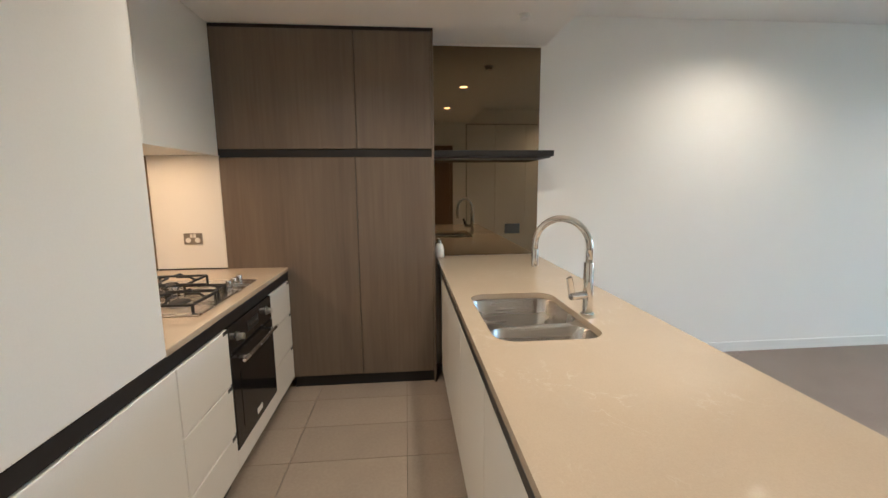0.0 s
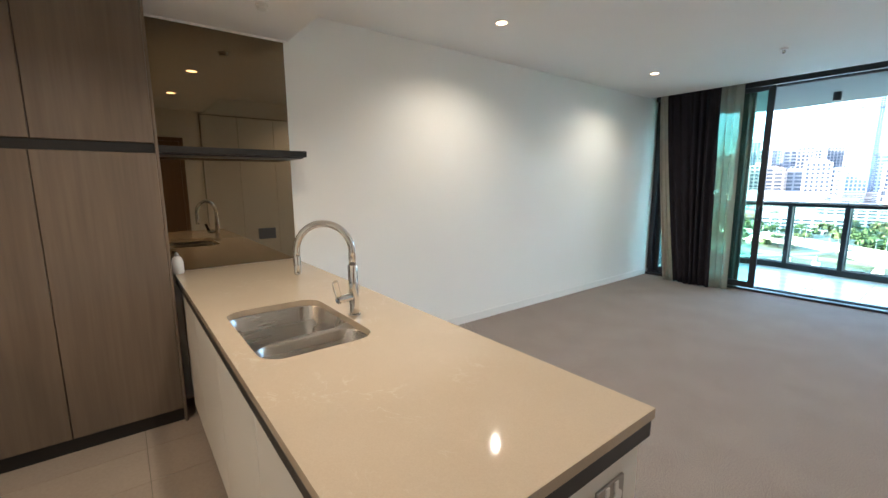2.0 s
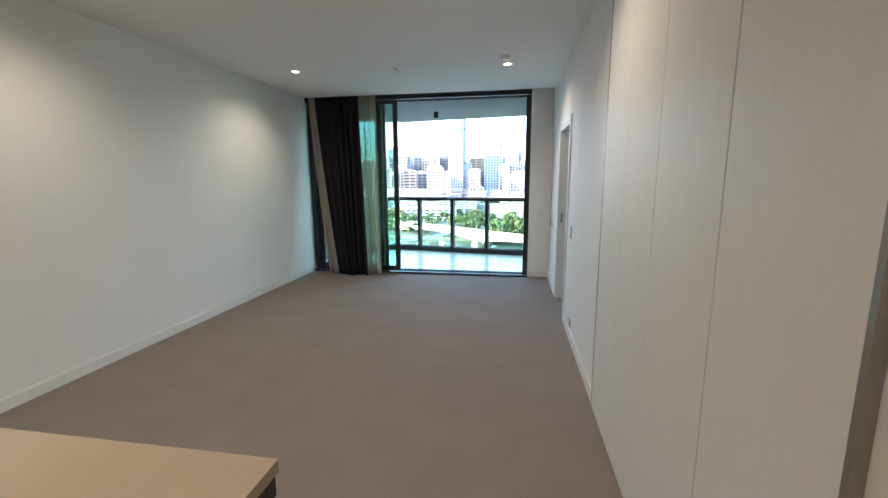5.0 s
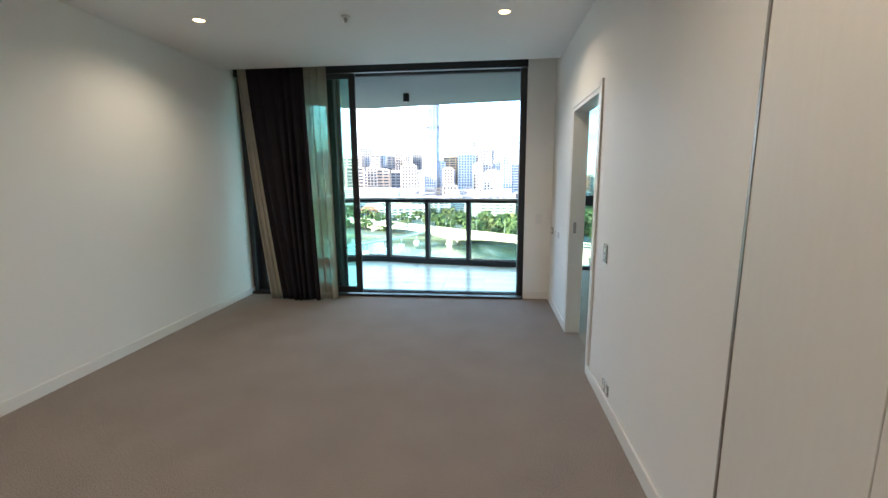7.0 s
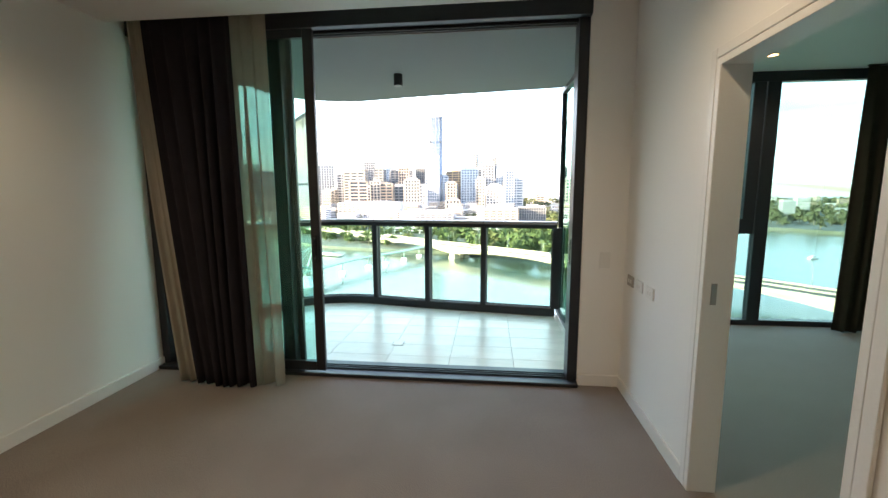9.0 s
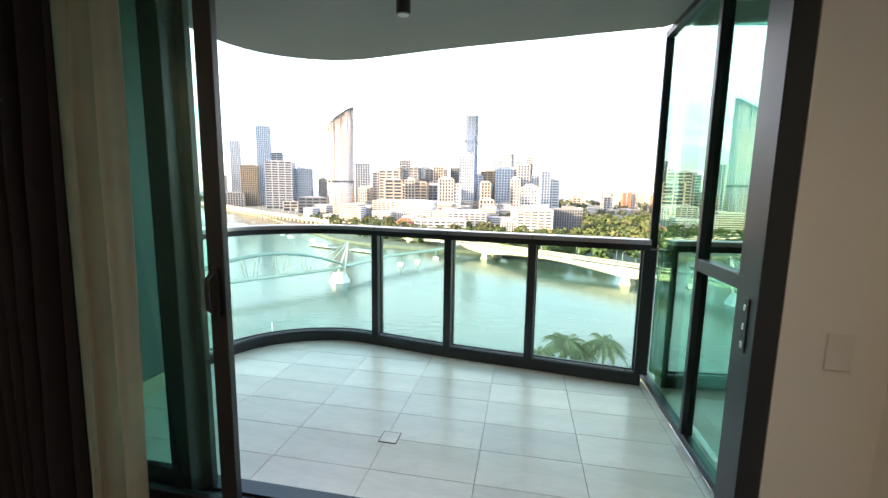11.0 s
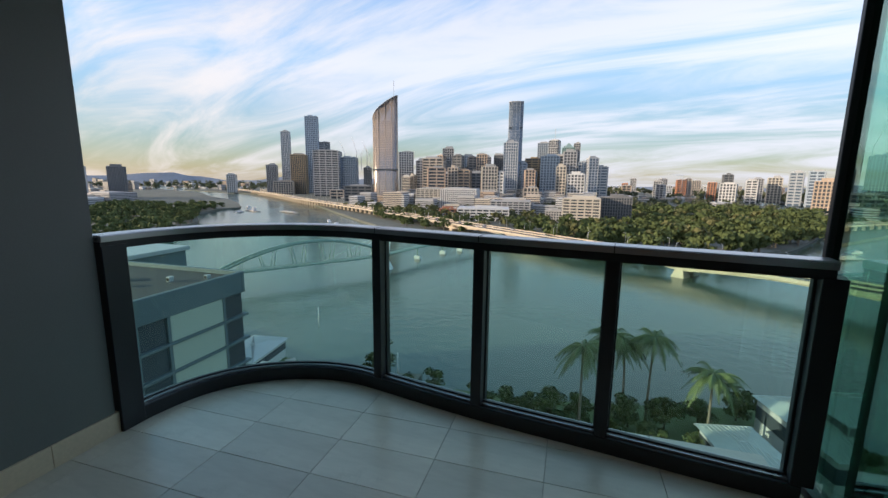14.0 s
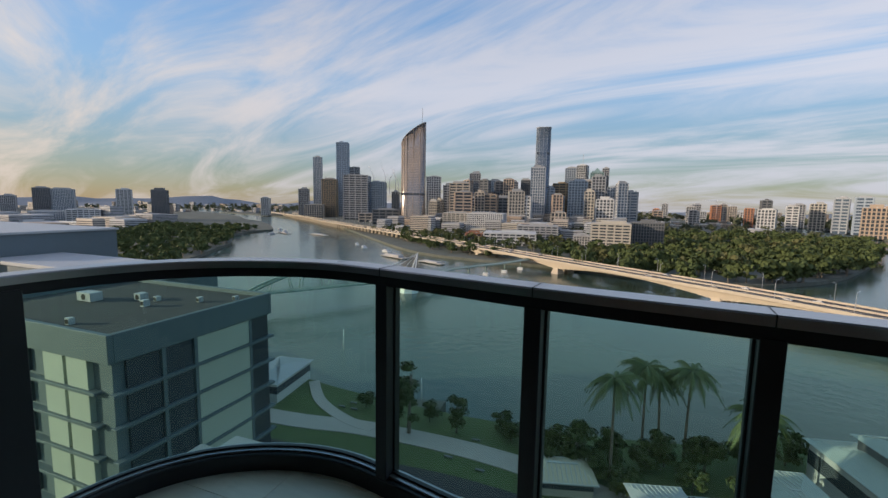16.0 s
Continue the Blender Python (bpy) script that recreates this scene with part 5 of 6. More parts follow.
def round_tower(name, x, y, rx, ry, base, cut, yaw, wall, glassm, label, gap_at):
    """A tower of curved plan whose crown is cut to a slope: cut gives the top at each way round."""
    t = thing(name, (x, y, base), label, "building", "city skyline")
    t.rotation_euler = (0, 0, radians(yaw))
    n = 40
    pl = []
    for i in range(n):
        q = 2 * math.pi * i / n
        c, s = math.cos(q), math.sin(q)
        e = 0.55
        pl.append((rx * math.copysign(abs(c) ** e, c), ry * math.copysign(abs(s) ** e, s)))

    def top(px):
        return cut[0] + (cut[1] - cut[0]) * max(0.0, (px / rx + 1) / 2) ** 0.55

    bm = bmesh.new()
    lo, hi = [bm.verts.new((px, py, 0)) for px, py in pl], [bm.verts.new((px, py, top(px))) for px, py in pl]
    for i in range(n):
        bm.faces.new((lo[i], lo[(i + 1) % n], hi[(i + 1) % n], hi[i])).smooth = True
    bm.faces.new(hi)
    core = new("window_glass", mesh_of("window_glass", bm, glassm))
    core.parent = t
    lowest = min(cut)
    bm = bmesh.new()
    z = 4.2
    while z < lowest - 3:
        th = 2.2 if abs(z - gap_at) < 2.2 else 0.28
        g = 0.25 if th < 1 else -0.8
        ra = [[bm.verts.new((px * (1 + g / rx), py * (1 + g / ry), zz)) for px, py in pl] for zz in (z - th, z + th)]
        for i in range(n):
            bm.faces.new((ra[0][i], ra[0][(i + 1) % n], ra[1][(i + 1) % n], ra[1][i]))
        z += 4.2
    fb = new("spandrel", mesh_of("spandrel", bm, wall))
    fb.parent = t
    fb["kind"] = "stuff"
    bm = bmesh.new()
    for i in range(0, n, 2):
        px, py = pl[i]
        tube([(px * 1.012, py * 1.012, 0), (px * 1.012, py * 1.012, top(px) + 0.4)], 0.45, 4, into=bm)
    fi = new("fins", mesh_of("fins", bm, wall))
    fi.parent = t
    fi["kind"] = "stuff"
    bm = bmesh.new()
    ring = [(px * 1.02, py * 1.02, top(px)) for px, py in pl]
    tube([*ring, ring[0]], 0.9, 6, into=bm)
    if cut[0] != cut[1]:
        for k in range(1, 6):
            u = -rx + 2 * rx * k / 6
            tube([(u, -ry * 0.9, top(u) + 0.5), (u, ry * 0.9, top(u) + 0.5)], 0.5, 5, into=bm)
    cr = new("crown_rim", mesh_of("crown_rim", bm, CITY["pale"]))
    cr.parent = t
    return t


wm = round_tower("tower_building", -462, 1015, 31, 24, ZG, (206, 266), 22, CITY["peach"], mat("silver_curtain_wall", (0.36, 0.32, 0.30), rough=0.16, vary=0.12, scale=0.05, fine=0.4, metal=0.55), "tall silver tower with a sloping cut crown and mast", 80)
raw("mast", [(21.6, 22.4, -0.4, 0.4, 255, 304)], CITY["pale"], wm)
raw("dark_gap", [(-31.6, 31.6, -24.6, 24.6, 80, 84)], M_GLASSDARK, wm)
sk2 = round_tower("tower_building", -168, 1310, 21, 20, ZG, (289, 289), 8, CITY["steel"], M_GLASSBLUE, "tallest blue glass tower with rounded corners", 212)
for z in (110, 212):
    raw("dark_gap", [(-19, 19, -19.6, 19.6, z, z + 4)], M_GLASSDARK, sk2)
raw("spire", [(-0.5, 0.5, -0.5, 0.5, 0, 36)], CITY["pale"], thing("spire", (-55, 1418, 129), "thin white spire on a tower roof", "spire"))
# peaked teal roof
pk = thing("roof_peak", (-11, 1368, 103), "pointed teal metal roof on a glass tower", "roof")
bm = bmesh.new()
bmesh.ops.create_cone(bm, cap_ends=True, segments=4, radius1=20, radius2=1, depth=14)
bm.transform(Matrix.Translation((-11, 1368, 110)) @ Matrix.Rotation(radians(45), 4, "Z"))
part("peak", bm, CITY["teal"], pk)


def crane(x, y, z, h, jib, yaw, tilt):
    """A lattice tower crane with a raised jib."""
    c = thing("tower_crane", (x, y, z), "thin white tower crane with raised jib", "crane", "cranes over the city")
    c.rotation_euler = (0, 0, radians(yaw))
    bm = bmesh.new()
    for sx in (-0.9, 0.9):
        for sy in (-0.9, 0.9):
            tube([(sx, sy, 0), (sx, sy, h)], 0.22, 4, into=bm)
    for k in range(int(h / 4)):
        s = 1 if k % 2 else -1
        tube([(-0.9 * s, -0.9, k * 4), (0.9 * s, -0.9, k * 4 + 4)], 0.14, 4, into=bm)
    m = new("mast", mesh_of("mast", bm, CITY["pale"]))
    m.parent = c
    bm = bmesh.new()
    a = radians(tilt)
    for o in (0, 1.6):
        tube([(0, 0, h + o), (jib * math.cos(a), 0, h + o * 0.3 + jib * math.sin(a))], 0.25, 4, into=bm)
    tube([(0, 0, h), (-jib * 0.25, 0, h + 2)], 0.5, 4, into=bm)
    j = new("jib", mesh_of("jib", bm, CITY["pale"]))
    j.parent = c


for x, y, z, h, jib, yaw, tilt in ((-745, 1300, 60, 30, 45, 170, 60), (-700, 1300, 60, 34, 50, 165, 65), (-672, 1280, 30, 50, 40, 10, 62), (-655, 1290, 30, 56, 42, 175, 66), (-640, 1280, 30, 44, 36, 170, 58), (430, 1900, -40, 70, 60, 200, 4)):
    crane(x, y, z, h, jib, yaw, tilt)

# ---------------------------------------------------------------- suburbs: low roofs without number
srng = random.Random(5)
suburb = {k: [] for k in ("white", "beige", "grey", "tan", "pale", "cream")}
glz = []


def house_block(x, y, w, d, h, zb):
    k = srng.choice(list(suburb))
    suburb[k].append((x - w / 2, x + w / 2, y - d / 2, y + d / 2, zb, zb + h))
    fl = max(1, int(h / 3.4))
    for q in range(fl):
        glz.append((x - w / 2 - 0.15, x + w / 2 + 0.15, y - d / 2 - 0.15, y + d / 2 + 0.15, zb + q * 3.4 + 1.0, zb + q * 3.4 + 2.3))


for _ in range(900):
    a = radians(srng.uniform(-70, 62))
    r = srng.uniform(1150, 3600)
    x, y = r * math.sin(a), r * math.cos(a)
    if -1750 < x < -300 and y < 1500 - 0.0 * x and x > -y * 1.35 and y < 0.9 * -x + 520:
        continue
    if 380 < x < 640 and y < 1500:
        continue
    big = srng.random() < 0.18
    house_block(x, y, srng.uniform(14, 42), srng.uniform(12, 34), srng.uniform(14, 46) if big else srng.uniform(5, 13), ZG)
for _ in range(170):
    x, y = srng.uniform(-420, 60), srng.uniform(720, 1250)
    house_block(x, y, srng.uniform(18, 40), srng.uniform(16, 34), srng.uniform(8, 36), ZG)
for _ in range(90):
    a = srng.uniform(0, 1)
    x, y = srng.uniform(-1350, -650), srng.uniform(330, 760)
    if y > 0.9 * -x - 150:
        continue
    house_block(x, y, srng.uniform(25, 70), srng.uniform(18, 50), srng.uniform(8, 26), ZG)
for k, bx in suburb.items():
    ob = raw("suburb_houses", bx, CITY[k], None)
    tagged(ob, "far low houses and flats of the suburbs", "houses", kind="stuff")
ob = raw("suburb_windows", glz, M_GLASSDARK, None)
tagged(ob, "dark window rows of the far suburbs", "windows", kind="stuff")


# ---------------------------------------------------------------- trees
def crown_cloud(places, leaves, seed, size):
    """Leaf clumps set about uneven lobes over each tree's limbs: one flat-shaded cloud of small bent leaves."""
    rg = np.random.RandomState(seed)
    V, F = [], []
    for x, y, z, r, h in places:
        lobes = [(rg.uniform(-0.55, 0.55) * r, rg.uniform(-0.55, 0.55) * r, h * rg.uniform(0.26, 0.86), r * rg.uniform(0.22, 0.58)) for _ in range(11)]
        for _ in range(leaves):
            lx, ly, lz, lr = lobes[rg.randint(11)]
            n = rg.normal(size=3)
            n /= np.linalg.norm(n) + 1e-6
            n[2] = abs(n[2]) * 0.7 + n[2] * 0.3
            p = np.array((x + lx, y + ly, z + lz)) + n * lr * rg.uniform(0.45, 1.3) * np.array((1, 1, 0.75))
            u = np.cross(n, rg.normal(size=3))
            u /= np.linalg.norm(u) + 1e-6
            w = np.cross(n, u) + n * rg.uniform(-0.5, 0.5)
            s = size * r * rg.uniform(0.6, 1.3)
            o = len(V)
            V += [p - u * s, p - w * s * 0.7, p + u * s, p + w * s * 0.8 + n * s * 0.3]
            F += [(o, o + 1, o + 2), (o, o + 2, o + 3)]
    return V, F


def woods(name, places, leaves, seed, material, label, size=0.2):
    V, F = crown_cloud(places, leaves, seed, size)
    me = bpy.data.meshes.new(name)
    me.from_pydata([tuple(v) for v in V], [], F)
    me.materials.append(material)
    ob = tagged(new(name, me), label, "trees", kind="stuff")
    v, f = [], []
    for x, y, z, r, h in places:
        o = len(v)
        q = 0.06 * r
        v += [(x - q, y - q, z - 0.5), (x + q, y - q, z - 0.5), (x + q, y + q, z - 0.5), (x - q, y + q, z - 0.5), (x, y, z + h * 0.75)]
        f += [(o, o + 1, o + 4), (o + 1, o + 2, o + 4), (o + 2, o + 3, o + 4), (o + 3, o, o + 4)]
    m2 = bpy.data.meshes.new(name + "_trunks")
    m2.from_pydata(v, [], f)
    m2.materials.append(M_BARK)
    tagged(new(name + "_trunks", m2), "tree trunks under the canopy", "tree trunks", kind="stuff")
    return ob


def in_poly(x, y, poly):
    c = False
    for (x0, y0), (x1, y1) in zip(poly, poly[1:] + poly[:1]):
        if (y0 > y) != (y1 > y) and x < (x1 - x0) * (y - y0) / (y1 - y0) + x0:
            c = not c
    return c


def scatter(poly, n, rg, r0, r1, zb, keep=None):
    xs, ys = [p[0] for p in poly], [p[1] for p in poly]
    out = []
    while len(out) < n:
        x, y = rg.uniform(min(xs), max(xs)), rg.uniform(min(ys), max(ys))
        if in_poly(x, y, poly) and (keep is None or keep(x, y)):
            r = rg.uniform(r0, r1)
            out.append((x, y, zb, r, r * rg.uniform(1.5, 2.1)))
    return out


frng = random.Random(9)
GARDENS = [(-34, 416), (21, 390), (101, 379), (148, 404), (216, 476), (330, 672), (408, 880), (300, 960), (150, 900), (60, 760), (80, 640), (90, 560), (-10, 520), (-60, 470)]
open_lawn = lambda x, y: not (165 < x < 260 and 690 < y < 830)
woods("gardens_woods", scatter(GARDENS, 520, frng, 6, 11, ZG, open_lawn), 230, 1, M_LEAF, "dense dark green trees of the riverside gardens")
EXP = [(-60, 480), (-10, 525), (-30, 600), (-110, 570), (-160, 600), (-330, 760), (-420, 780), (-300, 610), (-215, 505), (-180, 478), (-110, 450)]
woods("riverside_woods", scatter(EXP, 150, frng, 4, 8, ZG), 140, 2, M_LEAF, "green trees between the expressway and the buildings")
CITYT = [(-380, 700), (60, 640), (160, 900), (420, 1000), (400, 1400), (60, 1250), (-100, 900), (-330, 820)]
woods("city_woods", scatter(CITYT, 200, frng, 6, 10, ZG), 45, 3, M_LEAF2, "trees among the city buildings", 0.30)
PARK = [(-262, 198), (-330, 252), (-362, 282), (-396, 333), (-444, 399), (-478, 447), (-582, 542), (-625, 650), (-860, 600), (-700, 420), (-520, 300), (-400, 180)]
woods("park_woods", scatter(PARK, 330, frng, 5, 9, ZG + 0.4), 150, 4, M_LEAF, "green parkland trees along the river bank")
FARW = [(-2600, 1400), (-900, 1500), (-500, 1500), (500, 1500), (700, 1150), (3000, 900), (3200, 3000), (-3200, 3000)]
woods("far_woods", scatter(FARW, 1500, frng, 9, 17, ZG), 26, 5, M_LEAF2, "far suburban trees toward the horizon", 0.42)
EASTW = [(462, 745), (505, 668), (570, 610), (690, 490), (900, 400), (1500, 420), (1400, 1000), (640, 1350), (575, 1120)]
woods("bank_woods", scatter(EASTW, 300, frng, 7, 13, ZG + 2), 60, 6, M_LEAF2, "olive trees on the far river bank", 0.34)

M_LEAF3 = mat("yellow_green_leaves", (0.17, 0.165, 0.07), rough=0.85, second=(0.085, 0.095, 0.045), scale=0.05, fine=0.5, fine_mix=0.4, spec=0.1)
CITYTREES = [(-430, 740), (-250, 560), (-120, 500), (60, 470), (130, 620), (60, 1000), (-420, 1000)]
woods("street_trees", scatter(CITYTREES, 200, frng, 5, 9, ZG), 50, 31, M_LEAF3, "yellow green street trees between the city blocks", 0.3)
GARDEN = [(-30, 440), (90, 405), (140, 430), (200, 500), (290, 680), (330, 860), (120, 760), (20, 560)]
woods("garden_trees", scatter(GARDEN, 120, frng, 6, 10, ZG + 1), 60, 33, M_LEAF3, "paler olive trees among the riverside gardens", 0.28)

# ---------------------------------------------------------------- bridges
DECK = smooth_line([(-1500, 1560), (-1149, 1311), (-860, 1090), (-637, 893), (-444, 740), (-317, 639), (-192, 536), (-115, 470), (-26, 396), (52, 333), (103, 290), (150, 243), (205, 170), (270, 80), (340, -20)], 5)
ZD = -48.5


def along(line, s):
    """Point and heading at the distance s along a plan line."""
    for (x0, y0), (x1, y1) in zip(line, line[1:]):
        L = math.hypot(x1 - x0, y1 - y0)
        if s <= L:
            return x0 + (x1 - x0) * s / L, y0 + (y1 - y0) * s / L, math.atan2(y1 - y0, x1 - x0)
        s -= L
    return x1, y1, math.atan2(y1 - y0, x1 - x0)


DLEN = sum(math.hypot(b[0] - a[0], b[1] - a[1]) for a, b in zip(DECK, DECK[1:]))
rb = thing("road_bridge", (-26, 396, ZW), "long low concrete road bridge with haunched girders over the river", "bridge")
W2 = 13.0
part("deck", sweep(DECK, [(-W2, ZD - 1.0), (-W2, ZD), (W2, ZD), (W2, ZD - 1.0)]), M_CONC, rb)
part("roadway", sweep(DECK, [(-W2 + 1.2, ZD + 0.004), (-W2 + 1.2, ZD + 0.05), (W2 - 1.2, ZD + 0.05), (W2 - 1.2, ZD + 0.004)]), M_ASPHALT, rb, "grey asphalt roadway")
for o in (-W2, -0.3, W2 - 0.5):
    part("parapet", sweep(DECK, [(o, ZD + 0.004), (o, ZD + 1.05), (o + 0.5, ZD + 1.05), (o + 0.5, ZD + 0.004)]), M_CONC, rb, "pale concrete parapet")
for o in (-8.6, -4.8, 4.5, 8.3):
    part("lane_line", sweep(DECK, [(o, ZD + 0.052), (o, ZD + 0.07), (o + 0.22, ZD + 0.07), (o + 0.22, ZD + 0.052)]), M_WHITEPAINT, rb, "white painted lane line")
# where along the deck the point with this x lies
stations = {}
s, acc = 0.0, []
for a, b in zip(DECK, DECK[1:]):
    acc.append((s, a))
    s += math.hypot(b[0] - a[0], b[1] - a[1])


def s_of(x):
    return min(acc, key=lambda q: abs(q[1][0] - x))[0]


PIER_S = [s_of(-26) - 4, s_of(-26) + 132, s_of(-26) - 130, s_of(-26) + 270]
for o in (-8.5, 4.5):
    bm = bmesh.new()
    s0, s1 = s_of(-220), DLEN - 5
    rings = []
    k = 0
    while True:
        q = s0 + k * 6
        if q > s1:
            break
        x, y, a = along(DECK, q)
        near = min(abs(q - p) for p in PIER_S)
        dep = 1.6 + 4.6 * max(0, 1 - near / 62) ** 1.7
        nx, ny = -math.sin(a), math.cos(a)
        rings.append([bm.verts.new((x + nx * u, y + ny * u, z)) for u, z in ((o, ZD - 1), (o + 5.5, ZD - 1), (o + 5.0, ZD - 1 - dep), (o + 0.5, ZD - 1 - dep))])
        k += 1
    for a, b in zip(rings, rings[1:]):
        for j in range(4):
            bm.faces.new((a[j], a[(j + 1) % 4], b[(j + 1) % 4], b[j]))
    bmesh.ops.recalc_face_normals(bm, faces=bm.faces)
    part("girder", bm, M_CONC, rb, "haunched concrete girder")
for q in PIER_S:
    x, y, a = along(DECK, q)
    for o in (-6, 7):
        px, py = x - math.sin(a) * o, y + math.cos(a) * o
        bm = bmesh.new()
        bmesh.ops.create_cone(bm, cap_ends=True, segments=4, radius1=6.2, radius2=3.4, depth=6)
        bm.transform(Matrix.Translation((px, py, ZW + 2.6)) @ Matrix.Rotation(a + radians(45), 4, "Z"))
        part("pier", bm, M_CONC, rb, "tapered concrete pier")
for k in range(60):
    q = s_of(-1149) + k * 19
    if q > s_of(-230):
        break
    x, y, a = along(DECK, q)
    part("column", cube(x - 2, x + 2, y - 2, y + 2, ZW - 1, ZD - 1), M_CONC, rb)

# lamp posts along both parapets
lp = thing("street_lamp", (0, 0, 0), "tall thin grey bridge street lamp with one arm", "street lamp", "bridge lamps")
part("pole", tube([(0, 0, 0), (0, 0, 9.4), (0.3, 0, 10.0), (2.6, 0, 10.4)], [0.16, 0.11, 0.10, 0.08], 6), CITY["pale"], lp)
part("lamp_head", cube(2.2, 3.3, -0.18, 0.18, 10.32, 10.5, 0.03), CITY["white"], lp)
first = True
for k in range(34):
    q = s_of(-640) + k * 34
    if q > DLEN - 30:
        break
    for side, o in ((1, -12.2), (-1, 12.2)):
        x, y, a = along(DECK, q + (17 if side < 0 else 0))
        m = Matrix.Translation((x - math.sin(a) * o, y + math.cos(a) * o, ZD + 1.0)) @ Matrix.Rotation(a + (math.pi / 2 if o < 0 else -math.pi / 2), 4, "Z")
        if first:
            lp.matrix_basis = m
            first = False
        else:
            copy_thing(lp, m)


# cars on the bridge
def make_car(colour, label, van=False):
    c = thing("car", (0, 0, 0), label, "car", "traffic on the bridge")
    L, Wd = (2.15, 0.9) if not van else (5.6, 1.25)
    body = cube(-L, L, -Wd, Wd, 0.28, 0.92 if not van else 3.1, 0.18 if not van else 0.2, 2)
    part("body", body, colour, c)
    if not van:
        cab = bmesh.new()
        lo = [cab.verts.new(p) for p in ((-1.75, -0.82, 0.9), (1.05, -0.82, 0.9), (1.05, 0.82, 0.9), (-1.75, 0.82, 0.9))]
        hi = [cab.verts.new(p) for p in ((-1.35, -0.68, 1.45), (0.35, -0.68, 1.45), (0.35, 0.68, 1.45), (-1.35, 0.68, 1.45))]
        for i in range(4):
            cab.faces.new((lo[i], lo[(i + 1) % 4], hi[(i + 1) % 4], hi[i]))
        part("windows", cab, M_GLASSDARK, c)
        part("roof", cube(-1.36, 0.36, -0.69, 0.69, 1.44, 1.49, 0.02), colour, c)
    else:
        part("windows", cube(-L + 0.4, L - 0.1, -Wd - 0.01, Wd + 0.01, 1.6, 2.4), M_GLASSDARK, c)
    for wx in (-L * 0.62, L * 0.62):
        for wy in (-Wd, Wd):
            part("wheel", rod((wx, wy - 0.1, 0.33), (wx, wy + 0.1, 0.33), 0.33, n=12), M_BLACK, c)
    return c


crng = random.Random(12)
kinds = [make_car(CITY["white"], "small white car on the bridge road"), make_car(CITY["pale"], "silver car on the bridge road"), make_car(CITY["dark"], "dark grey car on the bridge road"), make_car(CITY["white"], "long white bus on the bridge road", True)]
used = set()
for k in range(64):
    q = s_of(-700) + crng.uniform(0, DLEN - 40 - s_of(-700))
    lane = crng.choice((-10.3, -6.6, -2.8, 2.6, 6.4, 10.1))
    if any(abs(q - u) < 8 and lane == v for u, v in used):
        continue
    used.add((q, lane))
    x, y, a = along(DECK, q)
    m = Matrix.Translation((x - math.sin(a) * lane, y + math.cos(a) * lane, ZD + 0.075)) @ Matrix.Rotation(a + (math.pi if lane > 0 else 0), 4, "Z")
    kk = 3 if k == 5 else crng.choice((0, 0, 0, 1, 1, 2))
    if kinds[kk].location.length < 0.1:
        kinds[kk].matrix_basis = m
    else:
        copy_thing(kinds[kk], m)
for c in kinds:
    if c.location.length < 0.1:
        x, y, a = along(DECK, s_of(60))
        c.matrix_basis = Matrix.Translation((x, y + 5, ZD + 0.075)) @ Matrix.Rotation(a, 4, "Z")

# footbridge with a steel arch and a white mast
fb = thing("footbridge", (-126, 262, ZW), "green steel arch footbridge with a white mast over the river", "bridge")
FOOT = smooth_line([(-252, 105), (-215, 145), (-176, 190), (-151, 225), (-126, 262), (-107, 325), (-80, 372), (-60, 420)], 6)
ZF = -50.5
M_GREENSTEEL = mat("grey_green_steel", (0.25, 0.33, 0.29), rough=0.5, vary=0.08, scale=0.4, fine=4)
part("deck", sweep(FOOT, [(-3, ZF - 0.8), (-3, ZF), (3, ZF), (3, ZF - 0.8)]), M_GREENSTEEL, fb)
for o in (-3, 3):
    for zz in (0.6, 1.2):
        part("railing", sweep(FOOT, [(o - 0.06, ZF + zz - 0.06), (o - 0.06, ZF + zz + 0.06), (o + 0.06, ZF + zz + 0.06), (o + 0.06, ZF + zz - 0.06)]), M_GREENSTEEL, fb)
A0, A1 = Vector((-182, 182, ZF)), Vector((-120, 272, ZF))
across = Vector((-(A1 - A0).y, (A1 - A0).x, 0)).normalized()
for sd in (-1, 1):
    pts = []
    for i in range(25):
        u = i / 24
        p = A0.lerp(A1, u) + across * sd * (3.2 - 1.2 * math.sin(math.pi * u))
        pts.append((p.x, p.y, ZF + 13.5 * math.sin(math.pi * u) ** 0.85))
    part("arch", tube(pts, 0.75, 8), M_GREENSTEEL, fb, "curved steel arch rib")
    for i in range(3, 22, 2):
        u = i / 24
        d = A0.lerp(A1, u + (0.02 if i % 4 == 1 else -0.02)) + across * sd * 3.1
        part("hanger", tube([pts[i], (d.x, d.y, ZF)], 0.22, 5), M_GREENSTEEL, fb)
for i in range(4, 21, 4):
    u = i / 24
    p = A0.lerp(A1, u)
    zz = ZF + 13.5 * math.sin(math.pi * u) ** 0.85
    e = across * (3.2 - 1.2 * math.sin(math.pi * u))
    part("cross_brace", tube([p - e + Vector((0, 0, zz - ZF)), p + e + Vector((0, 0, zz - ZF))], 0.3, 5), M_GREENSTEEL, fb)
mb = Vector((-122, 266, ZW))
for q in (-5, 5):
    part("mast", tube([mb + across * q + Vector((0, 0, 1)), mb + Vector((4, 6, 27))], [0.7, 0.35], 8), M_WHITEPAINT, fb, "white raking mast")
for u in (0.55, 0.7, 0.85):
    d = A0.lerp(A1, u)
    part("stay", tube([mb + Vector((4, 6, 26.5)), (d.x, d.y, ZF)], 0.12, 4), M_WHITEPAINT, fb)
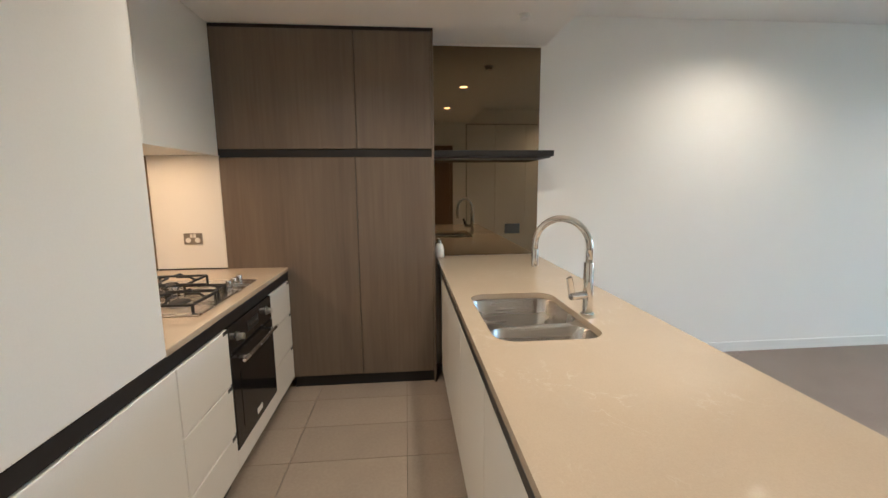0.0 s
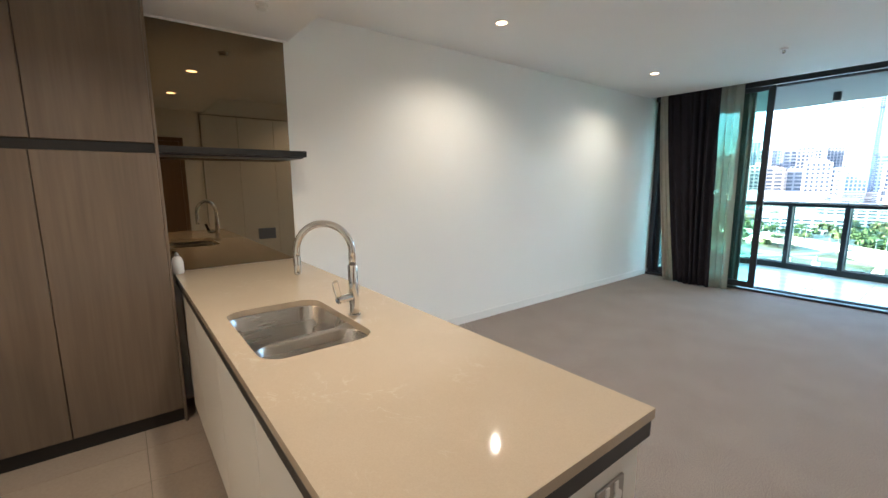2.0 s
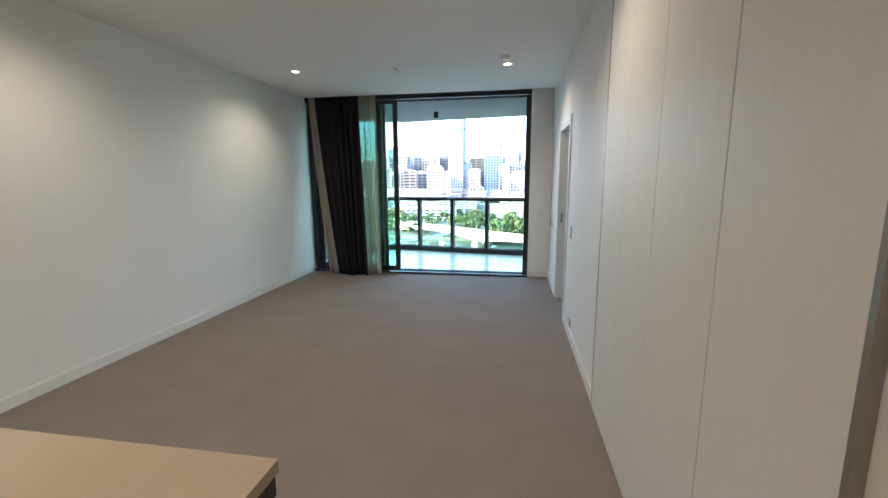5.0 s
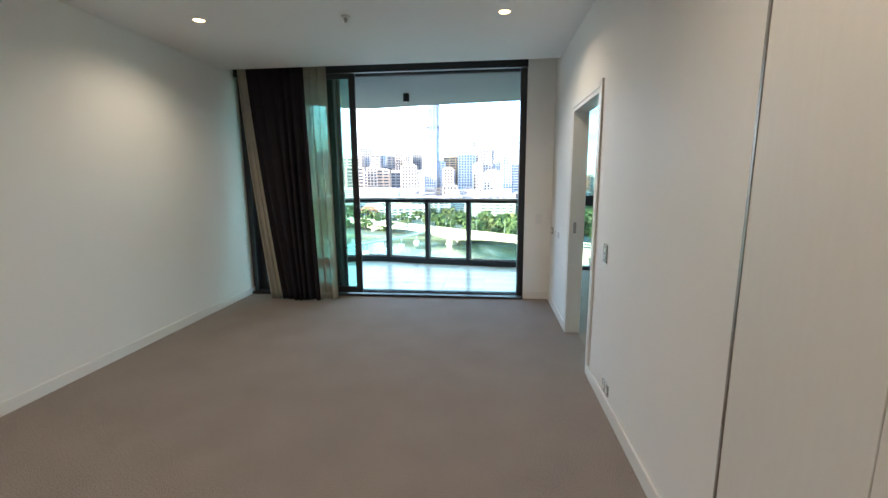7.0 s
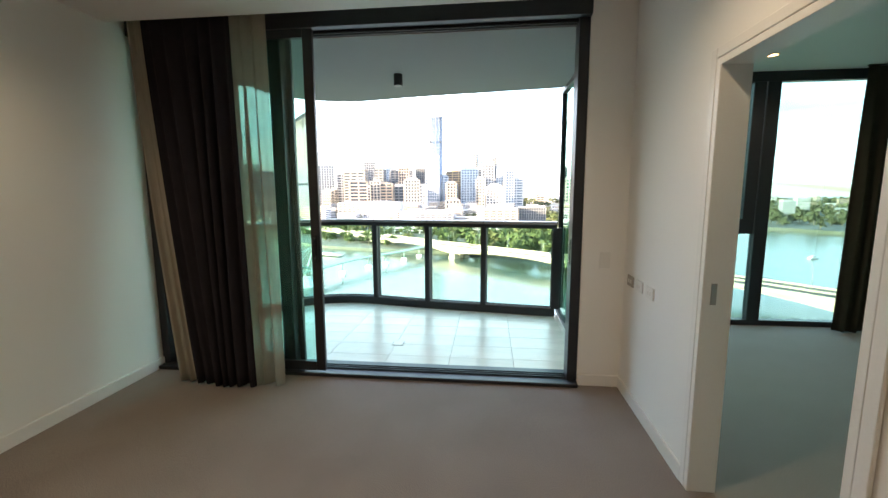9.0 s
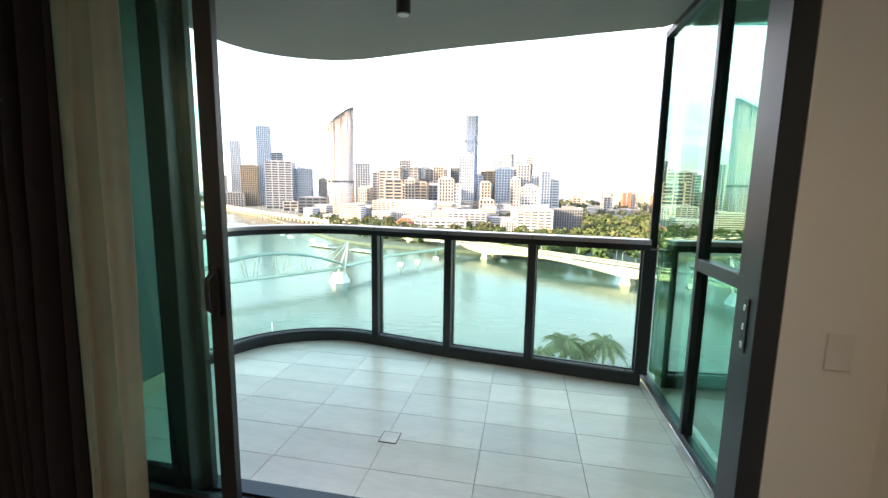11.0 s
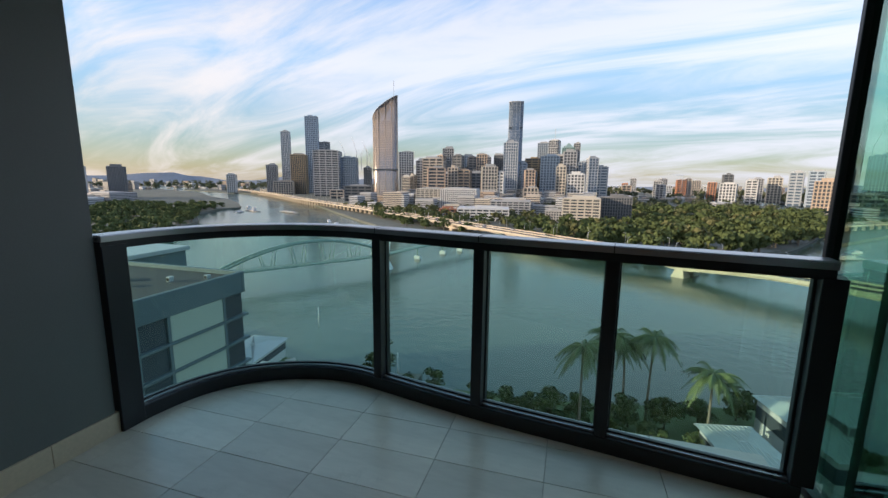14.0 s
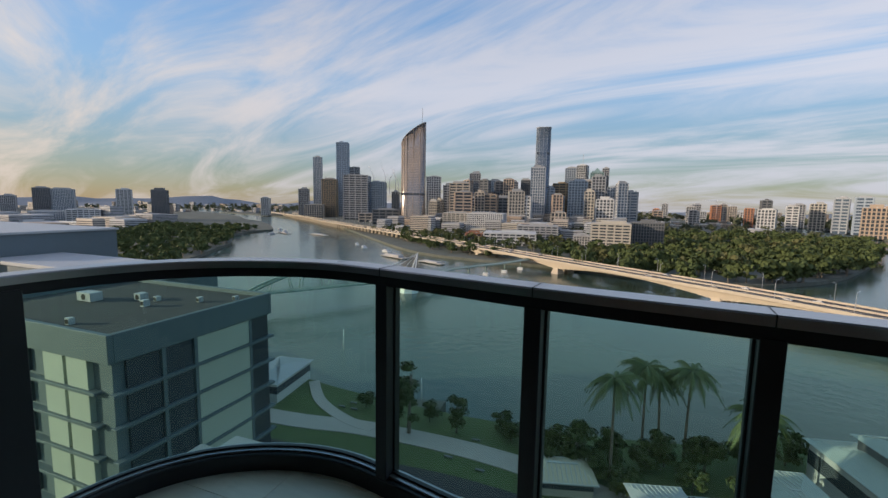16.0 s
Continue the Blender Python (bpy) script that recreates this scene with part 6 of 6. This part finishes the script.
bs = bmesh.new()
bmesh.ops.create_cone(bs, cap_ends=True, segments=8, radius1=8, radius2=4.5, depth=7)
bs.transform(Matrix.Translation(mb + Vector((0, 0, 2.4))))
part("mast_base", bs, M_WHITEPAINT, fb, "white concrete mast base")
for sx, sy in ((-112, 308), (-100, 337), (-90, 355), (-78, 376), (-68, 400)):
    part("pier", cube(sx - 2.5, sx + 2.5, sy - 1.5, sy + 1.5, ZW - 1, ZW + 2.5, 0.3), M_WHITEPAINT, fb)
    part("column", rod((sx, sy, ZW + 2.5), (sx, sy, ZF - 0.8), 0.5, n=8), M_GREENSTEEL, fb)

# jetties and boats
for jx, jy, jw, jd, jh in ((-215, 425, 40, 10, 2.5), (-160, 402, 34, 8, 1.2), (-480, 640, 60, 9, 1.2), (-560, 640, 46, 9, 1.2)):
    j = thing("jetty", (jx, jy, ZW), "low river jetty on piles", "jetty", "river jetties")
    j.rotation_euler = (0, 0, radians(-25))
    raw("platform", [(-jw / 2, jw / 2, -jd / 2, jd / 2, 0.8, 1.4)], M_PATH, j)
    raw("pile", [(u - 0.3, u + 0.3, v - 0.3, v + 0.3, -1, 0.8) for u in (-jw / 2 + 1, 0, jw / 2 - 1) for v in (-jd / 2 + 1, jd / 2 - 1)], M_GREENSTEEL, j)
    raw("shelter", [(-jw * 0.3, jw * 0.3, -jd * 0.35, jd * 0.35, 1.4, 1.4 + jh)], CITY["grey"], j)


def boat(x, y, yaw, L, label):
    b = thing("boat", (x, y, ZW), label, "boat", "boats on the river")
    bm = bmesh.new()
    rows = []
    for i in range(9):
        u = i / 8
        wd = L * 0.16 * (1 - max(0, (u - 0.5) * 2) ** 2.2)
        rows.append([bm.verts.new(p) for p in ((-L / 2 + L * u, -wd, 1.3), (-L / 2 + L * u, -wd * 0.7, -0.3), (-L / 2 + L * u, wd * 0.7, -0.3), (-L / 2 + L * u, wd, 1.3))])
    for p, q in zip(rows, rows[1:]):
        for j in range(4):
            bm.faces.new((p[j], p[(j + 1) % 4], q[(j + 1) % 4], q[j]))
    bm.faces.new(rows[0])
    h = new("hull", mesh_of("hull", bm, M_WHITEPAINT))
    h.parent = b
    raw("cabin", [(-L * 0.25, L * 0.15, -L * 0.09, L * 0.09, 1.3, 2.9)], CITY["pale"], b)
    b.rotation_euler = (0, 0, radians(yaw))
    return b


for x, y, yaw, L in ((-300, 500, 130, 22), (-330, 530, 130, 16), (-640, 720, 140, 26), (-600, 690, 140, 20), (-250, 470, 150, 18), (300, 420, 20, 12), (330, 560, 80, 10), (-560, 610, 100, 24)):
    boat(x, y, yaw, L, "white boat lying on the river")
for x, y in ((-48, 118), (-97, 150)):
    pole = thing("river_pole", (x, y, ZW), "thin white marker pole standing in the river", "pole")
    part("pole", rod((x, y, ZW - 1), (x, y, ZW + 9), 0.16, n=8), M_WHITEPAINT, pole)

# pavilion in the gardens
pv = thing("park_pavilion", (215, 735, ZG), "flat white roofed pavilion on the gardens lawn", "pavilion")
raw("roof", [(-24, 24, -12, 12, 5.5, 7)], M_ROOFWHITE, pv)
raw("wall", [(-14, 14, -7, 7, 0, 5.5)], CITY["grey"], pv)
raw("column", [(u - 0.4, u + 0.4, -11, -10.2, 0, 5.5) for u in (-20, -7, 7, 20)], CITY["white"], pv)
lw = prism([(150, 700), (230, 670), (270, 760), (250, 840), (180, 820)], ZG, ZG + 0.15)
structure("lawn", lw, M_LAWN, "open lawn in the gardens", "lawn")

# ---------------------------------------------------------------- near buildings below the balcony
nb = thing("apartment_block", (-51, 39, ZG), "slate blue apartment block with pale panels and flat roof", "building")
X0, X1, Y0, Y1, ZR = -64.0, -38.6, 29.4, 48.0, -10.0
part("wall", cube(X0 + 0.6, X1 - 0.6, Y0 + 0.6, Y1 - 0.6, ZG - 1, ZR - 0.9), M_SLATE, nb)
par = bmesh.new()
for b in ((X0, X1, Y0, Y0 + 0.5), (X0, X1, Y1 - 0.5, Y1), (X0, X0 + 0.5, Y0 + 0.5, Y1 - 0.5), (X1 - 0.5, X1, Y0 + 0.5, Y1 - 0.5)):
    cube(b[0], b[1], b[2], b[3], ZR - 2.6, ZR, 0.05, into=par)
part("parapet", par, M_SLATE, nb)
rf = part("roof", cube(X0 + 0.5, X1 - 0.5, Y0 + 0.5, Y1 - 0.5, ZR - 0.9, ZR - 0.5), M_ROOFGREY, nb, "grey gravel flat roof")
NF = 13
for k in range(NF):
    z0 = ZR - 2.6 - (k + 1) * 3.05
    z1 = z0 + 3.05
    # east face: pale panels between dark window bays
    part("wall_panel", cube(X1 - 0.62, X1 - 0.12, 37.6, 44.6, z0 + 0.32, z1 - 0.02, 0.02), M_PALEPANEL, nb)
    part("window", cube(X1 - 0.62, X1 - 0.30, 31.0, 37.5, z0 + 0.34, z1 - 0.05), M_GLASSDARK, nb)
    part("window", cube(X1 - 0.62, X1 - 0.30, 44.7, 47.6, z0 + 0.34, z1 - 0.05), M_GLASSDARK, nb)
    part("floor_edge", cube(X1 - 0.62, X1 + 0.12, Y0 + 0.2, Y1 + 0.2, z0, z0 + 0.30, 0.02), M_SLATE, nb)
    # south face: pale bays
    for a in (-63.2, -58.6, -54.0):
        part("window", cube(a, a + 3.2, Y0 + 0.30, Y0 + 0.62, z0 + 0.6, z1 - 0.3), M_GLASSDARK, nb)
    for a in (-48.0, -44.6):
        part("wall_panel", cube(a, a + 2.9, Y0 + 0.12, Y0 + 0.62, z0 + 0.32, z1 - 0.02, 0.02), M_PALEPANEL, nb)
    part("floor_edge", cube(X0 - 0.2, X1 - 2.0, Y0 - 0.12, Y0 + 0.62, z0, z0 + 0.30, 0.02), M_SLATE, nb)
for yy in (34.2, 37.55, 44.65):
    part("pilaster", cube(X1 - 0.62, X1 - 0.05, yy - 0.18, yy + 0.18, ZG, ZR - 2.62), M_SLATE, nb)
for ux, uy, w, d, h in ((-56, 38, 5, 2.2, 1.7), (-51, 40.5, 2.2, 1.6, 1.4), (-47.5, 38.6, 1.2, 1.2, 1.3), (-44, 42.5, 1.0, 1.0, 1.0), (-41.2, 45.0, 1.0, 1.0, 0.8), (-47, 31.3, 1.3, 0.9, 1.1), (-49, 41, 1.2, 1.0, 0.9)):
    w, d, h = w * 0.5, d * 0.6, h * 0.6
    u = thing("rooftop_unit", (ux, uy, ZR - 0.5), "pale metal air conditioning unit on the gravel roof", "air conditioner", "rooftop plant")
    bx = part("case", cube(ux - w / 2, ux + w / 2, uy - d / 2, uy + d / 2, ZR - 0.5, ZR - 0.5 + h, 0.04), M_ROOFWHITE, u)
    part("fan_grille", rod((ux, uy - d / 2 - 0.03, ZR - 0.5 + h / 2), (ux, uy - d / 2 + 0.01, ZR - 0.5 + h / 2), min(w, h) * 0.36, n=16), M_BLACK, bx)
wing = thing("apartment_wing", (-74, 56, ZG), "low pale roofed wing behind the slate block", "building")
part("wall", cube(-112, -66, 52, 64, ZG - 1, -11.5), M_SLATE, wing)
part("roof", cube(-112.5, -65.5, 51.5, 64.5, -11.5, -10.8, 0.05), M_ROOFWHITE, wing)
blk = thing("slate_tower", (-140, 62, ZG), "plain slate blue tower block beside the river", "building")
part("wall", cube(-168, -113, 48, 76, ZG - 1, -6.4), M_SLATE, blk)
part("roof", cube(-168.4, -112.6, 47.6, 76.4, -6.4, -5.9, 0.05), M_ROOFWHITE, blk)


def low_building(x, y, w, d, h, yaw, wall, roof, pitch, label):
    b = thing("low_building", (x, y, ZG + 0.6), label, "building", "riverside buildings")
    b.rotation_euler = (0, 0, radians(yaw))
    raw("wall", [(-w / 2, w / 2, -d / 2, d / 2, -1, h)], wall, b)
    raw("window_band", [(-w / 2 - 0.05, w / 2 + 0.05, -d / 2 - 0.05, d / 2 + 0.05, h * 0.45, h * 0.8)], M_GLASSDARK, b)
    bm = bmesh.new()
    e = 0.8
    lo = [bm.verts.new(p) for p in ((-w / 2 - e, -d / 2 - e, h), (w / 2 + e, -d / 2 - e, h), (w / 2 + e, d / 2 + e, h), (-w / 2 - e, d / 2 + e, h))]
    r0, r1 = bm.verts.new((-w / 2 + d * 0.35, 0, h + pitch)), bm.verts.new((w / 2 - d * 0.35, 0, h + pitch))
    for f in ((lo[0], lo[1], r1, r0), (lo[1], lo[2], r1), (lo[2], lo[3], r0, r1), (lo[3], lo[0], r0)):
        bm.faces.new(f)
    bm.faces.new(lo[::-1])
    r = new("roof", mesh_of("roof", bm, roof))
    r.parent = b
    # standing seams run up both long slopes to the ridge or the hip
    sm = bmesh.new()
    n = int(w / 0.9)
    for i in range(n):
        u = -w / 2 + (i + 0.5) * w / n
        k = min(1.0, max(0.05, (w / 2 + e - abs(u)) / (d * 0.35 + e)))
        for s in (-1, 1):
            ya, yb, zb = s * (d / 2 + e), s * (d / 2 + e) * (1 - k), h + pitch * k
            lo4 = [sm.verts.new(p) for p in ((u - 0.07, ya, h - 0.02), (u + 0.07, ya, h - 0.02), (u + 0.07, yb, zb - 0.02), (u - 0.07, yb, zb - 0.02))]
            hi4 = [sm.verts.new(v.co + Vector((0, 0, 0.16))) for v in lo4]
            for q in ((hi4[0], hi4[1], hi4[2], hi4[3]), (lo4[0], lo4[1], hi4[1], hi4[0]), (lo4[1], lo4[2], hi4[2], hi4[1]), (lo4[3], lo4[0], hi4[0], hi4[3])):
                sm.faces.new(q)
    seams = new("roof_seams", mesh_of("roof_seams", sm, M_ROOFEDGE))
    seams.parent = r
    seams["kind"] = "stuff"
    raw("ridge_cap", [(-w / 2 + d * 0.35, w / 2 - d * 0.35, -0.25, 0.25, h + pitch - 0.05, h + pitch + 0.14)], M_ROOFEDGE, r)
    raw("gutter", [(-w / 2 - e, w / 2 + e, -d / 2 - e - 0.22, -d / 2 - e, h - 0.22, h + 0.04), (-w / 2 - e, w / 2 + e, d / 2 + e, d / 2 + e + 0.22, h - 0.22, h + 0.04)], M_ROOFEDGE, r)
    return b


M_ROOFGREEN = mat("pale_green_metal_roof", (0.36, 0.42, 0.39), rough=0.45, vary=0.14, scale=0.4, fine=5)
M_ROOFEDGE = mat("roof_edge_metal", (0.50, 0.53, 0.51), rough=0.45, vary=0.10, scale=0.6, fine=5)


low_building(62, 106, 32, 22, 9, 12, CITY["pale"], M_ROOFGREEN, 3.2, "broad pale green roofed riverside hall with window bands")
hall_top = low_building(62, 106, 22, 12, 13.2, 12, CITY["dark"], M_ROOFGREEN, 2.4, "raised pale green roof of the riverside hall with dark louvres")
raw("louvre_mullion", [(-10.9 + 1.55 * k, -10.7 + 1.55 * k, -6.14, 6.14, 10.5, 13.2) for k in range(15)], M_ROOFEDGE, hall_top)
low_building(35, 95, 10, 12, 7, 12, CITY["pale"], M_ROOFGREEN, 0.8, "pale roofed riverside pavilion")
low_building(13, 86, 9, 9, 5, 15, CITY["grey"], M_ROOFWHITE, 1.2, "grey riverside building with a pale roof")
low_building(23, 88, 11, 10, 3.4, 15, CITY["grey"], M_ROOFGREY, 0.3, "flat roofed riverside store")
low_building(-5, 92, 11, 7, 3.5, 15, CITY["cream"], mat("cream_metal_roof", (0.58, 0.53, 0.38), rough=0.5, vary=0.1, scale=0.5, fine=4), 1.5, "cream ribbed roof shelter by the river")
low_building(-91, 106, 11, 18, 6, 8, CITY["white"], M_ROOFWHITE, 1.2, "white roofed shed on the river bank")
low_building(96, 98, 28, 20, 7, 8, CITY["grey"], M_ROOFWHITE, 2.0, "pale roofed riverside building")
structure("path", sweep(smooth_line([(-140, 88), (-78, 92), (-52, 96), (-18, 96), (20, 88), (60, 84), (150, 92)]), [(-3.2, ZG + 0.6), (-3.2, ZG + 0.78), (3.2, ZG + 0.78), (3.2, ZG + 0.6)]), M_PATH, "pale concrete riverside path", "path")
structure("road", sweep(smooth_line([(-140, 74), (-60, 80), (-15, 82), (30, 72), (150, 66)]), [(-4, ZG + 0.6), (-4, ZG + 0.7), (4, ZG + 0.7), (4, ZG + 0.6)]), M_ASPHALT, "asphalt riverside road", "road")
structure("path_2", sweep(smooth_line([(-84, 114), (-74, 104), (-62, 98), (-52, 96)]), [(-1.6, ZG + 0.62), (-1.6, ZG + 0.83), (1.6, ZG + 0.83), (1.6, ZG + 0.62)]), M_PATH, "curving pale footpath over the lawn", "path")


def palm(x, y, h, seed):
    """A tall palm: ringed trunk, feathered arching fronds."""
    rg = random.Random(seed)
    p = thing("palm_tree", (x, y, ZG + 0.6), "tall green feather palm with a slim grey trunk", "palm tree", "palms by the river")
    bx, by = rg.uniform(-0.8, 0.8), rg.uniform(-0.8, 0.8)
    tr = tube([(x + bx * (k / 8) ** 2, y + by * (k / 8) ** 2, ZG + 0.4 + (h + 0.2) * k / 8) for k in range(9)], [0.34 - 0.016 * k for k in range(9)], 8)
    part("trunk", tr, M_BARK, p)
    cx, cy, cz = x + bx, y + by, ZG + 0.6 + h
    for f in range(34):
        a = 2 * math.pi * f / 34 + rg.uniform(-0.2, 0.2)
        rise = rg.uniform(-0.35, 1.15)
        L = rg.uniform(6.2, 8.0)
        d = Vector((math.cos(a), math.sin(a), 0))
        sd = Vector((-d.y, d.x, 0))
        bm = bmesh.new()
        prev = None
        n = 22
        for i in range(n + 1):
            u = i / n
            c = Vector((cx, cy, cz)) + d * (L * u * (1 - 0.18 * u)) + Vector((0, 0, L * (0.62 * rise * u - 0.75 * u * u)))
            if prev is not None:
                for s in (-1, 1):
                    wl = 1.6 * math.sin(math.pi * min(1, 0.12 + 0.85 * u)) * rg.uniform(0.8, 1.1)
                    tip = c + sd * s * wl * 0.75 + Vector((0, 0, -wl * 0.75)) + d * 0.25
                    vs = [bm.verts.new(prev), bm.verts.new(prev.lerp(c, 0.95)), bm.verts.new(tip)]
                    bm.faces.new(vs)
                e = 0.05
                vs = [bm.verts.new(q) for q in (prev - sd * e, prev + sd * e, c + sd * e, c - sd * e)]
                bm.faces.new(vs)
            prev = c
        part("frond", bm, M_PALM, p)
    return p


for i, (x, y, h) in enumerate(((4.4, 97.2, 22.5), (11.7, 111, 21.3), (20.5, 111, 21.9), (15.3, 112.4, 19.4), (31.3, 102.9, 17.8))):
    palm(x, y, h, 40 + i)


def tree(x, y, h, r, seed, label):
    t = thing("tree", (x, y, ZG + 0.6), label, "tree", "trees on the near bank")
    rg = random.Random(seed)
    tr = tube([(x, y, ZG + 0.3), (x + 0.1, y, ZG + 0.6 + h * 0.3), (x + 0.3, y + 0.1, ZG + 0.6 + h * 0.8)], [h * 0.030, h * 0.022, h * 0.006], 8)
    for k in range(6):
        a = rg.uniform(0, 6.28)
        z0 = ZG + 0.6 + h * rg.uniform(0.28, 0.6)
        tube([(x + 0.15, y, z0), (x + r * 0.35 * math.cos(a), y + r * 0.35 * math.sin(a), z0 + h * 0.14), (x + r * 0.7 * math.cos(a), y + r * 0.7 * math.sin(a), z0 + h * 0.25)], [h * 0.012, h * 0.008, h * 0.003], 5, into=tr)
    part("trunk", tr, M_BARK, t)
    V, F = crown_cloud([(x, y, ZG + 0.6, r, h)], 2400, seed, 0.085)
    me = bpy.data.meshes.new("crown")
    me.from_pydata([tuple(Vector(v) - t.location) for v in V], [], F)
    me.materials.append(M_LEAF)
    c = new("crown", me)
    c.parent = t


for i, (x, y, h, r) in enumerate(((-42.8, 98.1, 19.7, 4.2), (-31.6, 102.6, 11, 3.2), (-21.1, 106.8, 5.7, 2.8),  (-3, 99, 11, 4.5), (5, 103, 10, 4.2), (-12, 106, 6, 3.5), (16, 107, 9, 4.0), (24, 108, 9, 4.5), (-60, 106, 4, 2.5), (-46.1, 97.5, 14.88, 3.4), (42, 118, 8, 4.5), (-18, 104, 5, 2.6), (32, 112, 8, 4), (-6, 103, 7, 3.6), (-9, 97, 6, 3.4), (1, 97, 6, 3.6), (7, 93, 5, 3.2), (12, 104, 7, 4), (20, 99, 6, 3.4), (29, 100, 6, 3.2), (-40, 105, 6, 2.8))):
    tree(x, y, h, r, 60 + i, "leafy green tree on the river bank" if h > 8 else "low round green bush on the river bank")
for i, (x, y) in enumerate(((-66, 103), (-64, 106), (-62, 103), (-30, 92), (-22, 90), (-26, 101))):
    s = thing("umbrella_table" if i < 3 else "park_bench", (x, y, ZG + 0.6), "small dark outdoor seat on the river bank", "bench", "riverbank seats")
    raw("seat", [(-1.0, 1.0, -0.3, 0.3, 0.40, 0.50)], CITY["dark"], s)
    raw("leg", [(-0.9, -0.8, -0.25, 0.25, 0, 0.40), (0.8, 0.9, -0.25, 0.25, 0, 0.40)], CITY["dark"], s)


# ---------------------------------------------------------------- floor tiles, piece by piece
def tile_field(parent, material, x0, x1, y0, y1, tx, ty, ox, oy, half_along, z, inside=None, gap=0.003):
    """Tiles laid in a half bond along x, or in a plain grid; alike ones share a mesh, those at the border are cut."""
    shared = {}
    rows = range(math.floor((y0 - oy) / ty), math.ceil((y1 - oy) / ty)) if half_along == "x" else range(math.floor((x0 - ox) / tx), math.ceil((x1 - ox) / tx))
    for r in rows:
        if half_along == "x":
            off = ox + (r % 2) * tx / 2
            cells = [(off + c * tx, off + (c + 1) * tx, oy + r * ty, oy + (r + 1) * ty) for c in range(math.floor((x0 - off) / tx), math.ceil((x1 - off) / tx))]
        else:
            off = oy
            cells = [(ox + r * tx, ox + (r + 1) * tx, off + c * ty, off + (c + 1) * ty) for c in range(math.floor((y0 - off) / ty), math.ceil((y1 - off) / ty))]
        for a, b, c, d in cells:
            a, b, c, d = max(a, x0) + gap / 2, min(b, x1) - gap / 2, max(c, y0) + gap / 2, min(d, y1) - gap / 2
            if b - a < 0.02 or d - c < 0.02:
                continue
            if inside and not inside((a + b) / 2, (c + d) / 2):
                continue
            key = (round(b - a, 3), round(d - c, 3))
            if key not in shared:
                w, h = key
                bm = cube(-w / 2, w / 2, -h / 2, h / 2, -0.010, 0.0, 0.0008)
                shared[key] = mesh_of("tile", bm, material)
            ob = new("tile", shared[key])
            ob.parent = parent
            ob.location = ((a + b) / 2, (c + d) / 2, z)


def edge_y(x):
    best = [y for (xx, y) in RAIL if abs(xx - x) < 0.12]
    return max(best) if best else 8.9


tile_field(bpy.data.objects["floor_kitchen"], M_KTILE, XL, XR, -2.2, 1.598, 0.33, 0.62, -2.17, -0.05, "none", 0.002)
tile_field(bpy.data.objects["balcony_slab"], M_BTILE, BX0, XG, 7.47, 9.56, 0.56, 0.287, 0.0, 8.27, "none", 0.0, lambda x, y: y < edge_y(x) + 0.2)
